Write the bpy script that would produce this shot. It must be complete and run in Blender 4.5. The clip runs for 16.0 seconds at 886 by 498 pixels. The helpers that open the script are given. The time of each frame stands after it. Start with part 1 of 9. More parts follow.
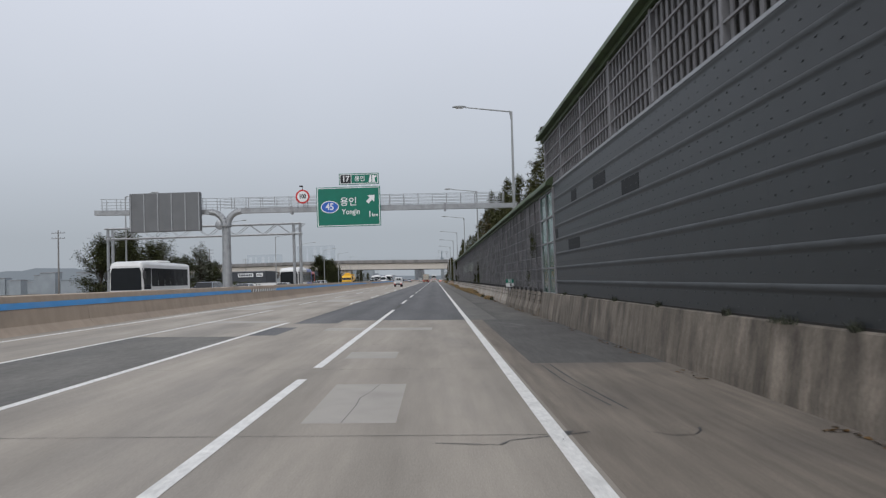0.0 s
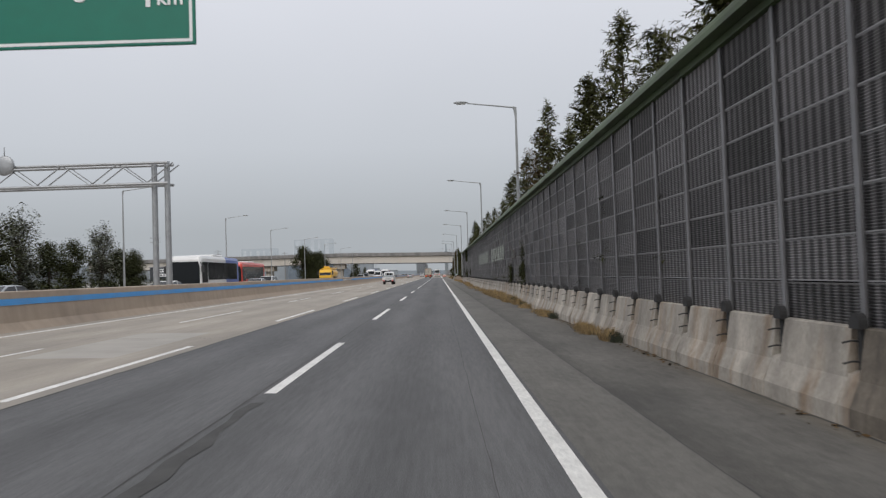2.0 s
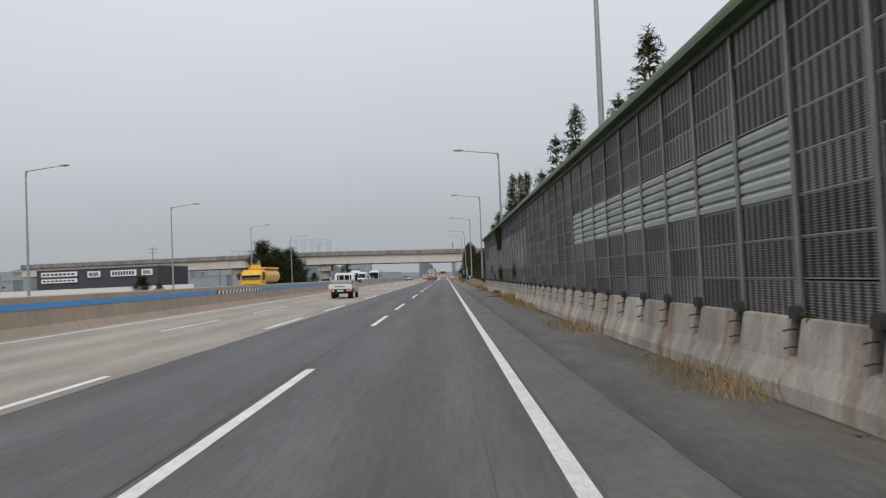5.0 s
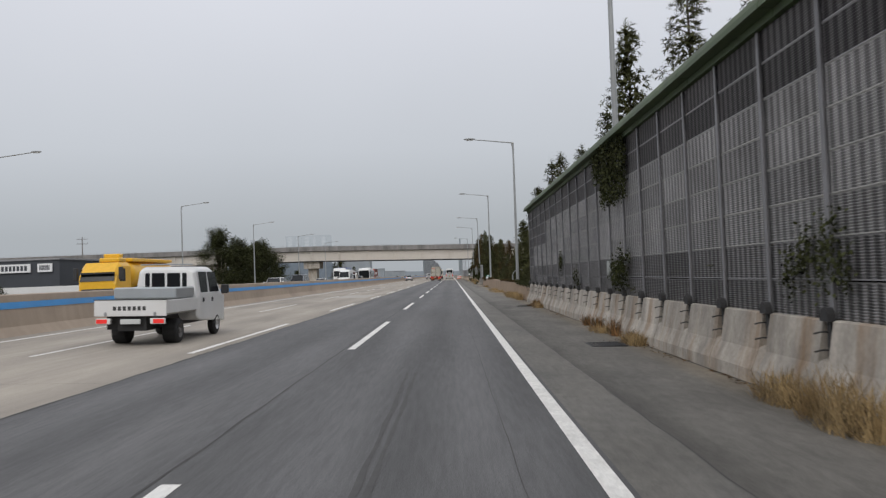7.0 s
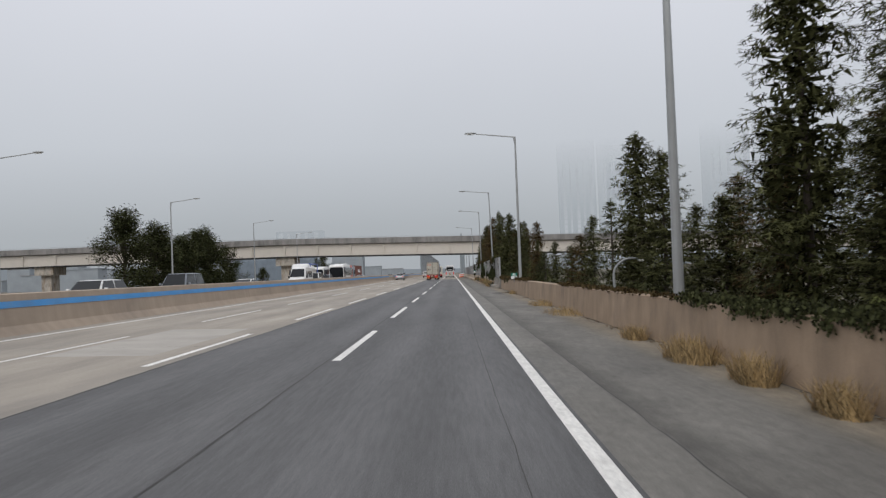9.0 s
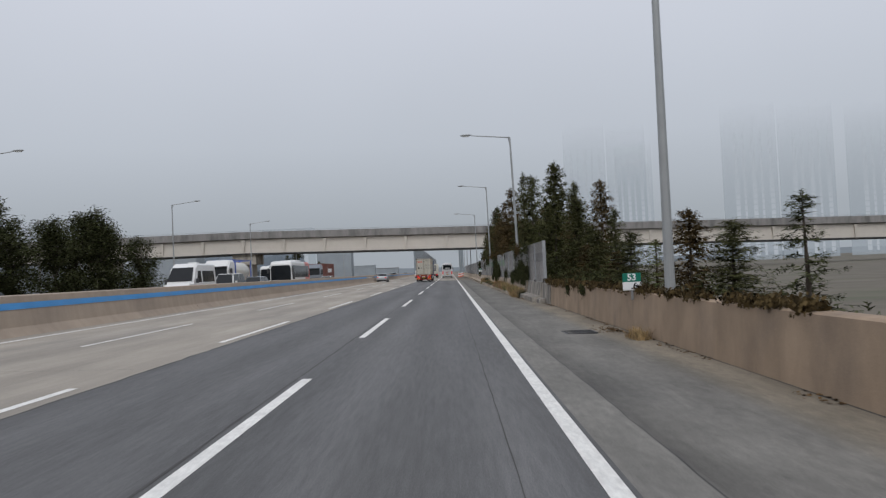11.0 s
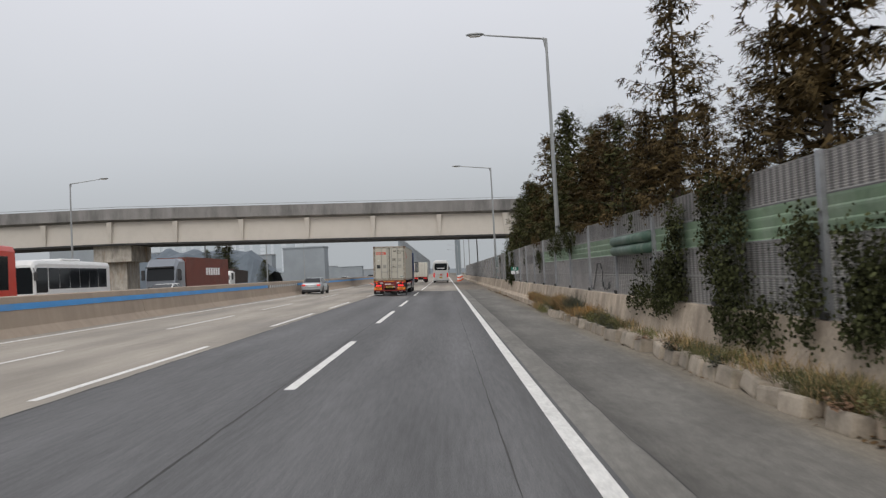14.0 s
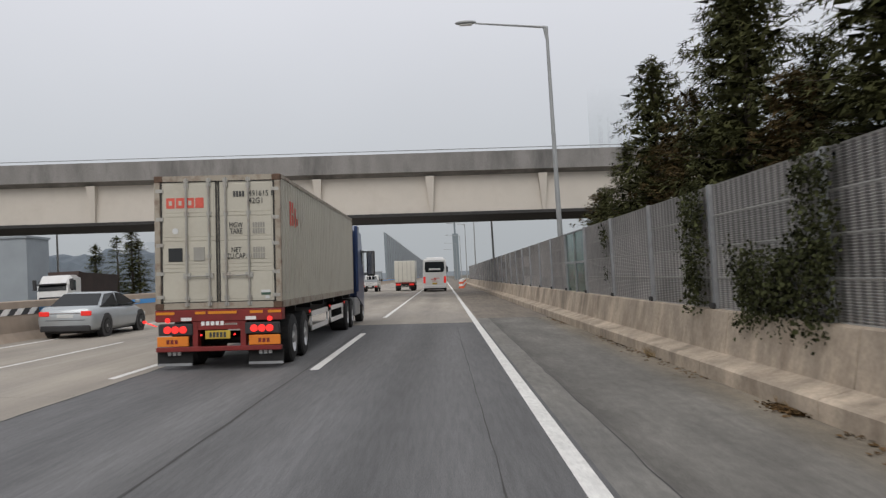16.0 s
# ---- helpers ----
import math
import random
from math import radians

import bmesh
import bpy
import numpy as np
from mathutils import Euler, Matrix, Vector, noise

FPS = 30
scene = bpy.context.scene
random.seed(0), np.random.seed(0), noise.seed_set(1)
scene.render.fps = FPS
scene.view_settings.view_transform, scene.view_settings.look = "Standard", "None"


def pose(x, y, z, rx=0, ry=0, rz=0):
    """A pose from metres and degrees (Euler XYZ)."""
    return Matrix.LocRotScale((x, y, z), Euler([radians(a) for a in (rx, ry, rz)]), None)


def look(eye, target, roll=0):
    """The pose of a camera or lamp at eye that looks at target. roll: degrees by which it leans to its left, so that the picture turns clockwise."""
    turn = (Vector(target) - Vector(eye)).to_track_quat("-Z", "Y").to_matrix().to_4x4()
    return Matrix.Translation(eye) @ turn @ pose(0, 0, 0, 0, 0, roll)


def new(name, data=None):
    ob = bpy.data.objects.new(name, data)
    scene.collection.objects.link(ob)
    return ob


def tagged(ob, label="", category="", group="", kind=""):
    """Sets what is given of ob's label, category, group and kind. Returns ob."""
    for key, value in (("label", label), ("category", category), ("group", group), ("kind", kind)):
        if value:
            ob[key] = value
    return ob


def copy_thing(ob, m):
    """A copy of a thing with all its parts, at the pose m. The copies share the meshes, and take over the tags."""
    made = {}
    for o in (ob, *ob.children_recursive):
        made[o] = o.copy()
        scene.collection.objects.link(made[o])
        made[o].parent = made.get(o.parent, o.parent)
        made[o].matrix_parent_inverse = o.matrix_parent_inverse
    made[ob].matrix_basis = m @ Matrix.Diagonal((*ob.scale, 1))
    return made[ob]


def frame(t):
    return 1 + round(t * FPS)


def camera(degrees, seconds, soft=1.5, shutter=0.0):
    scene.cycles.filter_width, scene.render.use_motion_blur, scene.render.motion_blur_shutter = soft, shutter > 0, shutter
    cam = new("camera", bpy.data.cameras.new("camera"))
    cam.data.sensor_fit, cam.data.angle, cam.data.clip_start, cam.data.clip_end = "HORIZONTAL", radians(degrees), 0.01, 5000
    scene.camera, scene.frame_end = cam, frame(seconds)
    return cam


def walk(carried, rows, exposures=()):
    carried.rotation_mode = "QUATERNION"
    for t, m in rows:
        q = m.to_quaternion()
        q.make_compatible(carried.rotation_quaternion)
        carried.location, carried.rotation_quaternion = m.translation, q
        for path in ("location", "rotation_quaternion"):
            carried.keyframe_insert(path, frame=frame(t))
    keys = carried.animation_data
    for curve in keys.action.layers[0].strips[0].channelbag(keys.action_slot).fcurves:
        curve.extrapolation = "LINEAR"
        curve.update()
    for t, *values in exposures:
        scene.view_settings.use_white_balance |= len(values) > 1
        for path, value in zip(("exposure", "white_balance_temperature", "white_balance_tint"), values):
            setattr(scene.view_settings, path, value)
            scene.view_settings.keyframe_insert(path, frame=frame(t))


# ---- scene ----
cam = camera(59.0, 16.0, soft=1.3, shutter=0.08)
PATH = [
    (0.0, pose(0.067, 0.000, 1.707, 92.144, 1.864, -0.587)),
    (0.5, pose(0.144, 10.691, 1.705, 92.289, 1.965, -0.529)),
    (1.0, pose(0.189, 21.401, 1.704, 92.195, 2.015, -0.542)),
    (1.2, pose(0.184, 25.666, 1.704, 92.279, 2.049, -0.573)),
    (1.3, pose(0.180, 27.794, 1.704, 91.906, 2.059, -0.511)),
    (1.5, pose(0.175, 32.045, 1.704, 91.716, 2.088, -0.477)),
    (2.0, pose(0.228, 42.688, 1.703, 91.775, 1.951, -0.300)),
    (2.5, pose(0.217, 53.378, 1.703, 91.904, 2.066, -0.258)),
    (3.0, pose(0.269, 64.027, 1.702, 91.977, 2.055, -0.199)),
    (3.5, pose(0.357, 74.642, 1.699, 91.950, 2.150, -0.091)),
    (4.0, pose(0.337, 85.245, 1.700, 92.100, 2.340, -0.063)),
    (4.2, pose(0.371, 89.463, 1.699, 92.026, 2.451, 0.026)),
    (6.5, pose(0.161, 136.739, 1.705, 91.865, 2.254, 0.498)),
    (7.0, pose(0.120, 147.327, 1.706, 91.867, 2.157, 0.617)),
    (7.5, pose(0.035, 158.017, 1.708, 91.924, 2.125, 0.596)),
    (8.0, pose(0.064, 168.669, 1.707, 91.818, 2.163, 0.624)),
    (8.5, pose(0.165, 179.010, 1.703, 91.763, 2.196, 0.647)),
    (9.0, pose(0.086, 189.253, 1.707, 91.700, 2.321, 0.666)),
    (11.5, pose(0.176, 240.010, 1.704, 91.621, 2.768, 0.514)),
    (12.0, pose(0.191, 250.974, 1.704, 91.640, 2.718, 0.505)),
    (12.5, pose(0.147, 262.083, 1.705, 91.632, 2.720, 0.454)),
    (13.0, pose(0.116, 273.247, 1.706, 91.688, 2.672, 0.367)),
    (13.5, pose(0.139, 284.426, 1.705, 91.783, 2.621, 0.234)),
    (14.0, pose(0.156, 295.576, 1.705, 91.710, 2.697, 0.168)),
    (14.5, pose(0.166, 306.763, 1.705, 91.935, 2.767, 0.104)),
    (15.0, pose(0.243, 317.951, 1.702, 91.983, 3.147, 0.168)),
    (15.5, pose(0.296, 329.036, 1.701, 92.061, 3.093, 0.170)),
    (16.0, pose(0.242, 339.901, 1.702, 91.922, 3.021, -0.045)),
]
# the exposure and white balance drift a little on the way
LOOK = [(0.0, -0.02, 6250, 10), (1.2, -0.05, 6250, 10), (2.0, 0.03, 6500, 10), (9.0, 0.0, 6500, 10), (11.5, -0.15, 6250, 10), (12.6, -0.14, 6300, 10), (13.3, 0.06, 6600, 10), (16.0, 0.04, 6600, 10)]
walk(cam, PATH, LOOK)

# ---------------------------------------------------------------- light
world = bpy.data.worlds.new("overcast_sky")
scene.world = world
world.use_nodes = True
wn, wl = world.node_tree.nodes, world.node_tree.links
wn.clear()
w_out = wn.new("ShaderNodeOutputWorld")
w_bg = wn.new("ShaderNodeBackground")
w_sky = wn.new("ShaderNodeTexSky")
w_sky.sky_type = "NISHITA"
w_sky.sun_disc = False
w_sky.sun_elevation, w_sky.sun_rotation = radians(43), radians(188)
w_sky.dust_density, w_sky.air_density = 4.0, 1.2
w_co = wn.new("ShaderNodeTexCoord")
w_sep = wn.new("ShaderNodeSeparateXYZ")
w_ramp = wn.new("ShaderNodeValToRGB")
w_noise = wn.new("ShaderNodeTexNoise")
w_noise.inputs["Scale"].default_value = 2.2
w_noise.inputs["Detail"].default_value = 4.0
w_cloud = wn.new("ShaderNodeMapRange")
w_cloud.inputs["To Min"].default_value, w_cloud.inputs["To Max"].default_value = 0.94, 1.06
w_mul = wn.new("ShaderNodeMix")
w_mul.data_type, w_mul.blend_type = "RGBA", "MULTIPLY"
w_mul.inputs["Factor"].default_value = 1.0
w_mix = wn.new("ShaderNodeMix")
w_mix.data_type = "RGBA"
w_mix.inputs["Factor"].default_value = 0.97
w_dim = wn.new("ShaderNodeVectorMath")
w_dim.operation = "SCALE"
w_dim.inputs["Scale"].default_value = 0.10
wl.new(w_co.outputs["Generated"], w_sep.inputs[0])
wl.new(w_co.outputs["Generated"], w_noise.inputs["Vector"])
wl.new(w_sep.outputs["Z"], w_ramp.inputs["Fac"])
for pos, col in ((0.0, (0.40, 0.43, 0.46, 1)), (0.06, (0.42, 0.45, 0.48, 1)), (0.16, (0.56, 0.59, 0.635, 1)), (0.34, (0.70, 0.72, 0.78, 1)), (1.0, (0.86, 0.87, 0.92, 1))):
    el = w_ramp.color_ramp.elements[0] if pos == 0.0 else w_ramp.color_ramp.elements[-1] if pos == 1.0 else w_ramp.color_ramp.elements.new(pos)
    el.position, el.color = pos, col
wl.new(w_noise.outputs["Fac"], w_cloud.inputs["Value"])
wl.new(w_ramp.outputs["Color"], w_mul.inputs["A"])
wl.new(w_cloud.outputs["Result"], w_mul.inputs["B"])
wl.new(w_sky.outputs["Color"], w_dim.inputs[0])
wl.new(w_dim.outputs["Vector"], w_mix.inputs["A"])
wl.new(w_mul.outputs["Result"], w_mix.inputs["B"])
wl.new(w_mix.outputs["Result"], w_bg.inputs["Color"])
wl.new(w_bg.outputs["Background"], w_out.inputs["Surface"])
w_bg.inputs["Strength"].default_value = 1.0

sun_data = bpy.data.lights.new("sun", "SUN")
sun_data.energy, sun_data.angle, sun_data.color = 1.15, radians(40), (1.0, 0.97, 0.93)
sun = new("sun", sun_data)
sun.matrix_world = look((0, 0, 60), (9, 62, 0))

# ---------------------------------------------------------------- materials
def material(name, color, rough=0.7, metal=0.0, vary=0.12, scale=3.0, grain=60.0, bump=0.0, bump_scale=80.0, stain=None, stain_scale=0.7, stain_amount=0.5, random=0.0, island=0.0, emit=None, alpha=None, stretch=None, coat=0.0):
    """A principled material with colour variation at two scales, grain relief and optional stains."""
    m = bpy.data.materials.new(name)
    m.use_nodes = True
    n, l = m.node_tree.nodes, m.node_tree.links
    b = n["Principled BSDF"]
    b.inputs["Roughness"].default_value, b.inputs["Metallic"].default_value = rough, metal
    b.inputs["Coat Weight"].default_value = coat
    co = n.new("ShaderNodeTexCoord")
    vec = co.outputs["Object"]
    geo = n.new("ShaderNodeNewGeometry")
    mp = n.new("ShaderNodeMapping")
    l.new(geo.outputs["Position"], mp.inputs["Vector"])
    if stretch:
        mp.inputs["Scale"].default_value = stretch
    vec = mp.outputs["Vector"]
    big = n.new("ShaderNodeTexNoise")
    big.inputs["Scale"].default_value, big.inputs["Detail"].default_value = scale, 5.0
    fine = n.new("ShaderNodeTexNoise")
    fine.inputs["Scale"].default_value, fine.inputs["Detail"].default_value = grain, 3.0
    l.new(vec, big.inputs["Vector"])
    l.new(vec, fine.inputs["Vector"])
    add = n.new("ShaderNodeMath")
    add.operation = "ADD"
    l.new(big.outputs["Fac"], add.inputs[0])
    half = n.new("ShaderNodeMath")
    half.operation = "MULTIPLY"
    half.inputs[1].default_value = 0.6
    l.new(fine.outputs["Fac"], half.inputs[0])
    l.new(half.outputs[0], add.inputs[1])
    total = add.outputs[0]
    if random or island:
        info = n.new("ShaderNodeObjectInfo") if random else geo
        sc = n.new("ShaderNodeMath")
        sc.operation = "MULTIPLY_ADD"
        sc.inputs[1].default_value, sc.inputs[2].default_value = (random or island), -0.5 * (random or island)
        l.new(info.outputs["Random"] if random else geo.outputs["Random Per Island"], sc.inputs[0])
        ad2 = n.new("ShaderNodeMath")
        ad2.operation = "ADD"
        l.new(total, ad2.inputs[0])
        l.new(sc.outputs[0], ad2.inputs[1])
        total = ad2.outputs[0]
    mr = n.new("ShaderNodeMapRange")
    mr.clamp = False
    mr.inputs["From Min"].default_value, mr.inputs["From Max"].default_value = 0.5, 1.1
    mr.inputs["To Min"].default_value, mr.inputs["To Max"].default_value = 1 - vary, 1 + vary
    l.new(total, mr.inputs["Value"])
    mul = n.new("ShaderNodeVectorMath")
    mul.operation = "SCALE"
    mul.inputs[0].default_value = color
    l.new(mr.outputs["Result"], mul.inputs["Scale"])
    out = mul.outputs["Vector"]
    if stain:
        sn = n.new("ShaderNodeTexNoise")
        sn.inputs["Scale"].default_value, sn.inputs["Detail"].default_value = stain_scale, 7.0
        sn.inputs["Roughness"].default_value = 0.62
        l.new(vec, sn.inputs["Vector"])
        sr = n.new("ShaderNodeMapRange")
        sr.inputs["From Min"].default_value, sr.inputs["From Max"].default_value = 0.5, 0.72
        sr.inputs["To Max"].default_value = stain_amount
        l.new(sn.outputs["Fac"], sr.inputs["Value"])
        mx = n.new("ShaderNodeMix")
        mx.data_type = "RGBA"
        l.new(sr.outputs["Result"], mx.inputs["Factor"])
        l.new(out, mx.inputs["A"])
        mx.inputs["B"].default_value = (*stain, 1)
        out = mx.outputs["Result"]
    l.new(out, b.inputs["Base Color"])
    if bump:
        bn = n.new("ShaderNodeTexNoise")
        bn.inputs["Scale"].default_value, bn.inputs["Detail"].default_value = bump_scale, 4.0
        l.new(vec, bn.inputs["Vector"])
        bp = n.new("ShaderNodeBump")
        bp.inputs["Strength"].default_value, bp.inputs["Distance"].default_value = bump, 0.01
        l.new(bn.outputs["Fac"], bp.inputs["Height"])
        l.new(bp.outputs["Normal"], b.inputs["Normal"])
    if emit:
        b.inputs["Emission Color"].default_value = (*emit[:3], 1)
        b.inputs["Emission Strength"].default_value = emit[3]
    if alpha is not None:
        b.inputs["Transmission Weight"].default_value = alpha
        b.inputs["IOR"].default_value = 1.3
    return m


ASPHALT = material("asphalt", (0.117, 0.117, 0.119), 0.85, vary=0.22, scale=0.9, grain=160, bump=0.5, bump_scale=120, stain=(0.15, 0.148, 0.145), stain_scale=0.22, stain_amount=0.55, stretch=(1.0, 0.12, 1.0))
ASPHALT_SHOULDER = material("shoulder_asphalt", (0.168, 0.16, 0.146), 0.88, vary=0.2, scale=0.8, grain=140, bump=0.5, bump_scale=110, stain=(0.07, 0.069, 0.068), stain_scale=0.35, stain_amount=0.5, stretch=(1.0, 0.3, 1.0))
ASPHALT_PATCH = material("patch_asphalt", (0.094, 0.090, 0.084), 0.88, vary=0.22, scale=0.8, grain=140, bump=0.5, bump_scale=110, stain=(0.15, 0.142, 0.13), stain_scale=0.6, stain_amount=0.5, stretch=(1.0, 0.5, 1.0))
ASPHALT_PALE = material("pale_asphalt", (0.185, 0.177, 0.16), 0.88, vary=0.16, scale=1.2, grain=140, bump=0.4, bump_scale=110, stain=(0.13, 0.13, 0.128), stain_scale=0.5, stain_amount=0.5, stretch=(1.0, 0.25, 1.0))
CONCRETE_ROAD = material("road_concrete", (0.31, 0.278, 0.236), 0.85, vary=0.14, scale=0.7, grain=120, bump=0.35, bump_scale=100, stain=(0.2, 0.185, 0.168), stain_scale=0.3, stain_amount=0.7, stretch=(1.0, 0.22, 1.0))
CONCRETE = material("barrier_concrete", (0.35, 0.318, 0.275), 0.88, vary=0.22, scale=1.6, grain=40, bump=0.5, bump_scale=30, stain=(0.21, 0.135, 0.075), stain_scale=0.9, stain_amount=1.0, random=0.35, stretch=(1.0, 1.5, 0.28))
CONCRETE_BROWN = material("retaining_concrete", (0.32, 0.235, 0.162), 0.9, vary=0.16, scale=0.8, grain=40, bump=0.35, bump_scale=40, stain=(0.18, 0.14, 0.11), stain_scale=0.6, stain_amount=0.6)
CONCRETE_DARK = material("stained_concrete", (0.24, 0.23, 0.22), 0.9, vary=0.25, scale=0.8, grain=20, bump=0.3, bump_scale=20, stain=(0.09, 0.088, 0.085), stain_scale=0.5, stain_amount=0.8, stretch=(1.0, 1.0, 0.3))
MEDIAN = material("median_concrete", (0.36, 0.29, 0.225), 0.9, vary=0.1, scale=0.6, grain=40, bump=0.25, bump_scale=40, stain=(0.22, 0.18, 0.15), stain_scale=0.5, stain_amount=0.5, stretch=(1.0, 0.4, 1.0))
BLUE = material("blue_paint", (0.055, 0.27, 0.60), 0.6, vary=0.12, scale=1.0, grain=40, stain=(0.2, 0.26, 0.36), stain_amount=0.3)
WHITE_LINE = material("road_marking", (0.72, 0.71, 0.68), 0.7, vary=0.14, scale=2.0, grain=70, bump=0.3, stain=(0.5, 0.49, 0.46), stain_scale=3.5, stain_amount=0.35)
BLACK_PAINT = material("black_paint", (0.03, 0.03, 0.03), 0.6, vary=0.2)
GALVANISED = material("galvanised_steel", (0.36, 0.37, 0.38), 0.5, 0.6, vary=0.16, scale=3, grain=30, stain=(0.22, 0.21, 0.2), stain_scale=2.0, stain_amount=0.4)
POST_STEEL = material("post_steel", (0.30, 0.30, 0.31), 0.6, 0.3, vary=0.15, scale=2)
DARK_STEEL = material("dark_steel", (0.035, 0.034, 0.034), 0.8, vary=0.35)
GREEN_CAP = material("green_cap", (0.055, 0.085, 0.032), 0.6, vary=0.3, scale=1.2, stain=(0.03, 0.035, 0.022), stain_scale=1.0, stain_amount=0.6)
DARK_PANEL = material("dark_panel", (0.020, 0.0235, 0.0258), 0.46, 0.0, vary=0.14, scale=1.4, random=0.3, stain=(0.028, 0.029, 0.03), stain_scale=0.6, stain_amount=0.5)
WALL_BAR = material("bar_steel", (0.15, 0.147, 0.15), 0.7, vary=0.25, scale=2, random=0.3)
WALL_POST = material("wall_post", (0.21, 0.208, 0.215), 0.6, vary=0.2, scale=2)
PANEL_PATCH = material("panel_patch", (0.012, 0.014, 0.0155), 0.85, vary=0.2)
BACKING = material("dark_backing", (0.028, 0.025, 0.022), 0.9, vary=0.3)
SEAM = material("panel_bead", (0.05, 0.055, 0.058), 0.6, vary=0.35, scale=1.5)
# dark blotches painted into the tint imitate foliage showing in the panes
GLASS_GREEN = material("green_glass", (0.12, 0.31, 0.24), 0.14, vary=0.2, scale=0.8, stain=(0.045, 0.12, 0.095), stain_scale=0.9, stain_amount=0.9, alpha=0.92)
SIGN_GREEN = material("sign_green", (0.0, 0.16, 0.105), 0.45, vary=0.08)
SIGN_WHITE = material("sign_white", (0.80, 0.80, 0.80), 0.5, vary=0.04)
SIGN_BLUE = material("sign_blue", (0.03, 0.12, 0.50), 0.45, vary=0.05)
SIGN_RED = material("sign_red", (0.55, 0.03, 0.03), 0.45, vary=0.05)
SIGN_BLACK = material("sign_black", (0.015, 0.018, 0.02), 0.45, vary=0.05)
GIRDER = material("girder_paint", (0.58, 0.535, 0.475), 0.6, vary=0.08, scale=0.5, grain=20, stain=(0.42, 0.38, 0.33), stain_scale=0.5, stain_amount=0.4)
BARK = material("bark", (0.06, 0.047, 0.036), 0.9, vary=0.3, bump=0.5)
GRASS_DRY = material("dry_grass", (0.30, 0.21, 0.10), 0.9, vary=0.4, island=0.9)
EARTH = material("earth", (0.12, 0.105, 0.08), 0.95, vary=0.3, scale=0.3, stain=(0.07, 0.085, 0.04), stain_scale=0.1, stain_amount=0.8)


def add_tracks(m, centre, amount, half=1.75):
    """Worn wheel paths along y: lighter in the tracks, darker between them."""
    n, l = m.node_tree.nodes, m.node_tree.links
    b = n["Principled BSDF"]
    src = b.inputs["Base Color"].links[0].from_socket
    geo = n.new("ShaderNodeNewGeometry")
    sep = n.new("ShaderNodeSeparateXYZ")
    l.new(geo.outputs["Position"], sep.inputs[0])
    wob = n.new("ShaderNodeTexNoise")
    wob.inputs["Scale"].default_value = 0.05
    wob.inputs["Detail"].default_value = 5.0
    l.new(geo.outputs["Position"], wob.inputs["Vector"])
    mad = n.new("ShaderNodeMath")
    mad.operation = "MULTIPLY_ADD"
    mad.inputs[1].default_value, mad.inputs[2].default_value = 2 * math.pi / half, -2 * math.pi / half * centre
    l.new(sep.outputs["X"], mad.inputs[0])
    add = n.new("ShaderNodeMath")
    add.operation = "ADD"
    l.new(mad.outputs[0], add.inputs[0])
    l.new(wob.outputs["Fac"], add.inputs[1])
    co = n.new("ShaderNodeMath")
    co.operation = "COSINE"
    l.new(add.outputs[0], co.inputs[0])
    mr = n.new("ShaderNodeMapRange")
    mr.inputs["From Min"].default_value, mr.inputs["From Max"].default_value = -1, 1
    mr.inputs["To Min"].default_value, mr.inputs["To Max"].default_value = 1 + amount, 1 - amount
    l.new(co.outputs[0], mr.inputs["Value"])
    sc = n.new("ShaderNodeVectorMath")
    sc.operation = "SCALE"
    l.new(src, sc.inputs[0])
    l.new(mr.outputs["Result"], sc.inputs["Scale"])
    l.new(sc.outputs["Vector"], b.inputs["Base Color"])


def add_streaks(m, amount, xs, ys, detail=5.0, zs=1.0, low=0.35, high=0.65):
    """Multiply the colour by stretched noise: long streaks, scuffs or upright runs of dirt."""
    n, l = m.node_tree.nodes, m.node_tree.links
    b = n["Principled BSDF"]
    src = b.inputs["Base Color"].links[0].from_socket
    geo = n.new("ShaderNodeNewGeometry")
    mp = n.new("ShaderNodeMapping")
    mp.inputs["Scale"].default_value = (xs, ys, zs)
    l.new(geo.outputs["Position"], mp.inputs["Vector"])
    nz = n.new("ShaderNodeTexNoise")
    nz.inputs["Scale"].default_value, nz.inputs["Detail"].default_value = 1.0, detail
    nz.inputs["Roughness"].default_value = 0.6
    l.new(mp.outputs["Vector"], nz.inputs["Vector"])
    mr = n.new("ShaderNodeMapRange")
    mr.inputs["From Min"].default_value, mr.inputs["From Max"].default_value = low, high
    mr.inputs["To Min"].default_value, mr.inputs["To Max"].default_value = 1 - amount, 1 + amount
    l.new(nz.outputs["Fac"], mr.inputs["Value"])
    sc = n.new("ShaderNodeVectorMath")
    sc.operation = "SCALE"
    l.new(src, sc.inputs[0])
    l.new(mr.outputs["Result"], sc.inputs["Scale"])
    l.new(sc.outputs["Vector"], b.inputs["Base Color"])


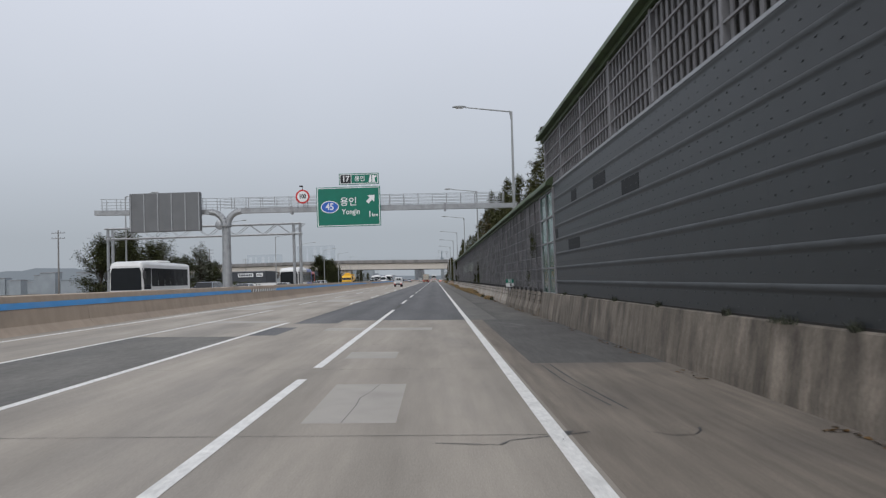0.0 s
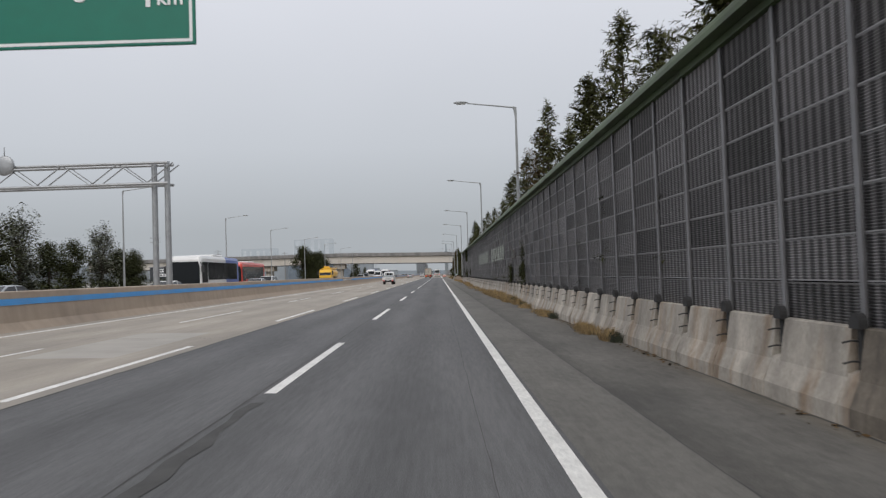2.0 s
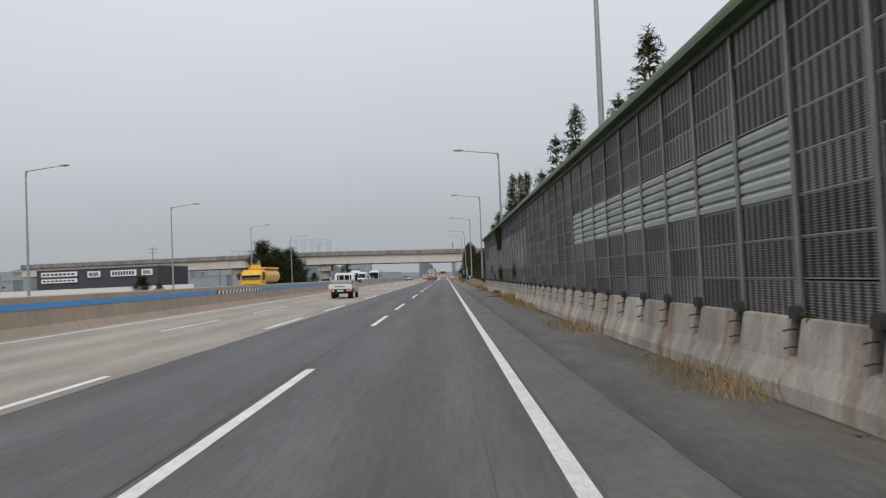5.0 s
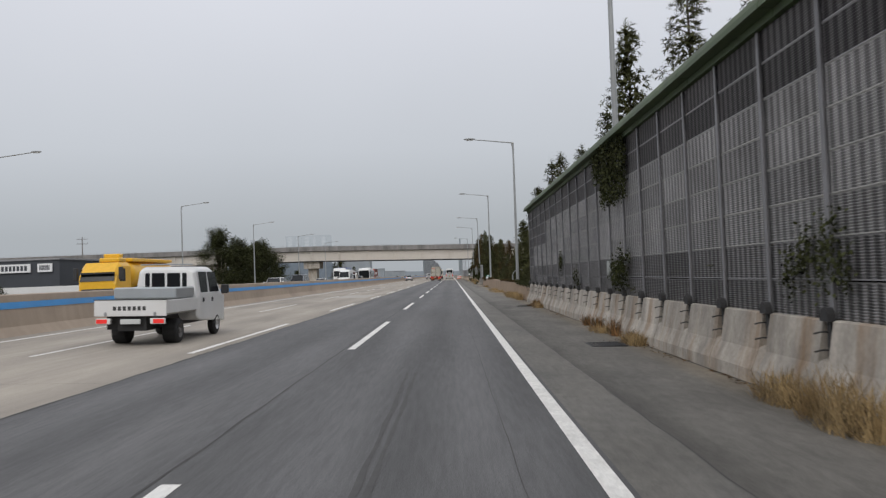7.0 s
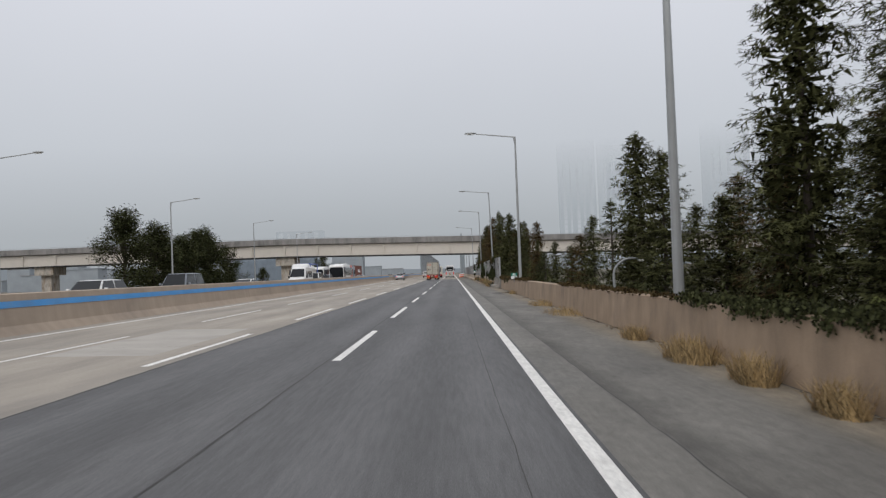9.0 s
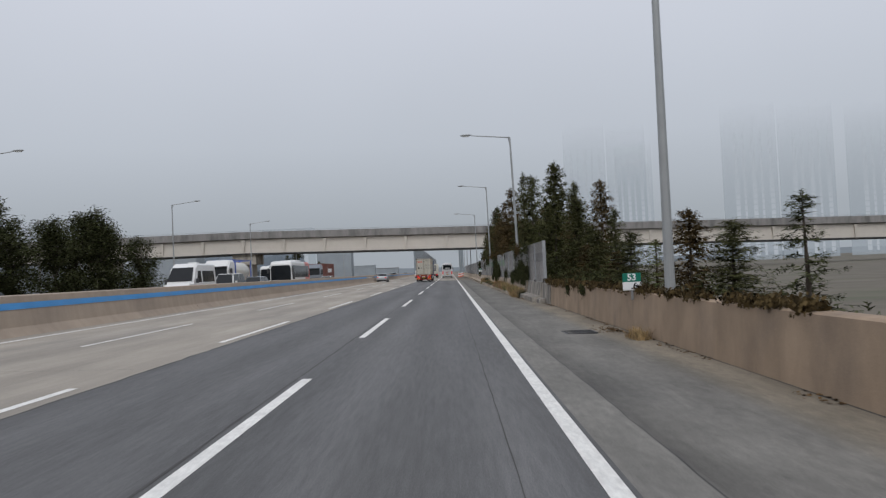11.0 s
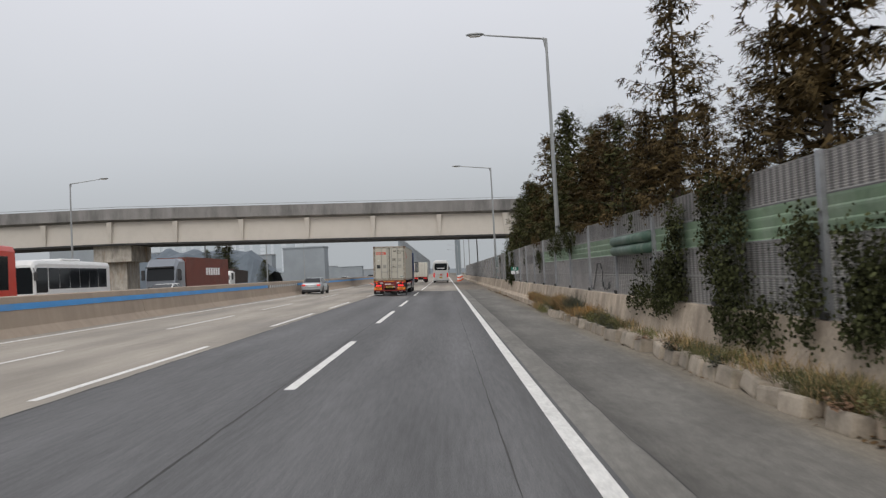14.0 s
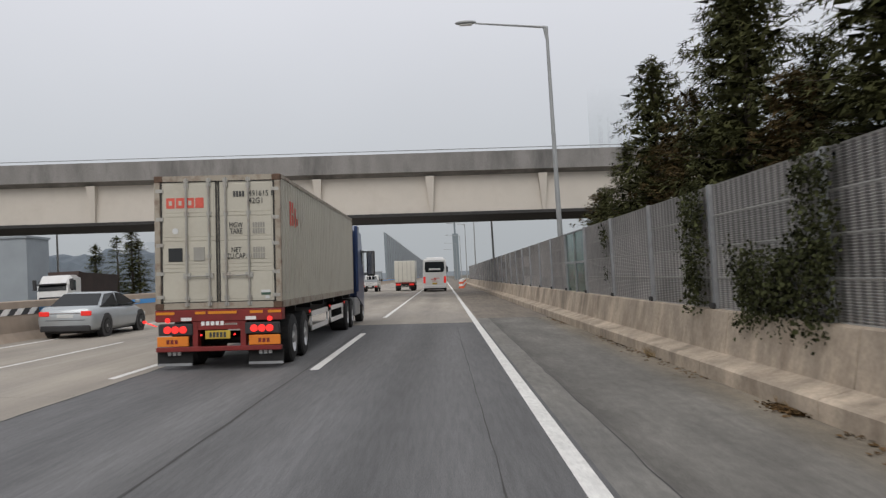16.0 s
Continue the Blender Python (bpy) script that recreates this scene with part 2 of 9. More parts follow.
def add_tone_along_y(m, y0, y1, first):
    """Multiply the colour by first up to y0, rising evenly to 1 at y1."""
    n, l = m.node_tree.nodes, m.node_tree.links
    b = n["Principled BSDF"]
    src = b.inputs["Base Color"].links[0].from_socket
    geo, sep, mr = n.new("ShaderNodeNewGeometry"), n.new("ShaderNodeSeparateXYZ"), n.new("ShaderNodeMapRange")
    l.new(geo.outputs["Position"], sep.inputs[0])
    mr.inputs["From Min"].default_value, mr.inputs["From Max"].default_value = y0, y1
    mr.inputs["To Min"].default_value, mr.inputs["To Max"].default_value = first, 1.0
    l.new(sep.outputs["Y"], mr.inputs["Value"])
    sc = n.new("ShaderNodeVectorMath")
    sc.operation = "SCALE"
    l.new(src, sc.inputs[0])
    l.new(mr.outputs["Result"], sc.inputs["Scale"])
    l.new(sc.outputs["Vector"], b.inputs["Base Color"])


def add_zones(m, stops, wobble=0.35):
    """Tint the colour across the shoulder by x: worn seam, rubber-dark strip, dust by the barrier."""
    n, l = m.node_tree.nodes, m.node_tree.links
    b = n["Principled BSDF"]
    src = b.inputs["Base Color"].links[0].from_socket
    geo, sep = n.new("ShaderNodeNewGeometry"), n.new("ShaderNodeSeparateXYZ")
    l.new(geo.outputs["Position"], sep.inputs[0])
    mp = n.new("ShaderNodeMapping")
    mp.inputs["Scale"].default_value = (3.0, 0.22, 1.0)
    l.new(geo.outputs["Position"], mp.inputs["Vector"])
    nz = n.new("ShaderNodeTexNoise")
    nz.inputs["Scale"].default_value, nz.inputs["Detail"].default_value = 1.0, 6.0
    nz.inputs["Roughness"].default_value = 0.65
    l.new(mp.outputs["Vector"], nz.inputs["Vector"])
    mad = n.new("ShaderNodeMath")
    mad.operation = "MULTIPLY_ADD"
    mad.inputs[1].default_value = wobble * 2
    l.new(nz.outputs["Fac"], mad.inputs[0])
    drift = n.new("ShaderNodeMapRange")
    drift.inputs["From Min"].default_value, drift.inputs["From Max"].default_value = 70.0, 286.0
    drift.inputs["To Min"].default_value, drift.inputs["To Max"].default_value = -0.2, 0.45
    l.new(sep.outputs["Y"], drift.inputs["Value"])
    shifted = n.new("ShaderNodeMath")
    shifted.operation = "ADD"
    l.new(sep.outputs["X"], shifted.inputs[0])
    l.new(drift.outputs["Result"], shifted.inputs[1])
    l.new(shifted.outputs[0], mad.inputs[2])
    mr = n.new("ShaderNodeMapRange")
    mr.inputs["From Min"].default_value, mr.inputs["From Max"].default_value = 1.5 + wobble, 5.0 + wobble
    l.new(mad.outputs[0], mr.inputs["Value"])
    ramp = n.new("ShaderNodeValToRGB")
    els = ramp.color_ramp.elements
    for i, (x, col) in enumerate(stops):
        pos = (x - 1.5) / 3.5
        el = els[0] if i == 0 else els[len(els) - 1] if i == len(stops) - 1 else els.new(pos)
        el.position, el.color = pos, (*col, 1)
    l.new(mr.outputs["Result"], ramp.inputs["Fac"])
    mx = n.new("ShaderNodeVectorMath")
    mx.operation = "MULTIPLY"
    l.new(src, mx.inputs[0])
    l.new(ramp.outputs["Color"], mx.inputs[1])
    l.new(mx.outputs["Vector"], b.inputs["Base Color"])


add_tracks(ASPHALT, -0.2, 0.10)
add_tracks(CONCRETE_ROAD, -0.3, 0.07)
add_streaks(ASPHALT, 0.13, 16.0, 1.1)
add_streaks(ASPHALT, 0.10, 1.3, 0.05)
add_streaks(ASPHALT, 0.16, 70.0, 28.0, 2.0)
add_streaks(CONCRETE_ROAD, 0.06, 5.0, 0.3)
add_streaks(CONCRETE_ROAD, 0.10, 60.0, 25.0, 2.0)
add_streaks(CONCRETE_ROAD, 0.12, 0.5, 0.12)
add_streaks(ASPHALT_PATCH, 0.14, 10.0, 0.7)
add_streaks(ASPHALT_SHOULDER, 0.07, 10.0, 0.8)
add_streaks(ASPHALT_SHOULDER, 0.17, 0.9, 0.35, 6.0)
add_streaks(ASPHALT_PALE, 0.10, 0.9, 0.3, 6.0)
add_streaks(ASPHALT_SHOULDER, 0.16, 60.0, 30.0, 2.0)
add_streaks(ASPHALT_PALE, 0.07, 14.0, 0.9)
add_streaks(ASPHALT_PALE, 0.12, 60.0, 30.0, 2.0)
add_zones(ASPHALT_SHOULDER, ((1.5, (1.0, 1.0, 1.0)), (2.34, (0.9, 0.9, 0.9)), (2.43, (0.62, 0.62, 0.61)), (2.58, (0.76, 0.755, 0.75)), (2.85, (0.92, 0.92, 0.91)), (3.3, (1.02, 1.02, 1.01)), (4.0, (1.0, 0.99, 0.97)), (4.25, (1.06, 1.0, 0.9)), (4.55, (1.3, 1.16, 0.96))), 0.16)
for m in (ASPHALT_SHOULDER, ASPHALT_PALE):
    add_streaks(m, 0.12, 8.0, 3.0, 5.0)
add_tone_along_y(ASPHALT, 240.0, 325.0, 0.885)
add_tone_along_y(ASPHALT_SHOULDER, 130.0, 290.0, 0.79)
add_tone_along_y(ASPHALT_PALE, 150.0, 290.0, 0.74)
CONCRETE_OLD = material("old_barrier_concrete", (0.15, 0.128, 0.102), 0.9, vary=0.24, scale=1.6, grain=40, bump=0.5, bump_scale=30, stain=(0.055, 0.046, 0.038), stain_scale=1.3, stain_amount=0.85, random=0.3, stretch=(1.0, 1.0, 0.6))
CONCRETE_TAN = material("tan_barrier_concrete", (0.37, 0.305, 0.235), 0.9, vary=0.2, scale=1.2, grain=40, bump=0.5, bump_scale=30, stain=(0.17, 0.13, 0.095), stain_scale=0.9, stain_amount=0.75, random=0.3, stretch=(1.0, 1.0, 0.7))
CONCRETE_GREY = material("grey_barrier_concrete", (0.21, 0.192, 0.168), 0.9, vary=0.22, scale=1.4, grain=40, bump=0.5, bump_scale=30, stain=(0.075, 0.068, 0.06), stain_scale=1.1, stain_amount=0.9, stretch=(1.0, 1.0, 0.35))
for m in (CONCRETE, CONCRETE_OLD, CONCRETE_TAN, CONCRETE_GREY):
    add_streaks(m, 0.25, 1.1, 1.3, 6.0, 0.7)
    add_streaks(m, 0.14, 2.0, 1.6, 4.0, 0.3, 0.3, 0.5)
    add_streaks(m, 0.10, 14.0, 14.0, 4.0, 14.0)
for m in (CONCRETE_OLD, CONCRETE_GREY):
    add_streaks(m, 0.32, 1.0, 1.7, 5.0, 0.16, 0.36, 0.6)
add_streaks(MEDIAN, 0.07, 1.0, 2.2, 5.0, 0.4)
add_streaks(CONCRETE_BROWN, 0.16, 1.0, 1.2, 6.0, 0.5)
add_streaks(WHITE_LINE, 0.10, 20.0, 6.0, 4.0)
SHOULDER_TAN = material("tan_shoulder", (0.185, 0.158, 0.128), 0.88, vary=0.22, scale=0.8, grain=120, bump=0.4, bump_scale=100, stain=(0.12, 0.105, 0.09), stain_scale=0.5, stain_amount=0.8, stretch=(1.0, 0.4, 1.0))
add_streaks(SHOULDER_TAN, 0.16, 6.0, 0.3)
add_streaks(SHOULDER_TAN, 0.12, 60.0, 30.0, 2.0)


def leaf_material(name, color, rand=0.9):
    m = material(name, color, 0.8, vary=0.55, scale=1.7, grain=9.0, island=rand)
    m.node_tree.nodes["Principled BSDF"].inputs["Specular IOR Level"].default_value = 0.05
    return m


LEAF_CONIFER = leaf_material("conifer_leaf", (0.064, 0.066, 0.028))
LEAF_RUST = leaf_material("rusty_leaf", (0.078, 0.055, 0.025))
LEAF_BROAD = leaf_material("broad_leaf", (0.050, 0.055, 0.024))
LEAF_PALE = leaf_material("pale_leaf", (0.12, 0.125, 0.095))
LEAF_FRESH = leaf_material("fresh_leaf", (0.085, 0.095, 0.034))
LEAF_IVY = leaf_material("ivy_leaf", (0.046, 0.050, 0.022))


def louvre_material(name, color, random=0.0, island=0.0, dark=0.34):
    """Perforated louvre panel: grey metal with upright dark bands behind the slats."""
    m = material(name, color, 0.55, 0.25, vary=0.22, scale=0.7, grain=14, random=random, island=island, stain=(0.10, 0.095, 0.09), stain_scale=0.8, stain_amount=0.45, stretch=(1.0, 1.0, 0.4))
    n, l = m.node_tree.nodes, m.node_tree.links
    b = n["Principled BSDF"]
    src = b.inputs["Base Color"].links[0].from_socket
    geo = n.new("ShaderNodeNewGeometry")
    sep = n.new("ShaderNodeSeparateXYZ")
    l.new(geo.outputs["Position"], sep.inputs[0])
    wob = n.new("ShaderNodeTexNoise")
    wob.inputs["Scale"].default_value = 1.3
    l.new(geo.outputs["Position"], wob.inputs["Vector"])
    mul = n.new("ShaderNodeMath")
    mul.operation = "MULTIPLY"
    mul.inputs[1].default_value = 2 * math.pi / 0.222
    l.new(sep.outputs["Y"], mul.inputs[0])
    sn = n.new("ShaderNodeMath")
    sn.operation = "SINE"
    l.new(mul.outputs[0], sn.inputs[0])
    mr = n.new("ShaderNodeMapRange")
    mr.inputs["From Min"].default_value, mr.inputs["From Max"].default_value = -0.25, 0.35
    mr.inputs["To Min"].default_value, mr.inputs["To Max"].default_value = dark, 1.16
    uneven = n.new("ShaderNodeMath")
    uneven.operation = "MULTIPLY_ADD"
    uneven.inputs[1].default_value, uneven.inputs[2].default_value = 1.1, -0.55
    l.new(wob.outputs["Fac"], uneven.inputs[0])
    both = n.new("ShaderNodeMath")
    both.operation = "ADD"
    l.new(sn.outputs[0], both.inputs[0])
    l.new(uneven.outputs[0], both.inputs[1])
    l.new(both.outputs[0], mr.inputs["Value"])
    sc = n.new("ShaderNodeVectorMath")
    sc.operation = "SCALE"
    l.new(src, sc.inputs[0])
    l.new(mr.outputs["Result"], sc.inputs["Scale"])
    l.new(sc.outputs["Vector"], b.inputs["Base Color"])
    return m


LOUVRE = louvre_material("louvre_panel", (0.205, 0.197, 0.2), random=1.2)
LOUVRE_DARK = louvre_material("dark_louvre", (0.135, 0.128, 0.13), island=0.7)
LOUVRE_LIGHT = louvre_material("light_louvre", (0.42, 0.412, 0.408), island=0.5, dark=0.5)
LOUVRE_REST = louvre_material("louvre_panel_rest", (0.24, 0.233, 0.234), island=0.9)
LOUVRE_PALE = louvre_material("pale_louvre", (0.40, 0.385, 0.37), random=0.6, dark=0.62)
PANEL_FRAME = material("panel_frame", (0.31, 0.305, 0.31), 0.55, 0.2, vary=0.15, scale=2)
PALE_FRAME = material("pale_panel_frame", (0.40, 0.39, 0.37), 0.55, 0.2, vary=0.15, scale=2)
LOUVRE_POST = material("louvre_post", (0.225, 0.222, 0.23), 0.6, 0.2, vary=0.2, scale=2)
SLAT_PALE = material("pale_green_slat", (0.37, 0.40, 0.35), 0.6, vary=0.15, random=0.4, stain=(0.22, 0.24, 0.2), stain_amount=0.5)
GREEN_SLAT = material("green_slat", (0.17, 0.25, 0.155), 0.5, vary=0.2, random=0.6, stain=(0.4, 0.44, 0.36), stain_scale=1.0, stain_amount=0.5)
PIPE_GREEN = material("green_pipe", (0.06, 0.115, 0.08), 0.5, vary=0.2, stain=(0.3, 0.33, 0.29), stain_scale=1.2, stain_amount=0.5)

# ---------------------------------------------------------------- mesh helpers
FALL = 0.0271


def gz(x):
    """Height of the road surface: one crossfall from the median to the shoulder."""
    return -FALL * max(x, -13.4)


def finish(bm, name, mat, smooth=False):
    me = bpy.data.meshes.new(name)
    bmesh.ops.recalc_face_normals(bm, faces=bm.faces)
    if bm.faces and max(f.normal.z for f in bm.faces) < -0.5:
        bmesh.ops.reverse_faces(bm, faces=bm.faces)
    bm.to_mesh(me)
    bm.free()
    for q in mat if isinstance(mat, (list, tuple)) else (mat,):
        me.materials.append(q)
    if smooth:
        me.polygons.foreach_set("use_smooth", [True] * len(me.polygons))
    return me


def part(name, bm, mat, parent=None, label="", smooth=False):
    ob = new(name, finish(bm, name, mat, smooth))
    while parent and parent.parent and parent.parent.parent:
        parent = parent.parent
    ob.parent = parent
    return tagged(ob, label=label)


def empty(name, m=None, label="", category="", group="", kind=""):
    ob = new(name)
    if m is not None:
        ob.matrix_basis = m
    return tagged(ob, label, category, group, kind)


def box(bm, x0, x1, y0, y1, z0, z1, slot=0):
    v = [bm.verts.new(p) for p in ((x0, y0, z0), (x1, y0, z0), (x1, y1, z0), (x0, y1, z0), (x0, y0, z1), (x1, y0, z1), (x1, y1, z1), (x0, y1, z1))]
    for q in ((0, 3, 2, 1), (4, 5, 6, 7), (0, 1, 5, 4), (1, 2, 6, 5), (2, 3, 7, 6), (3, 0, 4, 7)):
        bm.faces.new([v[i] for i in q]).material_index = slot
    return v


def bevel_box(bm, x0, x1, y0, y1, z0, z1, r=0.02, seg=1):
    tmp = bmesh.new()
    box(tmp, x0, x1, y0, y1, z0, z1)
    bmesh.ops.bevel(tmp, geom=tmp.edges[:], offset=r, segments=seg, affect="EDGES", profile=0.6)
    merge(bm, tmp)


def merge(bm, tmp, m=None):
    if m is not None:
        tmp.transform(m)
    me = bpy.data.meshes.new("tmp")
    tmp.to_mesh(me)
    tmp.free()
    bm.from_mesh(me)
    bpy.data.meshes.remove(me)


def tube(bm, p0, p1, r0, r1=None, n=10, caps=True):
    r1 = r0 if r1 is None else r1
    p0, p1 = Vector(p0), Vector(p1)
    d = (p1 - p0).normalized()
    a = d.orthogonal().normalized()
    b = d.cross(a)
    lo, hi = [], []
    for i in range(n):
        t = 2 * math.pi * i / n
        u = a * math.cos(t) + b * math.sin(t)
        lo.append(bm.verts.new(p0 + u * r0))
        hi.append(bm.verts.new(p1 + u * r1))
    for i in range(n):
        bm.faces.new((lo[i], lo[(i + 1) % n], hi[(i + 1) % n], hi[i]))
    if caps:
        bm.faces.new(lo[::-1])
        bm.faces.new(hi)


def pipe(bm, pts, r, n=8):
    for a, b in zip(pts[:-1], pts[1:]):
        tube(bm, a, b, r, r, n)


def extrude_y(bm, profile, y0, y1, closed=True):
    """A profile of (x, z) points drawn along y."""
    a = [bm.verts.new((x, y0, z)) for x, z in profile]
    b = [bm.verts.new((x, y1, z)) for x, z in profile]
    k = len(profile)
    for i in range(k if closed else k - 1):
        j = (i + 1) % k
        bm.faces.new((a[i], a[j], b[j], b[i]))
    if closed:
        bm.faces.new(a[::-1])
        bm.faces.new(b)


def extrude_x(bm, profile, x0, x1):
    """A profile of (y, z) points drawn along x."""
    a = [bm.verts.new((x0, y, z)) for y, z in profile]
    b = [bm.verts.new((x1, y, z)) for y, z in profile]
    k = len(profile)
    for i in range(k):
        j = (i + 1) % k
        bm.faces.new((a[i], a[j], b[j], b[i]))
    bm.faces.new(a[::-1])
    bm.faces.new(b)


def sheet(bm, x0, x1, y0, y1, dz=0.0, step=12.0):
    """A strip of road surface that follows the crossfall."""
    k = max(1, int((y1 - y0) / step))
    prev = None
    for i in range(k + 1):
        y = y0 + (y1 - y0) * i / k
        row = [bm.verts.new((x, y, gz(x) + dz)) for x in (x0, x1)]
        if prev:
            bm.faces.new((prev[0], prev[1], row[1], row[0]))
        prev = row


def text_mesh(body, size, m, mat, parent, name="lettering", depth=0.004, bold=0.0, align="CENTER", label=""):
    cu = bpy.data.curves.new("words", "FONT")
    cu.body, cu.size, cu.align_x, cu.align_y, cu.extrude, cu.offset = body, size, align, "CENTER", depth, bold
    cu.resolution_u = 3
    tmp = bpy.data.objects.new("words", cu)
    me = bpy.data.meshes.new_from_object(tmp)
    bpy.data.objects.remove(tmp)
    me.materials.append(mat)
    ob = new(name, me)
    ob.parent = parent
    ob.matrix_basis = m
    return tagged(ob, label=label)


# ---------------------------------------------------------------- ground and road
bm = bmesh.new()
v = [bm.verts.new(p) for p in ((-2500, -400, -0.32), (2500, -400, -0.32), (2500, 3500, -0.32), (-2500, 3500, -0.32))]
bm.faces.new(v)
tagged(part("ground", bm, EARTH), "dull brown earth and weeds beside the motorway", "ground", kind="structure")

bm = bmesh.new()
sheet(bm, -5.45, 1.5, 32.4, 368.0)
tagged(part("road", bm, ASPHALT), "grey worn asphalt of the two inner lanes", "road", kind="structure")
for x0, x1, y0, y1, what in ((-13.4, -5.45, -60, 1800, "lane"), (-5.45, 1.5, -60, 32.4, "near"), (-5.45, 1.5, 368, 1800, "far"), (1.5, 4.9, -60, 15.8, "s"), (1.5, 1.95, 15.8, 32.4, "s"), (1.5, 4.9, 370.5, 1800, "s")):
    bm = bmesh.new()
    sheet(bm, x0, x1, y0, y1)
    tagged(part("road", bm, SHOULDER_TAN if what == "s" else CONCRETE_ROAD), "pale tan concrete carriageway with darker wheel tracks", "road", kind="structure")
def shoulder_seam(y):
    """Where the pale strip beside the edge line meets the darker shoulder."""
    return 2.6 - 0.65 * min(1.0, max(0.0, (y - 70) / 216))


def between(bm, left, right, y0, y1, step=6.0):
    """A strip of road surface between two lines x(y)."""
    k = max(1, int((y1 - y0) / step))
    prev = None
    for i in range(k + 1):
        y = y0 + (y1 - y0) * i / k
        row = [bm.verts.new((x, y, gz(x))) for x in (left(y), right(y))]
        if prev:
            bm.faces.new((prev[0], prev[1], row[1], row[0]))
        prev = row


bm = bmesh.new()
between(bm, lambda y: 1.5, shoulder_seam, 32.4, 370.5)
tagged(part("road", bm, ASPHALT_PALE), "pale grey strip beside the edge line", "road shoulder", kind="structure")
for y0, y1 in ((15.8, 32.4), (32.4, 370.5)):
    bm = bmesh.new()
    between(bm, shoulder_seam if y0 > 20 else lambda y: 1.95, lambda y: 4.9, y0, y1)
    tagged(part("road", bm, ASPHALT_PATCH if y0 < 20 else ASPHALT_SHOULDER), "dark patched asphalt of the hard shoulder", "road shoulder", kind="structure")
bm = bmesh.new()
sheet(bm, -34.0, -13.4, -60, 1800)
tagged(part("road", bm, CONCRETE_ROAD), "pale concrete of the opposite carriageway", "road", kind="structure")

# painted lines
DASHES = ((-60, 13.45), (15.2, 43.1), (54.0, 62.2), (72.0, 80.8), (92.3, 101.0), (112.0, 120.6), (132.9, 139.6), (145.4, 153.8), (165.4, 175.9), (185.8, 194.8), (204.6, 212.4), (218.9, 227.9), (234.0, 242.2),
          (250.0, 258.4), (268.0, 276.9), (287.7, 296.6), (307.3, 315.5), (322.6, 330.9), (335.8, 344.0), (354.6, 363.8))


def line(x, w, y0, y1):
    bm = bmesh.new()
    sheet(bm, x - w / 2, x + w / 2, y0, y1, 0.004, 20.0)
    tagged(part("road_marking", bm, WHITE_LINE), "worn white painted line on the carriageway", "road marking", kind="structure")


line(1.35, 0.19, -60, 1500)
line(-12.1, 0.15, -60, 1500)
line(-2.25, 0.16, 372.6, 1500)
line(-5.78, 0.15, -60, 31.0)
for y0, y1 in DASHES:
    line(-2.25, 0.17, y0, y1)
    if y0 > 30:
        line(-5.78, 0.15, y0 - 0.6, y1 - 0.6)
        line(-9.15, 0.11, y0 - 1.0, y1 - 1.0)
line(-9.0, 0.11, -20, 44)

# ---------------------------------------------------------------- median
MED = [(-12.85, gz(-12.85)), (-13.1, 0.62), (-13.27, 1.57), (-13.45, 1.60), (-13.63, 1.57), (-13.8, 0.62), (-14.05, 0.3)]
HAZARD = ((56.6, 64.8), (152.0, 163.0), (354.4, 366.0))


def band(a, b2, mat, parent, label="", slant=0.0):
    bm = bmesh.new()
    v = [bm.verts.new(p) for p in ((-13.178, a, 1.16), (-13.178, b2, 1.16), (-13.218, b2 + slant, 1.36), (-13.218, a + slant, 1.36))]
    bm.faces.new(v)
    ob = part("painted_band", bm, mat, parent, label)
    if parent is None:
        tagged(ob, "black and white hazard stripe painted on the median", "road marking", kind="structure")


for i in range(30):
    y0 = -60 + 30 * i
    bm = bmesh.new()
    extrude_y(bm, MED, y0 + 0.01, y0 + 30 - 0.01)
    med = tagged(part("median_barrier", bm, MEDIAN), "tan concrete median barrier with a painted blue band", "barrier", "median barriers", "structure")
    cuts = [(y0, y0 + 30)]
    for ha, hb in HAZARD:
        cuts = [c for p in cuts for c in ((p[0], min(p[1], ha)), (max(p[0], hb), p[1])) if c[1] - c[0] > 0.01] if any(p[0] < hb and p[1] > ha for p in cuts) else cuts
    for a, b2 in cuts:
        band(a, b2, BLUE, med, "blue painted band")
for ha, hb in HAZARD:
    y = ha
    while y < hb:
        band(y, y + 0.4, BLACK_PAINT, None, "", 0.35)
        band(y + 0.4, y + 0.8, WHITE_LINE, None, "", 0.35)
        y += 0.8

# ---------------------------------------------------------------- right barrier and walls
BAR_A = [(4.64, -0.14), (4.65, 0.08), (4.765, 0.38), (4.86, 0.93), (4.9, 0.95), (5.16, 0.95), (5.2, 0.9), (5.3, -0.32), (4.64, -0.32)]
BAR_PLAIN = [(4.68, -0.14), (4.7, 0.05), (4.86, 0.93), (4.9, 0.95), (5.16, 0.95), (5.2, 0.9), (5.3, -0.32), (4.68, -0.32)]
BAR_SLOT = [(4.64, -0.14), (4.65, 0.08), (4.75, 0.34), (4.79, 0.42), (4.955, 0.47), (4.955, 0.9), (4.99, 0.95), (5.16, 0.95), (5.2, 0.9), (5.3, -0.32), (4.64, -0.32)]
ANCHORS = ((35.3, 8), (51.34, 11), (73.16, 11), (94.63, 32), (157.28, 11), (178.59, 8))
POSTS = []
for (a, k), (b2, _) in zip(ANCHORS, ANCHORS[1:] + ((194.8, 0),)):
    POSTS += [a + (b2 - a) * i / k for i in range(k)]
POSTS.append(194.8)
BARRIER_LABEL = "weathered tan and grey concrete safety barrier under the noise wall"
y0 = 35.17
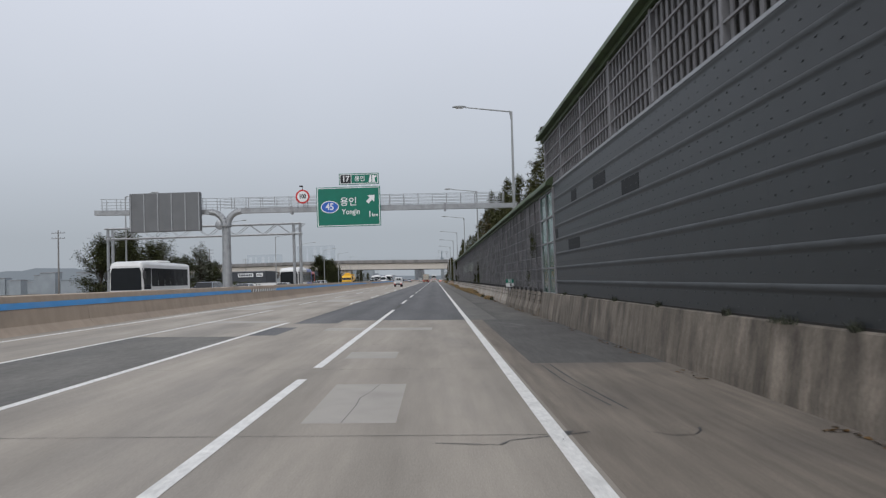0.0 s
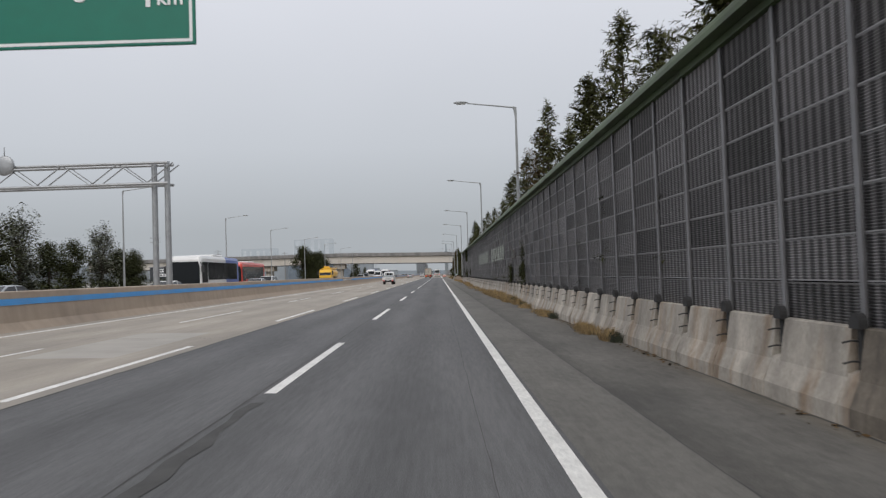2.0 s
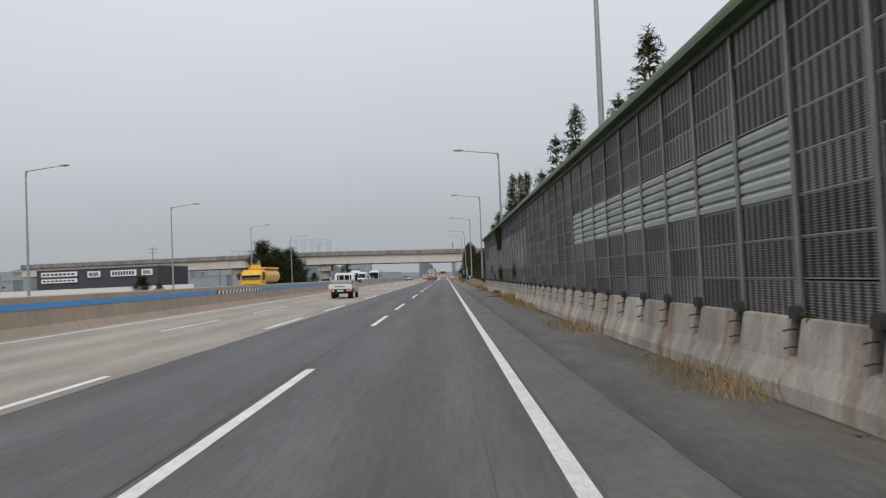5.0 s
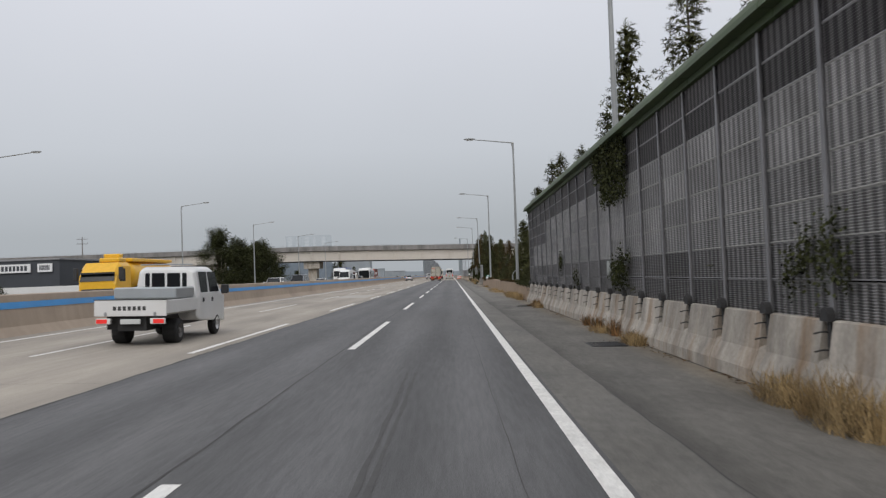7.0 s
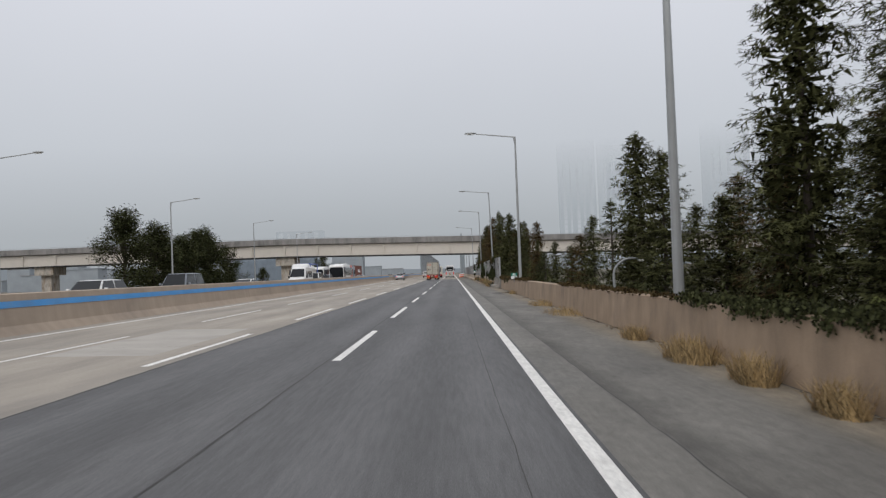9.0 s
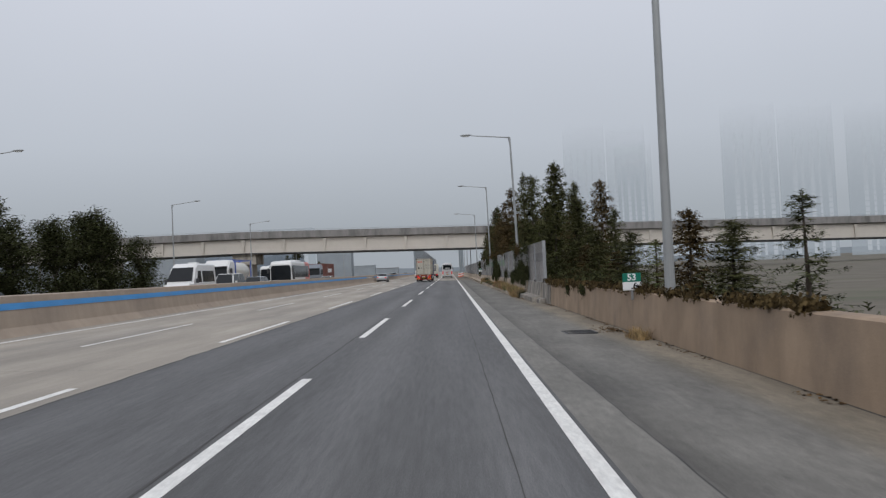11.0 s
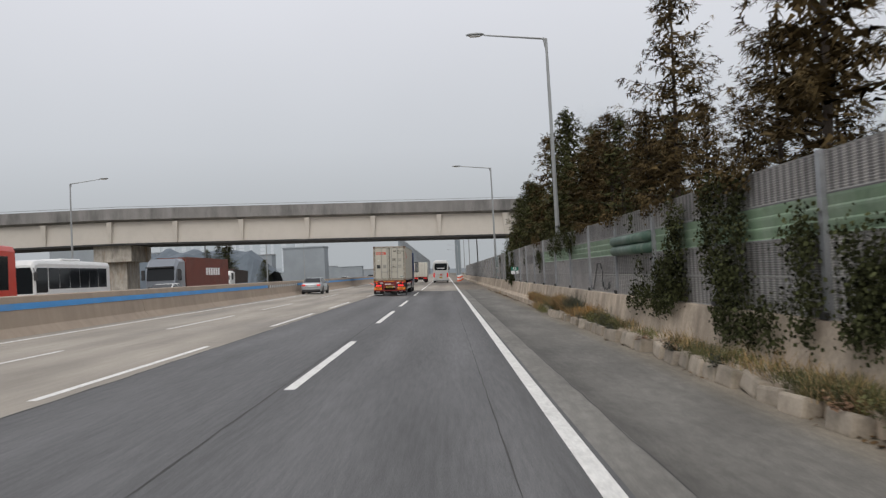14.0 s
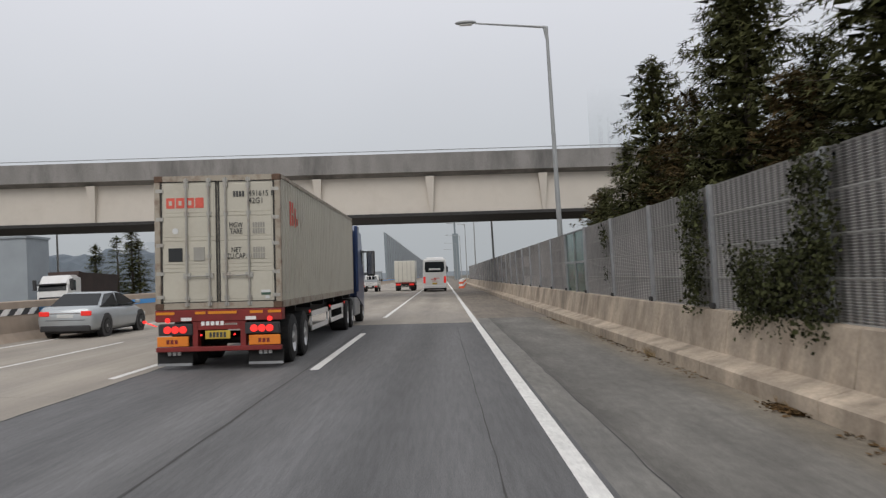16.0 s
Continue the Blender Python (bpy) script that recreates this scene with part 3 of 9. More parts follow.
while y0 > -60:
    bm = bmesh.new()
    extrude_y(bm, BAR_PLAIN, y0 - 4 + 0.008, y0 - 0.008)
    tagged(part("concrete_barrier", bm, CONCRETE_OLD), BARRIER_LABEL, "barrier", "roadside barriers", "structure")
    y0 -= 4
for a, b2 in zip(POSTS[:-1], POSTS[1:]):
    # one cast length between two posts, with the slot that holds the post at its near end
    bm = bmesh.new()
    extrude_y(bm, BAR_SLOT, a - 0.10, a + 0.17)
    bulge = random.uniform(0.0, 0.03)
    extrude_y(bm, [(x - (bulge if z < 0.2 else 0), z) for x, z in BAR_A], a + 0.172, b2 - 0.102)
    tagged(part("concrete_barrier", bm, CONCRETE_OLD if a < 50 else CONCRETE), BARRIER_LABEL, "barrier", "roadside barriers", "structure")
bm = bmesh.new()
extrude_y(bm, [(4.87, -0.14), (4.93, 0.9), (5.0, 0.93), (5.25, 0.93), (5.3, -0.32), (4.87, -0.32)], 194.8, 266.88)
tagged(part("retaining_wall", bm, CONCRETE_BROWN), "brown stained low concrete wall with ivy on top", "wall", kind="structure")
BAR_C = [(4.3, -0.14), (4.31, 0.10), (4.36, 0.13), (4.5, 0.15), (4.72, 0.20), (4.84, 0.86), (4.88, 0.88), (5.14, 0.88), (5.2, -0.32), (4.3, -0.32)]
# a stained slab ends the brown wall; then an older grey length with a broken end
bm = bmesh.new()
extrude_y(bm, [(4.82, -0.14), (4.86, 0.82), (4.90, 0.86), (5.22, 0.86), (5.3, -0.32), (4.82, -0.32)], 266.9, 269.98)
tagged(part("concrete_barrier", bm, CONCRETE_GREY), "grey concrete slab streaked with black stains", "barrier", "roadside barriers", "structure")
bm = bmesh.new()
extrude_y(bm, [(4.50, -0.14), (4.52, 0.05), (4.60, 0.10), (4.81, 0.11), (4.81, -0.3), (4.50, -0.3)], 268.4, 269.98)
tagged(part("kerb", bm, CONCRETE_GREY), "low worn concrete kerb at the foot of the slab", "kerb", kind="structure")
bm = bmesh.new()
extrude_y(bm, BAR_C, 270.0, 276.9)
tagged(part("concrete_barrier", bm, CONCRETE_GREY), "old grey concrete barrier with a broken end", "barrier", "roadside barriers", "structure")
bm = bmesh.new()
extrude_y(bm, BAR_C, 277.5, 280.59)
tagged(part("concrete_barrier", bm, CONCRETE_TAN), "weathered concrete barrier with a stepped kerb at its foot", "barrier", "roadside barriers", "structure")
for i in range(3, 60):
    y0 = 268.6 + 4 * i
    bm = bmesh.new()
    extrude_y(bm, BAR_C, y0 + 0.01, y0 + 3.99)
    tagged(part("concrete_barrier", bm, CONCRETE_TAN), "weathered concrete barrier with a stepped kerb at its foot", "barrier", "roadside barriers", "structure")

# dark smooth wall
WX = 4.95
wall_a = empty("noise_wall", None, "tall dark grey smooth-panelled noise wall with a barred top", "noise wall", kind="structure")


def dark_panel_mesh():
    bm = bmesh.new()
    # a flat sheet that swells into a soft ridge along its upper edge
    prof = [(0.0, 0.0), (0.0, 0.40)] + [(-0.011 * (1 - math.cos(math.pi * i / 5)), 0.40 + 0.022 * i) for i in range(1, 6)] + [(-0.019, 0.525), (-0.012, 0.54), (0.0, 0.55), (0.09, 0.55), (0.09, 0.0)]
    extrude_y(bm, prof, 0.001, 3.999)
    bm.normal_update()
    for f in bm.faces:
        c = f.calc_center_median()
        f.smooth = c.z > 0.4 and c.x < -0.001
        # the crest takes the paler material: the ridge's highlight put into colour
        if c.z > 0.47 and c.x < -0.001:
            f.material_index = 1
    for e in bm.edges:
        e.smooth = len(e.link_faces) == 2 and e.calc_face_angle() < 0.9
    for k in range(8):
        for z in (0.15, 0.36):
            y = 0.25 + 0.5 * k + (0.12 if z > 0.2 else 0)
            box(bm, -0.011, 0.0, y, y + 0.06, z, z + 0.02, 1)
    me = finish(bm, "panel", (DARK_PANEL, SEAM))
    return me
me = dark_panel_mesh()
for i in range(-6, 8):
    for r in range(8):
        ob = new("panel", me)
        ob.parent = wall_a
        ob.location = (WX, 31.3 - 4 * (8 - i) + 0.0, 0.93 + 0.55 * r)
bm = bmesh.new()
box(bm, WX - 0.03, WX + 0.11, -30, 33.6, 5.30, 5.37)
part("rail", bm, GALVANISED, wall_a, "pale steel ledge")
for k in range(15):
    y = 33.2 - 4.1 * k
    bm = bmesh.new()
    bevel_box(bm, WX - 0.05, WX + 0.1, y - 0.07, y + 0.07, 5.37, 7.5, 0.012)
    part("post", bm, WALL_POST, wall_a, "grey steel post")
    for i in range(1, 11):
        bm = bmesh.new()
        box(bm, WX + 0.0, WX + 0.03, y - 0.373 * i - 0.075, y - 0.373 * i + 0.075, 5.37, 7.48)
        part("upright_bar", bm, WALL_BAR, wall_a)
for z in (5.72, 6.24, 6.76, 7.3):
    bm = bmesh.new()
    box(bm, WX - 0.035, WX - 0.002, -28.2, 33.14, z, z + 0.045)
    part("cross_rail", bm, WALL_POST, wall_a)
bm = bmesh.new()
box(bm, WX + 0.10, WX + 0.16, -30, 33.5, 5.37, 7.5)
part("backing", bm, BACKING, wall_a)
bm = bmesh.new()
box(bm, WX - 0.003, WX + 0.08, -30, 31.3, 0.945, 0.985)
part("foot_joint", bm, BACKING, wall_a, "dark open joint on the barrier")


for y, z, w in ((22.75, 4.43, 0.85), (19.2, 3.88, 0.85), (26.9, 4.43, 0.5), (27.2, 2.78, 1.1), (30.9, 3.33, 0.3)):
    bm = bmesh.new()
    box(bm, WX - 0.007, WX - 0.002, y - w, y + w, z - 0.19, z + 0.19)
    part("repair_patch", bm, PANEL_PATCH, wall_a, "dark square patch")


def cap_mesh(y0, y1, z, mat=GREEN_CAP):
    bm = bmesh.new()
    prof = []
    for i in range(11):
        a = math.pi * i / 10
        prof.append((WX - 0.02 - 0.30 * math.cos(a), z + 0.04 + 0.34 * math.sin(a)))
    extrude_y(bm, prof, y0, y1)
    box(bm, WX - 0.10, WX + 0.12, y0, y1, z - 0.09, z + 0.035)
    return finish(bm, "cap", mat, False)


def add_cap(y0, y1, z, parent):
    k = max(1, int((y1 - y0) / 4))
    for i in range(k):
        ob = new("cap", cap_mesh(y0 + (y1 - y0) * i / k + 0.01, y0 + (y1 - y0) * (i + 1) / k - 0.01, z))
        ob.parent = parent


add_cap(-6, 33.9, 7.5, wall_a)

# glazed bay
wall_g = empty("noise_wall", None, "glazed bay of the noise wall with green panes", "noise wall", kind="structure")
bm = bmesh.new()
for y in (31.45, 33.3, 35.15):
    box(bm, WX - 0.06, WX + 0.08, y - 0.06, y + 0.06, 0.93, 5.25)
for r in range(5):
    box(bm, WX - 0.05, WX + 0.06, 31.4, 35.2, 0.93 + 1.055 * r - 0.03, 0.93 + 1.055 * r + 0.03)
part("frame", bm, LOUVRE_POST, wall_g)
for i in range(2):
    for r in range(4):
        bm = bmesh.new()
        box(bm, WX, WX + 0.02, 31.5 + 1.85 * i, 33.25 + 1.85 * i, 0.97 + 1.055 * r, 1.95 + 1.055 * r)
        part("pane", bm, GLASS_GREEN, wall_g).visible_shadow = False
add_cap(31.4, 36.9, 5.27, wall_g)

# louvred wall
wall_b = empty("noise_wall", None, "long grey louvred noise wall with steel posts and a green cap", "noise wall", kind="structure")


def louvre_bm(length, height, slats, tilt=0.03):
    bm = bmesh.new()
    prof = [(0.05, 0.0), (0.0, 0.0), (0.0, 0.016)]
    st = (height - 0.032) / slats
    for i in range(slats):
        z = 0.016 + st * i
        prof += [(0.022, z + st * 0.15), (0.004, z + st * 0.8), (0.004, z + st)]
    prof += [(-0.006, height), (0.05, height)]
    extrude_y(bm, prof, 0.0, length)
    for f in bm.faces:
        z = f.calc_center_median().z
        if len(f.verts) == 4 and (z < 0.017 or z > height - 0.016):
            f.material_index = 1
    return bm


PALE_A = (97.9, 132.5)
ROW = 0.545
me_l = finish(louvre_bm(1.9, ROW - 0.006, 14), "panel", (LOUVRE, PANEL_FRAME))
rest, rest_low, rest_top = bmesh.new(), bmesh.new(), bmesh.new()
bay = 0
slat_bm = bmesh.new()
for i in range(3):
    z = 0.01 + 0.178 * i
    extrude_y(slat_bm, [(0.05, z), (0.0, z + 0.02), (-0.012, z + 0.10), (0.02, z + 0.15), (0.06, z + 0.15)], 0, 1.9)
box(slat_bm, 0.05, 0.07, 0, 1.9, 0.0, 0.54)
me_s = finish(slat_bm, "slat_panel", SLAT_PALE)
for a, b2 in zip(POSTS[:-1], POSTS[1:]):
    for r in range(8):
        z = 0.905 + ROW * r - (random.uniform(0.0, 0.022) if r == 0 else 0.0)
        loc = Vector((WX - 0.01 + random.uniform(-0.006, 0.006), a + 0.04, z))
        sx = (b2 - a - 0.08) / 1.9
        pale = PALE_A[0] < a < PALE_A[1] and r in (3, 4) and not (112 < a < 116)
        if pale or bay < 296:
            ob = new("panel", me_s if pale else me_l)
            ob.parent, ob.location, ob.scale = wall_b, loc, (1, sx, 1)
            bay += 0 if pale else 1
        else:
            tmp = louvre_bm(b2 - a - 0.08, ROW - 0.006, 14)
            # two mid-grey rows at the foot, pale rows above them, dark rows on top
            light = 0 if a > 192 else 4 if a > 186.0 else 6
            merge(rest if a < 148 or r < 2 else rest_low if r < light else rest_top, tmp, Matrix.Translation(loc))
tagged(part("panels", rest, (LOUVRE_REST, PANEL_FRAME), wall_b, "grey louvred panels"), kind="stuff")
tagged(part("panels", rest_low, (LOUVRE_LIGHT, PALE_FRAME), wall_b, "pale grey lower louvred panels"), kind="stuff")
tagged(part("panels", rest_top, (LOUVRE_DARK, PANEL_FRAME), wall_b, "dark grey upper louvred panels"), kind="stuff")
bm = bmesh.new()
for dx in (0.0, 0.10):
    box(bm, WX - 0.05 + dx, WX - 0.035 + dx, -0.05, 0.05, 0.48 if dx == 0 else 0.96, 5.3)
box(bm, WX - 0.034, WX + 0.049, -0.008, 0.008, 0.96, 5.3)
me_post = finish(bm, "post", LOUVRE_POST)
bm = bmesh.new()
dome = [(-0.11, 0.935)] + [(-0.11 * math.cos(math.pi * i / 8), 0.99 + 0.12 * math.sin(math.pi * i / 8)) for i in range(9)] + [(0.11, 0.935)]
extrude_x(bm, dome, WX - 0.16, WX - 0.055)
# dark box in the slot: the post's shaded side built as dark steel
box(bm, WX - 0.10, WX - 0.052, -0.045, 0.045, 0.475, 0.934)
for z in (0.56, 0.79):
    pipe(bm, [(WX - 0.05, 0.02, z), (WX - 0.17, 0.03, z + 0.012), (WX - 0.27, 0.06, z - 0.012)], 0.012, 5)
me_shoe = finish(bm, "post_shoe", DARK_STEEL)
for y in POSTS:
    for me, nm in ((me_post, "post"), (me_shoe, "post_shoe")):
        ob = new(nm, me)
        ob.parent, ob.location = wall_b, (0, y, 0)
add_cap(36.95, 194.9, 5.3, wall_b)
# added sheet, itself unseen, keeps light out so the panel gaps read dark
bm = bmesh.new()
box(bm, WX + 0.085, WX + 0.105, 35.3, 194.8, 0.955, 5.28)
part("backing", bm, BACKING, wall_b)

# lower pale wall
wall_c = empty("noise_wall", None, "lower pale grey louvred noise wall overgrown with ivy", "noise wall", kind="structure")
me_p = finish(louvre_bm(3.9, 0.528, 14), "panel", (LOUVRE_PALE, PALE_FRAME))
me_g = finish(louvre_bm(3.9, 0.528, 3), "panel", (GREEN_SLAT, PANEL_FRAME))
bm = bmesh.new()
box(bm, WX - 0.06, WX + 0.1, -0.06, 0.06, 0.86, 3.02)
me_pp = finish(bm, "post", GALVANISED)
bm = bmesh.new()
bevel_box(bm, WX - 0.11, WX - 0.062, -0.1, 0.1, 0.885, 0.985, 0.015)
me_ps = finish(bm, "post_shoe", DARK_STEEL)
for i in range(52):
    y = 269.4 + 4.0 * i
    for me, nm in ((me_pp, "post"), (me_ps, "post_shoe")):
        ob = new(nm, me)
        ob.parent, ob.location = wall_c, (0, y, 0)
    if 364 < y < 368:
        door = empty("door_1", None, "teal glazed service door in the low noise wall", "door", kind="structure")
        for k in range(2):
            bm = bmesh.new()
            box(bm, WX, WX + 0.02, y + 0.1 + 1.95 * k, y + 1.95 + 1.95 * k, 1.95, 2.95)
            box(bm, WX, WX + 0.02, y + 0.1 + 1.95 * k, y + 1.95 + 1.95 * k, 0.9, 1.88)
            part("pane", bm, GLASS_GREEN, door)
        bm = bmesh.new()
        for k in range(3):
            box(bm, WX - 0.04, WX + 0.05, y + 0.02 + 1.95 * k, y + 0.1 + 1.95 * k, 0.88, 3.0)
        box(bm, WX - 0.04, WX + 0.05, y + 0.1, y + 3.9, 1.88, 1.95)
        box(bm, WX - 0.04, WX + 0.05, y + 0.1, y + 3.9, 2.95, 3.0)
        part("frame", bm, GALVANISED, door)
        continue
    for r in range(4):
        if r == 2 and 296 < y < 333:
            if 312 < y < 317:
                for zz in (2.06, 2.32):
                    bm = bmesh.new()
                    tube(bm, (WX - 0.07, y + 0.06, zz), (WX - 0.07, y + 3.94, zz), 0.13, n=14)
                    part("green_pipe", bm, PIPE_GREEN, wall_c, "round green absorber tube", smooth=True)
            ob = new("panel", me_g)
            ob.parent, ob.location = wall_c, (WX, y + 0.05, 0.88 + 0.532 * r)
            continue
        ob = new("panel", me_p)
        ob.parent, ob.location = wall_c, (WX, y + 0.05, 0.88 + 0.532 * r)

# ---------------------------------------------------------------- footbridge-like viaduct across the road
BR_Y = 402.0
def viaduct():
    v = empty("viaduct", None, "concrete and cream steel viaduct crossing above the motorway", "bridge", kind="structure")
    def top(x):
        return 11.45 - 0.022 * max(x, -45)
    xs = [-160 + 4 * i for i in range(75)]
    def strip(name, prof, mat, label=""):
        bm = bmesh.new()
        prev = None
        for x in xs:
            row = [bm.verts.new((x, BR_Y + y, top(x) + z)) for y, z in prof]
            if prev:
                for i in range(len(row)):
                    j = (i + 1) % len(row)
                    bm.faces.new((prev[i], prev[j], row[j], row[i]))
            else:
                bm.faces.new(row)
            prev = row
        bm.faces.new(prev)
        return part(name, bm, mat, v, label)
    strip("parapet", [(-0.3, 0), (0.0, 0), (0.0, -1.2), (9.6, -1.2), (9.6, 0), (9.9, 0), (9.9, -1.5), (-0.3, -1.5)], CONCRETE_DARK, "dark streaked concrete parapet")
    strip("deck", [(-0.1, -1.504), (9.7, -1.504), (9.2, -1.75), (0.5, -1.75)], CONCRETE_DARK)
    strip("girder", [(0.55, -1.754), (9.1, -1.754), (9.1, -4.7), (0.55, -4.7)], GIRDER, "cream painted steel box girder")
    strip("soffit", [(0.35, -4.704), (9.3, -4.704), (9.3, -4.95), (0.35, -4.95)], DARK_STEEL, "dark lower flange")
    for k in range(-17, 16):
        x = -0.35 + 9.0 * k
        bm = bmesh.new()
        z = top(x)
        w = 0.12
        vv = [bm.verts.new(p) for p in ((x - w, BR_Y + 0.35, z - 4.7), (x + w, BR_Y + 0.35, z - 4.7), (x + w * 3, BR_Y - 0.05, z - 1.8), (x - w * 3, BR_Y - 0.05, z - 1.8), (x - w, BR_Y + 0.56, z - 4.7), (x + w, BR_Y + 0.56, z - 4.7), (x + w * 3, BR_Y + 0.56, z - 1.8), (x - w * 3, BR_Y + 0.56, z - 1.8))]
        for q in ((0, 1, 2, 3), (1, 5, 6, 2), (0, 3, 7, 4), (3, 2, 6, 7), (0, 4, 5, 1)):
            bm.faces.new([vv[i] for i in q])
        part("rib", bm, GIRDER, v)
    bm = bmesh.new()
    pipe(bm, [(x, BR_Y - 0.15, top(x) + 0.25) for x in xs], 0.03, 6)
    part("handrail", bm, GALVANISED, v)
    for x in (-45.5, 22.0, -78, -112):
        bm = bmesh.new()
        box(bm, x - 1.4, x + 1.4, BR_Y + 2.5, BR_Y + 7, -0.32, top(x) - 7.2)
        box(bm, x - 2.6, x + 2.6, BR_Y + 1.2, BR_Y + 8.5, top(x) - 7.2, top(x) - 4.96)
        part("pier", bm, CONCRETE, v)
    return v
viaduct()

# ---------------------------------------------------------------- street lamps
LAMP_GREY = material("lamp_grey", (0.33, 0.34, 0.34), 0.5, 0.4, vary=0.1, scale=2)
LAMP_LENS = material("lamp_lens", (0.7, 0.7, 0.68), 0.3, vary=0.05)


def street_lamp(m, side=-1.0, height=11.55):
    """A tapered mast with a long arm; side -1: the arm reaches to -x."""
    lamp = empty("street_lamp", m, "tall galvanised motorway lamp with one long arm", "street lamp", "street lamps")
    bm = bmesh.new()
    tube(bm, (0, 0, 0.35), (0, 0, 0.7), 0.16, 0.15, 12)
    tube(bm, (0, 0, 0.7), (0, 0, height), 0.12, 0.06, 12)
    part("mast", bm, LAMP_GREY, lamp, smooth=False)
    bm = bmesh.new()
    box(bm, -0.22, 0.22, -0.22, 0.22, -0.5, 0.35)
    part("base", bm, GALVANISED, lamp)
    bm = bmesh.new()
    tube(bm, (0.05 * -side, 0, height - 0.02), (side * 2.9, 0, height + 0.32), 0.05, 0.035, 8)
    tube(bm, (0, 0, height - 0.6), (side * 0.12, 0, height + 0.05), 0.05, 0.05, 8)
    part("arm", bm, LAMP_GREY, lamp)
    tmp = bmesh.new()
    bmesh.ops.create_uvsphere(tmp, u_segments=12, v_segments=8, radius=0.5)
    bm = bmesh.new()
    merge(bm, tmp, Matrix.Translation((side * 3.3, 0, height + 0.37)) @ Matrix.Diagonal((0.9, 0.34, 0.17, 1)))
    head = part("lamp_head", bm, LAMP_GREY, lamp, smooth=True)
    bm = bmesh.new()
    box(bm, side * 3.3 - 0.25, side * 3.3 + 0.25, -0.1, 0.1, height + 0.27, height + 0.30)
    part("lens", bm, LAMP_LENS, head, "pale lens")
    return lamp


street_lamp(pose(5.15, 49.1, 0, 0, 0.4, 0), height=12.1)
first = street_lamp(pose(5.12, 89.6, 0, 0, 0.3, 0))
for y, lean in ((129.1, 0.3), (170.4, 0.1), (206.8, 0.3), (247.3, 0.2)):
    copy_thing(first, pose(5.12, y, 0, 0, lean, 0))
# those behind the low wall
street_lamp(pose(5.35, 288.3, 0, 0, -1.2, 0))
street_lamp(pose(5.5, 331.9, 0, 0, -0.6, 0), height=12.4)
for y, lean in ((371.7, -0.5), (413, -0.5), (454, 0.4), (495, 0.2), (540, 0), (590, 0), (650, 0)):
    copy_thing(first, pose(5.14, y, 0.1 if y < 400 else 0, 0, lean, 0))
left = street_lamp(pose(-34.2, 87.5, 0.4, 0, 0, 0), 1.0)
for y in (46, 128.9, 171.5, 207, 249.6, 288, 330.5, 371.1, 414, 456, 500):
    copy_thing(left, pose(-34.3 - (y - 128) * 0.006, y, 0.4, 0, 0, 0))

# ---------------------------------------------------------------- sign gantry
def sign_board(name, x0, x1, z0, z1, y, mat, parent, border=True):
    bm = bmesh.new()
    bevel_box(bm, x0, x1, y, y + 0.05, z0, z1, 0.015)
    board = part(name, bm, mat, parent)
    for k in range(2):
        bm = bmesh.new()
        xa = x0 + (x1 - x0) * (0.25 + 0.5 * k)
        box(bm, xa - 0.05, xa + 0.05, y + 0.05, y + 0.13, z0 + 0.1, z1 - 0.1)
        part("stiffener", bm, GALVANISED, board)
    if border:
        bm = bmesh.new()
        t, w = 0.05, 0.05
        for a in ((x0 + t, x1 - t, z0 + t, z0 + t + w), (x0 + t, x1 - t, z1 - t - w, z1 - t), (x0 + t, x0 + t + w, z0 + t + w, z1 - t - w), (x1 - t - w, x1 - t, z0 + t + w, z1 - t - w)):
            box(bm, a[0], a[1], y - 0.004, y - 0.001, a[2], a[3])
        part("border", bm, SIGN_WHITE, board, "white border line")
    return board


def words(body, x, z, y, size, mat, parent, bold=0.0, sx=1.0):
    return text_mesh(body, size, pose(x, y, z, 90, 0, 0) @ Matrix.Diagonal((sx, 1, 1, 1)), mat, parent, bold=bold)


gantry = empty("sign_gantry", pose(0, 0, 0), "galvanised steel sign gantry with a railed walkway over the road", "sign gantry")
GY = 56.0
bm = bmesh.new()
tube(bm, (-14.72, GY, 0.2), (-14.72, GY, 5.95), 0.36, 0.29, 16)
tube(bm, (-14.72, GY, 5.9), (-14.72, GY, 6.02), 0.45, 0.45, 16)
part("column", bm, GALVANISED, gantry)
bm = bmesh.new()
box(bm, -15.15, -14.2, GY - 0.5, GY + 0.5, 0.0, 0.34)
part("foundation", bm, CONCRETE, gantry)
for sgn in (1, -1):
    bm = bmesh.new()
    pts = [(-14.72 + sgn * (0.12 + 1.0 * (1 - math.cos(a))), 6.0 + 0.98 * math.sin(a)) for a in [math.pi / 2 * i / 7 for i in range(8)]]
    for (xa, za), (xb, zb) in zip(pts[:-1], pts[1:]):
        tube(bm, (xa, GY, za), (xb, GY, zb), 0.24, 0.23, 10)
    end = 6.2 if sgn > 0 else -24.0
    zend = 6.78 if sgn > 0 else 7.15
    box_pts = [(-13.6 if sgn > 0 else -15.85), end]
    v = []
    for x, zc in ((box_pts[0], 6.98), (end, zend)):
        v.append([bm.verts.new((x, GY + dy, zc + dz)) for dy, dz in ((-0.22, -0.17), (0.22, -0.17), (0.22, 0.17), (-0.22, 0.17))])
    for i in range(4):
        j = (i + 1) % 4
        bm.faces.new((v[0][i], v[0][j], v[1][j], v[1][i]))
    bm.faces.new(v[0])
    bm.faces.new(v[1][::-1])
    part("beam", bm, GALVANISED, gantry, "long steel box beam")
def beam_z(x):
    return 6.98 + (6.78 - 6.98) * (x + 13.6) / 19.8 if x > -14.7 else 6.98 + 0.17 * (-15.85 - x) / 8.15
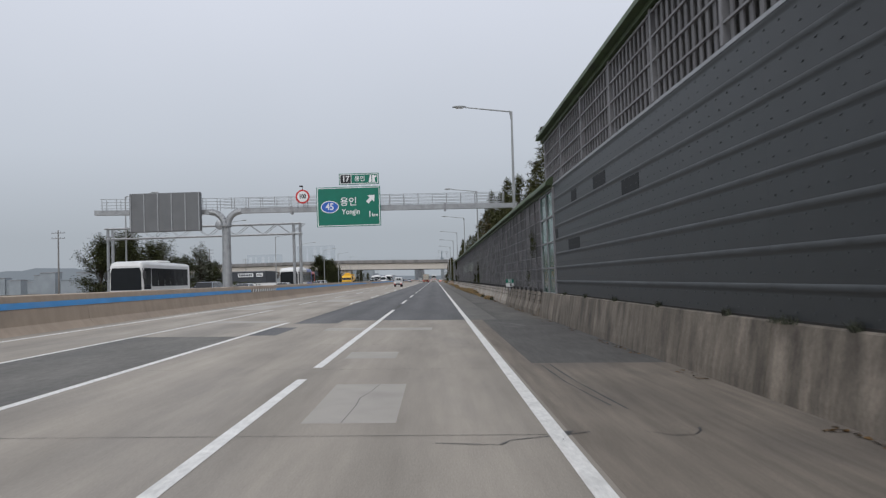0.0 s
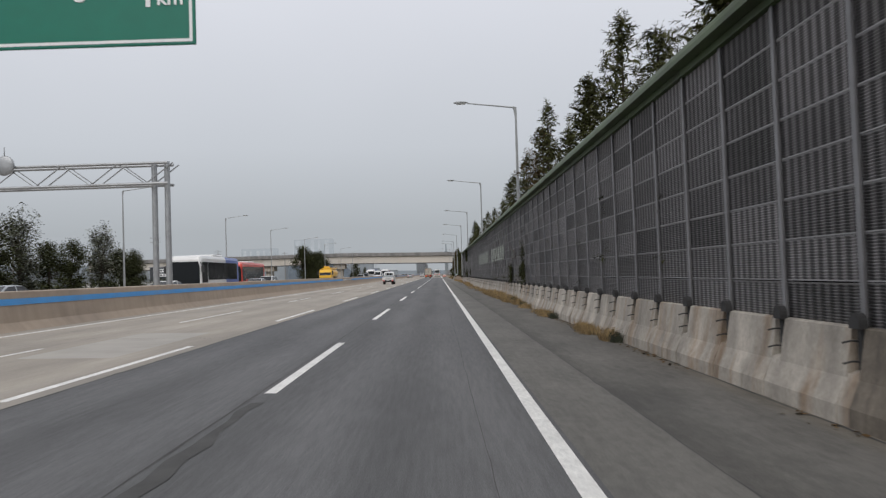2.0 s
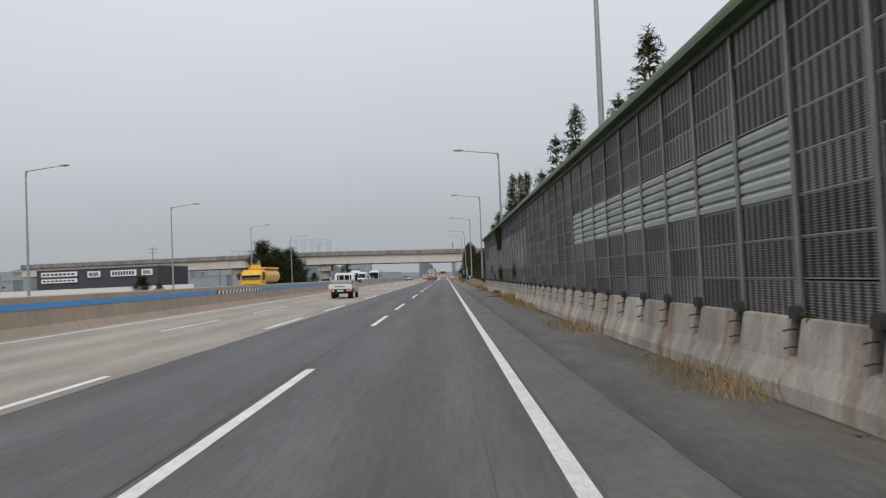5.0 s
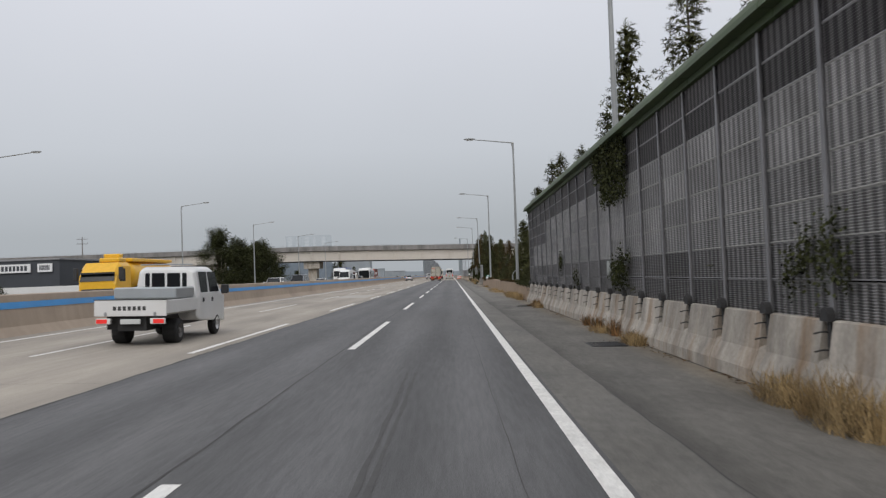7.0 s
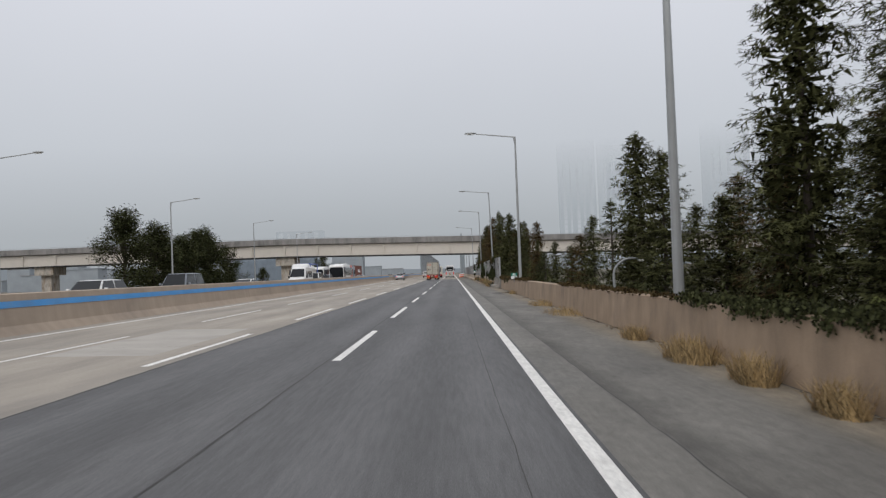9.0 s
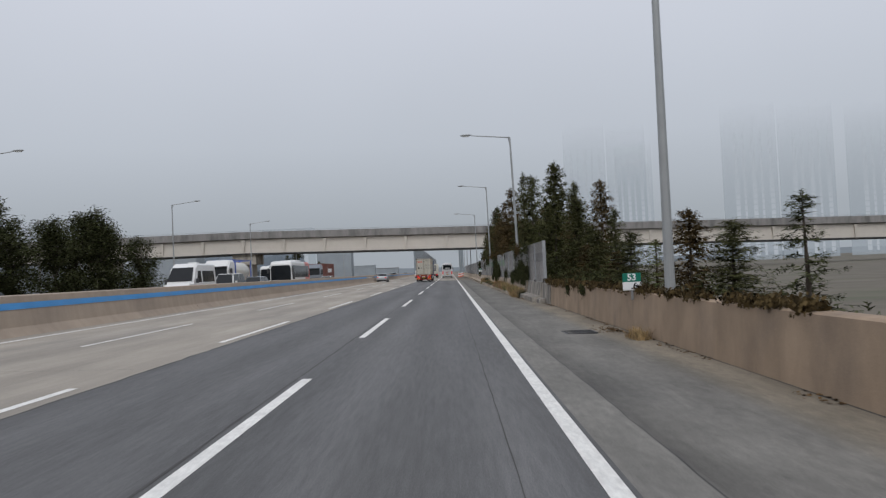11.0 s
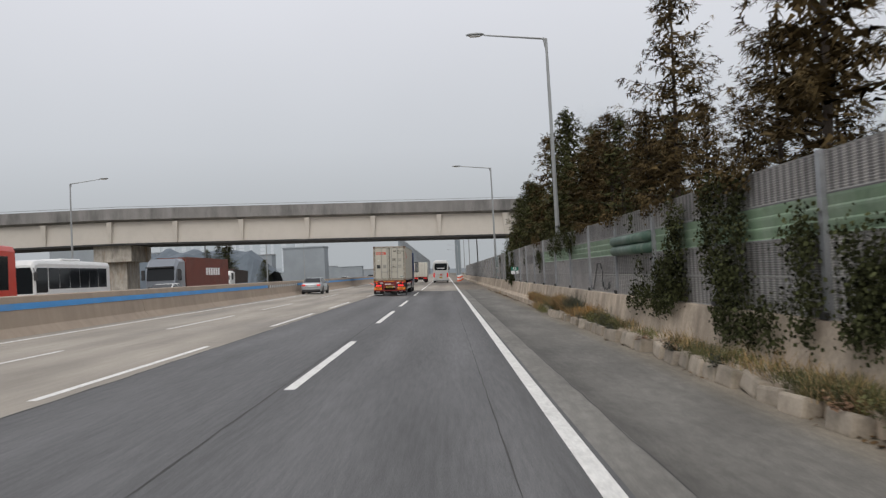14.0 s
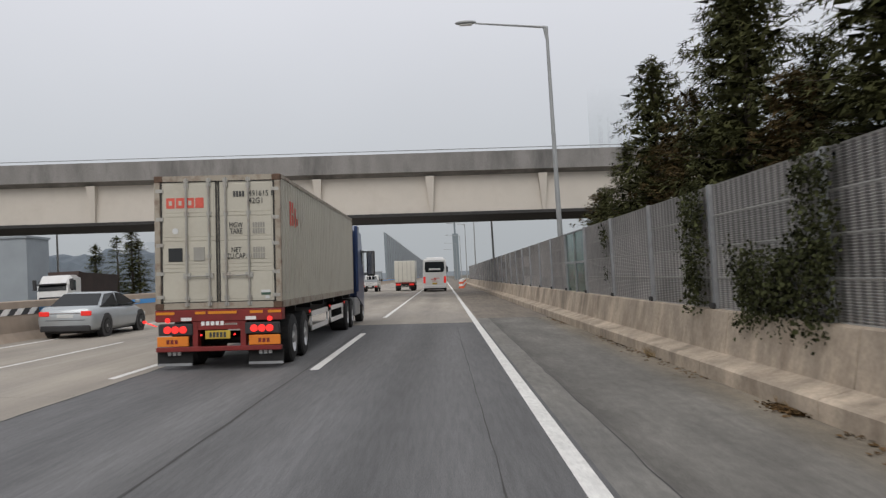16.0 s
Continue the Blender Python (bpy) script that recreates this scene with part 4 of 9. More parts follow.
for x in (-10.0, 0.95):
    bm = bmesh.new()
    box(bm, x - 0.07, x + 0.07, GY - 0.3, GY + 0.3, beam_z(x) - 0.30, beam_z(x) + 0.24)
    part("flange", bm, POST_STEEL, gantry)
for dz in (0.28, 0.5, 0.72, 0.95):
    bm = bmesh.new()
    tube(bm, (-23.5, GY - 0.3, beam_z(-23.5) + dz), (-15, GY - 0.3, beam_z(-15) + dz), 0.016, n=6)
    tube(bm, (-15, GY - 0.3, beam_z(-15) + dz), (5.2, GY - 0.3, beam_z(5.2) + dz), 0.016, n=6)
    tube(bm, (-15, GY + 0.5, beam_z(-15) + dz), (5.2, GY + 0.5, beam_z(5.2) + dz), 0.016, n=6)
    part("rail", bm, GALVANISED, gantry)
x = -23.4
while x < 5.3:
    for dy in (-0.3, 0.5):
        bm = bmesh.new()
        box(bm, x - 0.02, x + 0.02, GY + dy - 0.02, GY + dy + 0.02, beam_z(x) + 0.1, beam_z(x) + 0.97)
        part("rail_post", bm, GALVANISED, gantry)
    x += 1.02

sign = empty("direction_sign", None, "green motorway direction sign with white lettering on the gantry", "road sign")
SY = 55.45
board = sign_board("board", -8.15, -3.63, 5.6, 8.42, SY, SIGN_GREEN, sign)
fx = lambda f: -8.15 + 4.52 * f
fz = lambda f: 8.42 - 2.82 * f
bm = bmesh.new()
for k, (rx, rz, y) in enumerate(((0.64, 0.44, SY - 0.006), (0.58, 0.385, SY - 0.012))):
    bm = bmesh.new()
    vs = [bm.verts.new((fx(0.205) + rx * math.cos(2 * math.pi * i / 32), y, fz(0.5) + rz * math.sin(2 * math.pi * i / 32))) for i in range(32)]
    f = bm.faces.new(vs)
    r = bmesh.ops.extrude_face_region(bm, geom=[f])
    bmesh.ops.translate(bm, verts=[e for e in r["geom"] if isinstance(e, bmesh.types.BMVert)], vec=(0, 0.005, 0))
    part("route_shield", bm, (SIGN_WHITE, SIGN_BLUE)[k], sign, ("white rim", "blue oval route shield")[k])
words("45", fx(0.205), fz(0.5), SY - 0.018, 0.66, SIGN_WHITE, sign, 0.012, 0.9)
words("용인", fx(0.5), fz(0.39), SY - 0.01, 0.66, SIGN_WHITE, sign, 0.008)
words("Yongin", fx(0.535), fz(0.635), SY - 0.01, 0.52, SIGN_WHITE, sign, 0.008, 0.88)
words("1", fx(0.83), fz(0.71), SY - 0.01, 0.56, SIGN_WHITE, sign, 0.012)
words("km", fx(0.91), fz(0.725), SY - 0.01, 0.36, SIGN_WHITE, sign, 0.006)


def flat_shape(pts, y, t=0.005):
    bm = bmesh.new()
    a = [bm.verts.new((x, y, z)) for x, z in pts]
    b = [bm.verts.new((x, y + t, z)) for x, z in pts]
    bm.faces.new(a)
    bm.faces.new(b[::-1])
    for i in range(len(a)):
        j = (i + 1) % len(a)
        bm.faces.new((a[i], b[i], b[j], a[j]))
    return bm


ax, az = fx(0.85), fz(0.32)
rot = lambda p: (ax + 0.72 * (p[0] * 0.707 + p[1] * 0.707), az + 0.72 * (-p[0] * 0.707 + p[1] * 0.707))
part("arrow", flat_shape([rot(p) for p in ((-0.17, -0.5), (0.17, -0.5), (0.17, 0.02), (0.46, 0.02), (0, 0.55), (-0.46, 0.02), (-0.17, 0.02))], SY - 0.009), SIGN_WHITE, sign)
exit_sign = empty("exit_sign", None, "small green exit number sign above the direction sign", "road sign")
sign_board("board", -6.52, -3.7, 8.56, 9.36, SY, SIGN_GREEN, exit_sign)
bm = bmesh.new()
box(bm, -6.42, -5.68, SY - 0.006, SY - 0.002, 8.66, 9.26)
part("number_field", bm, SIGN_BLACK, exit_sign, "black number field")
bm = bmesh.new()
box(bm, -5.68, -5.64, SY - 0.007, SY - 0.002, 8.64, 9.28)
for x in (-5.9, -5.05, -4.2):
    box(bm, x - 0.03, x + 0.03, SY + 0.01, SY + 0.05, 8.40, 8.58)
part("divider", bm, SIGN_WHITE, exit_sign)
words("17", -6.05, 8.96, SY - 0.01, 0.55, SIGN_WHITE, exit_sign, 0.012, 0.95)
words("용인", -5.05, 8.95, SY - 0.01, 0.42, SIGN_WHITE, exit_sign, 0.006)
for pts in (((-4.42, 8.70), (-4.22, 8.70), (-4.22, 9.22), (-4.32, 9.22)), ((-4.16, 8.70), (-3.93, 8.70), (-4.0, 9.0), (-3.86, 9.08), (-3.84, 9.18), (-4.03, 9.16), (-4.05, 9.22), (-4.16, 9.22))):
    part("motorway_symbol", flat_shape(pts, SY - 0.009), SIGN_WHITE, exit_sign)
speed_sign = empty("speed_limit_sign", None, "round speed limit sign with red rim reading 100", "road sign")
for r, y, mat, nm in ((0.5, SY, SIGN_RED, "rim"), (0.38, SY - 0.02, SIGN_WHITE, "face")):
    bm = bmesh.new()
    tube(bm, (-9.13, y, 7.82), (-9.13, y + 0.03, 7.82), r, r, 32)
    part(nm, bm, mat, speed_sign)
words("100", -9.13, 7.82, SY - 0.03, 0.46, SIGN_BLACK, speed_sign, 0.014, 0.72)
bm = bmesh.new()
for dx in (-0.35, 0.35):
    tube(bm, (-9.13 + dx, SY + 0.05, 7.0), (-9.13 + dx, SY + 0.05, 7.5), 0.02, n=6)
tube(bm, (-9.13, SY + 0.02, 8.3), (-9.13, SY + 0.02, 8.55), 0.02, n=6)
box(bm, -9.33, -9.1, SY - 0.06, SY + 0.1, 8.5, 8.6)
part("bracket", bm, DARK_STEEL, speed_sign)
vms = empty("message_board", None, "back of a grey electronic message board on the gantry", "message board")
VMS = material("board_grey", (0.16, 0.165, 0.17), 0.6, 0.3, vary=0.15, scale=1)
bm = bmesh.new()
bevel_box(bm, -21.25, -16.3, GY - 0.9, GY - 0.4, 5.62, 8.35, 0.03)
part("cabinet", bm, VMS, vms)
for i in range(6):
    bm = bmesh.new()
    x = -21.2 + i * 0.96
    box(bm, x, x + 0.07, GY - 0.95, GY - 0.9, 5.65, 8.32)
    part("rib", bm, GALVANISED, vms)

truss = empty("truss_gantry", None, "latticed steel gantry over the opposite carriageway", "sign gantry")
for x in (-15.2, -14.5, -35.4, -34.9):
    bm = bmesh.new()
    tube(bm, (x, 85.6, 0.2), (x, 85.6, 8.35), 0.17, 0.15, 12)
    part("column", bm, GALVANISED, truss)
for y in (85.1, 86.1):
    for z in (7.1, 8.22):
        bm = bmesh.new()
        tube(bm, (-35.6, y, z), (-14.3, y, z), 0.08, n=8)
        part("chord", bm, GALVANISED, truss)
    for i in range(14):
        x = -35 + 1.5 * i
        bm = bmesh.new()
        tube(bm, (x, y, 7.1 if i % 2 else 8.22), (x + 1.5, y, 8.22 if i % 2 else 7.1), 0.035, n=6)
        part("brace", bm, GALVANISED, truss)
bm = bmesh.new()
tmp = bmesh.new()
bmesh.ops.create_uvsphere(tmp, u_segments=16, v_segments=10, radius=0.55)
merge(bm, tmp, Matrix.Translation((-23, 84.9, 8.3)) @ Matrix.Diagonal((1, 0.25, 1, 1)))
tube(bm, (-23, 84.9, 8.8), (-23, 84.9, 9.3), 0.03, n=6)
part("round_sign", bm, GALVANISED, truss, "grey back of a round sign", smooth=True)

# distance posts
def km_post(y, x, z, tail):
    km = empty("distance_post", None, "small green and white distance marker plate on the barrier", "distance marker", "distance markers")
    bm = bmesh.new()
    bevel_box(bm, x - 0.24, x + 0.24, y, y + 0.02, z, z + 0.22, 0.008)
    part("lower_plate", bm, SIGN_WHITE, km, "white lower plate")
    bm = bmesh.new()
    bevel_box(bm, x - 0.24, x + 0.24, y, y + 0.02, z + 0.222, z + 0.45, 0.008)
    part("upper_plate", bm, SIGN_GREEN, km, "green upper plate")
    bm = bmesh.new()
    box(bm, x - 0.03, x + 0.03, y + 0.022, y + 0.06, z - 0.25, z + 0.42)
    part("stake", bm, GALVANISED, km)
    words("53", x, z + 0.335, y - 0.005, 0.24, SIGN_WHITE, km, 0.006)
    words(tail, x + 0.06, z + 0.11, y - 0.005, 0.24, SIGN_BLACK, km, 0.006)


km_post(48.6, 4.7, 1.06, "8")
km_post(249.9, 4.86, 0.97, ".6")
km_post(346.4, 4.66, 1.38, "5")

# ---------------------------------------------------------------- plants
def leaf_cards(bm, centre, size, n, spread, droop=0.0, thin=1.0):
    for _ in range(n):
        g = [max(-1.7, min(1.7, random.gauss(0, 1))) for _ in range(3)]
        p = Vector(centre) + Vector((g[0] * spread[0], g[1] * spread[1], g[2] * spread[2]))
        a = random.uniform(0, 2 * math.pi)
        d = Vector((math.cos(a), math.sin(a), random.uniform(-0.7, 0.5) - droop)).normalized()
        s = d.cross(Vector((random.uniform(-1, 1), random.uniform(-1, 1), 1.0))).normalized()
        l, w = size * random.uniform(0.6, 1.4), size * thin * random.uniform(0.28, 0.5)
        q = [p - d * l * 0.5, p + s * w * 0.5, p + d * l * 0.5, p - s * w * 0.5]
        bm.faces.new([bm.verts.new(c) for c in q])


def frond(verts, faces, p, d, l, w):
    """A flat feather of needles: a thin spine with barbs to both sides."""
    s = d.cross(Vector((random.gauss(0, 0.5), random.gauss(0, 0.5), 1.0)))
    if s.length < 1e-4:
        return
    s.normalize()
    k = len(verts)
    verts += [p - s * w * 0.4, p + s * w * 0.4, p + d * l]
    faces.append((k, k + 1, k + 2))
    for j in range(4):
        q = p + d * l * (0.12 + 0.2 * j)
        side = s if j % 2 else -s
        tip = q + (d * 0.75 + side * random.uniform(0.6, 1.0) + Vector((0, 0, random.uniform(-0.35, 0.05)))) * l * (0.62 - 0.1 * j)
        k = len(verts)
        verts += [q - d * w * 0.6, q + d * w * 0.6, tip]
        faces.append((k, k + 1, k + 2))


def conifer(seed, height, width, leaf, branches=150, gap=-0.3, low=0.05, bare=0.0, spread=0.72, label="dark green conical conifer with drooping feathery branches"):
    """A conical conifer: a trunk, whorls of sagging branches with upturned tips, and feathery sprays along each branch."""
    random.seed(seed)
    t = empty("conifer_tree", pose(0, 0, -400), label, "tree", "roadside conifers")
    bm = bmesh.new()
    tube(bm, (0, 0, 0), (0.05, 0.03, height * 0.5), 0.11, 0.065, 8)
    tube(bm, (0.05, 0.03, height * 0.5), (0, 0.02, height * 0.97), 0.065, 0.012, 7)
    verts, faces = [], []
    for i in range(branches):
        f = min(0.985, max(0.0, (i + random.uniform(-0.6, 0.6)) / branches) ** 0.92)
        a = i * 2.39996 + random.uniform(-0.5, 0.5)
        clump = noise.noise(Vector((math.cos(a) * 1.6, math.sin(a) * 1.6, f * height * 0.75 + seed * 3.1)))
        if clump < gap and f < 0.93:
            continue
        lobe = 1 + 0.38 * noise.noise(Vector((math.cos(a) * 1.3, math.sin(a) * 1.3, f * height * 0.55 + seed * 7.7)))
        r = width * min(1.0, 0.72 + 1.5 * f) * (1 - f) ** spread * lobe * random.choice((0.7, 0.85, 0.95, 1.0, 1.05, 1.2)) + 0.10
        z = height * (low + (0.965 - low) * f)
        if math.cos(a) < 0 and z < 5.6:
            r = min(r, 1.08 / max(0.2, -math.cos(a)))
        rise, sag = random.uniform(0.15, 0.5) + 0.5 * f * f, random.uniform(0.3, 0.75)
        out, tang = Vector((math.cos(a), math.sin(a), 0)), Vector((-math.sin(a), math.cos(a), 0))
        bend = random.uniform(-0.25, 0.25)

        def along(s):
            return out * (r * s) + tang * (bend * r * s * s) + Vector((0, 0, z + r * (rise * s - sag * s * s + 0.42 * sag * s ** 5)))
        if i % 3 == 0:
            pts = [along(s) for s in (0.0, 0.35, 0.7, 0.97)]
            for p, q, w in zip(pts[:-1], pts[1:], (0.022, 0.014, 0.008)):
                tube(bm, p, q, w, w * 0.7, 3, False)
        if bare and f < bare and random.random() < 0.75:
            continue
        for _ in range(int(7 + 10.5 * r)):
            s = 0.22 + 0.8 * random.random() ** 0.75
            p = along(s) + Vector((random.gauss(0, 0.05), random.gauss(0, 0.05), random.gauss(-0.03, 0.06)))
            d = out * random.uniform(0.25, 1.0) + tang * random.gauss(0, 0.65) + Vector((0, 0, random.gauss(-0.28, 0.42)))
            frond(verts, faces, p, d.normalized(), random.uniform(0.17, 0.35) * (1.1 - 0.35 * f), random.uniform(0.028, 0.046))
        for _ in range(int(15 * r)):
            p = along(random.uniform(0.08, 0.62)) + Vector((random.gauss(0, 0.1), random.gauss(0, 0.1), random.gauss(-0.05, 0.1)))
            d = Vector((random.gauss(0, 1), random.gauss(0, 1), random.gauss(-0.3, 0.7))).normalized()
            e = d.orthogonal().normalized()
            k = len(verts)
            verts += [p - e * 0.05, p + e * 0.05, p + d * 0.26]
            faces.append((k, k + 1, k + 2))
    for _ in range(9):
        frond(verts, faces, Vector((random.gauss(0, 0.04), random.gauss(0, 0.04), height * random.uniform(0.92, 0.97))), Vector((random.gauss(0, 0.25), random.gauss(0, 0.25), 1.0)).normalized(), 0.34, 0.035)
    part("trunk", bm, BARK, t)
    me = bpy.data.meshes.new("crown")
    me.from_pydata(verts, [], faces)
    me.materials.append(leaf)
    crown = new("crown", me)
    crown.parent = t
    return t


def broadleaf(seed, height, width, leaf, density=1.0):
    random.seed(seed)
    t = empty("broadleaf_tree", pose(0, 0, -400), "dark leafy roadside tree with an uneven crown", "tree", "roadside trees")
    bm = bmesh.new()
    tube(bm, (0, 0, 0), (0.1, 0, height * 0.4), 0.2, 0.14, 8)
    crown = bmesh.new()
    for i in range(46):
        a = random.uniform(0, 2 * math.pi)
        f = random.uniform(0.15, 1.0)
        r = width * random.uniform(0.2, 1.0) * math.sqrt(max(0.05, 1 - (abs(f - 0.5) * 1.9) ** 2))
        tip = Vector((math.cos(a) * r, math.sin(a) * r, height * f))
        root = Vector((0.1, 0, height * min(0.42, f * 0.6)))
        mid = root.lerp(tip, 0.5) + Vector((0, 0, height * 0.05))
        tube(bm, root, mid, 0.06, 0.035, 5, False)
        tube(bm, mid, tip, 0.035, 0.012, 5, False)
        for j in range(4):
            c = mid.lerp(tip, 0.3 + 0.25 * j) + Vector((random.gauss(0, 0.25), random.gauss(0, 0.25), random.gauss(0, 0.2)))
            leaf_cards(crown, c, 0.30, int(66 * density), (width * 0.14, width * 0.14, height * 0.045))
    part("trunk", bm, BARK, t)
    part("crown", crown, leaf, t)
    return t


C_KINDS = [conifer(11, 9.0, 1.5, LEAF_CONIFER, 165, -0.34), conifer(12, 9.0, 1.4, LEAF_CONIFER, 140, -0.14), conifer(13, 9.0, 1.7, LEAF_CONIFER, 175, -0.42, spread=0.6), conifer(14, 9.0, 1.7, LEAF_RUST, 165, -0.3, spread=0.58, label="rusty green conifer with browning feathery branches"),
           conifer(15, 9.0, 1.25, LEAF_BROAD, 120, -0.02), conifer(16, 9.0, 2.0, LEAF_RUST, 165, -0.12, 0.08, 0.4, 0.5, "thin rusty conifer with a partly bare trunk"), conifer(17, 9.0, 1.3, LEAF_FRESH, 110, -0.05, label="slender light green conifer with drooping tips")]
# along the wall (y), height of the top, kind, place across
TREES_TALL_WALL = ((32.6, 4.4, 2, 6.9), (36.6, 4.9, 2, 6.7), (43.4, 10.4, 2, 6.6), (48.7, 9.1, 1, 6.5), (53.3, 8.6, 2, 6.9), (59.7, 9.6, 0, 6.6), (64.2, 8.6, 2, 6.6), (69.2, 10.6, 0, 6.5), (75.3, 10.1, 2, 6.6), (79.6, 8.6, 0, 6.7), (86.5, 11.5, 1, 6.5),
                   (89.0, 10.4, 3, 6.5), (93.8, 8.4, 4, 6.6), (99.0, 10.3, 1, 6.5), (106.3, 9.8, 1, 6.5), (109.5, 9.6, 4, 6.5), (115.4, 8.6, 1, 6.5), (121.4, 7.8, 4, 6.7), (128.6, 8.9, 1, 6.5), (133.5, 8.0, 4, 6.6),
                   (142.5, 9.6, 1, 6.5), (147.5, 9.0, 4, 6.5), (155.5, 8.2, 4, 6.5), (161.2, 8.9, 0, 6.5), (167.6, 9.7, 1, 6.6), (174.6, 10.5, 0, 6.5), (179.2, 8.4, 4, 6.5), (185.6, 7.9, 4, 6.6), (192.2, 8.6, 1, 6.5), (196.8, 8.8, 4, 6.5))
TREES_LOW_WALL = ((199.2, 5.0, 6, 6.4), (200.6, 4.4, 2, 6.6), (203.8, 8.0, 2, 6.7), (201.2, 7.6, 0, 7.2), (198.9, 6.8, 2, 7.2), (205.8, 4.6, 3, 7.2), (208.4, 3.4, 2, 6.7), (210.0, 3.3, 0, 6.6), (213.6, 5.4, 2, 6.7), (216.4, 6.4, 2, 6.6), (218.6, 3.4, 0, 6.8), (221.4, 4.5, 4, 6.6), (224.9, 4.1, 0, 6.5),
                  (229.0, 3.4, 3, 6.6), (233.5, 3.0, 2, 6.8), (238.0, 3.4, 0, 6.5), (243.5, 2.9, 4, 6.5), (248.4, 2.7, 2, 6.9), (251.4, 3.2, 3, 6.8), (254.2, 2.4, 6, 6.6), (257.2, 2.9, 2, 6.5), (259.3, 2.2, 3, 6.6), (261.6, 1.9, 6, 6.6), (264.1, 3.2, 0, 6.7), (267.0, 2.7, 3, 6.8), (268.6, 3.8, 2, 7.2), (270.2, 5.3, 2, 6.9))
TREES_BEHIND = ((272.5, 4.8, 0, 9.2), (287.0, 7.0, 3, 9.4), (291.5, 8.0, 0, 9.2), (295.0, 6.8, 3, 8.8), (299.5, 7.6, 2, 9.0), (303.5, 7.4, 3, 9.2), (307.0, 7.0, 3, 8.8), (312.5, 6.6, 3, 8.8), (318.0, 6.2, 3, 9.0), (322.0, 7.2, 3, 9.2),
                (326.5, 7.8, 2, 9.2), (330.4, 7.8, 2, 9.0), (334.4, 7.8, 2, 8.8), (340.5, 5.6, 3, 9.0), (345.0, 5.6, 0, 9.2), (349.5, 5.4, 2, 9.0), (353.5, 5.6, 3, 9.0), (358.0, 6.2, 2, 9.0), (362.0, 6.0, 3, 8.8), (205.0, 4.8, 3, 8.8), (209.5, 4.6, 0, 8.6), (213.0, 4.4, 3, 8.8))
TREES_PALE_WALL = ((273.4, 4.6, 3, 7.2), (277.0, 8.2, 2, 6.5), (280.0, 7.3, 3, 10.0), (281.5, 5.8, 2, 6.8), (285.2, 4.9, 6, 6.5), (283.6, 7.6, 0, 9.0), (288.6, 8.9, 2, 6.5), (292.6, 5.6, 3, 6.6), (296.5, 10.0, 1, 6.5), (300.9, 6.5, 3, 6.5),
                   (304.6, 5.6, 6, 6.5), (308.6, 9.9, 5, 6.5), (310.8, 6.4, 3, 6.8), (317.0, 9.3, 5, 6.5), (320.0, 6.6, 3, 6.6), (323.3, 7.2, 1, 6.5), (326.2, 7.8, 3, 6.8), (328.2, 7.4, 3, 6.7), (330.5, 8.2, 2, 6.9), (333.6, 7.4, 3, 7.0), (338.0, 10.5, 2, 6.9),
                   (336.0, 7.2, 0, 6.6), (340.8, 5.2, 3, 6.8), (343.6, 5.4, 0, 6.8), (346.0, 10.5, 5, 7.4), (348.0, 4.8, 2, 6.6), (351.3, 7.9, 2, 6.9), (353.7, 5.2, 3, 6.7), (356.6, 8.8, 2, 6.8), (359.6, 6.2, 3, 6.8), (363.0, 8.1, 2, 6.7), (366.2, 6.0, 0, 6.6),
                   (369.7, 4.9, 2, 6.6), (373.0, 5.0, 3, 7.0), (342.2, 4.4, 3, 7.6), (345.0, 4.6, 2, 6.8), (349.6, 5.2, 3, 7.4), (352.6, 4.6, 2, 7.2), (354.9, 6.2, 2, 7.6), (357.8, 5.2, 0, 6.8), (358.9, 9.0, 2, 7.5), (361.2, 5.2, 3, 6.8), (364.8, 5.6, 2, 7.0))
random.seed(3)
for y, top, k, x in TREES_TALL_WALL + TREES_LOW_WALL + TREES_BEHIND + TREES_PALE_WALL:
    h = top + 0.35
    across = min(1.08, 0.42 + 0.62 * h / 9.0) if h > 4 else 0.7
    across *= 1.18 if y > 322 or 58 < y < 112 else 1.0
    copy_thing(C_KINDS[k], pose(x, y, -0.35, random.uniform(-1.5, 1.5), random.uniform(-0.5, 1.5), random.uniform(-16, 16)) @ Matrix.Diagonal((across, across * random.choice((-1, 1)), h / 9.0, 1)))
B_KINDS = [broadleaf(21, 9.0, 3.4, LEAF_BROAD), broadleaf(22, 9.0, 2.8, LEAF_BROAD), broadleaf(23, 9.0, 2.4, LEAF_PALE, 0.5)]
for y, h, k, x in ((99, 8.4, 0, -42), (104, 7.8, 1, -41), (110, 9.6, 0, -43), (116, 8.6, 1, -41.5), (122, 9.8, 2, -42), (128, 6.6, 0, -42), (135, 7.2, 1, -43), (141, 9.4, 2, -42), (147, 6.4, 0, -42), (153, 6.6, 1, -43), (160, 6.5, 2, -45),
                   (292, 11.6, 0, -43), (299, 10.2, 0, -42), (306, 9.0, 1, -43), (313, 9.2, 0, -42), (319, 10.2, 1, -43), (323.5, 10.9, 0, -42), (330, 9.8, 0, -44), (336, 8.4, 1, -42), (372, 4.6, 0, -44), (210, 3.6, 0, -40), (216, 2.6, 1, -40)):
    copy_thing(B_KINDS[k], pose(x, y, -0.35, 0, 0, random.uniform(0, 360)) @ Matrix.Diagonal((h / 9.0, h / 9.0, h / 9.0, 1)))
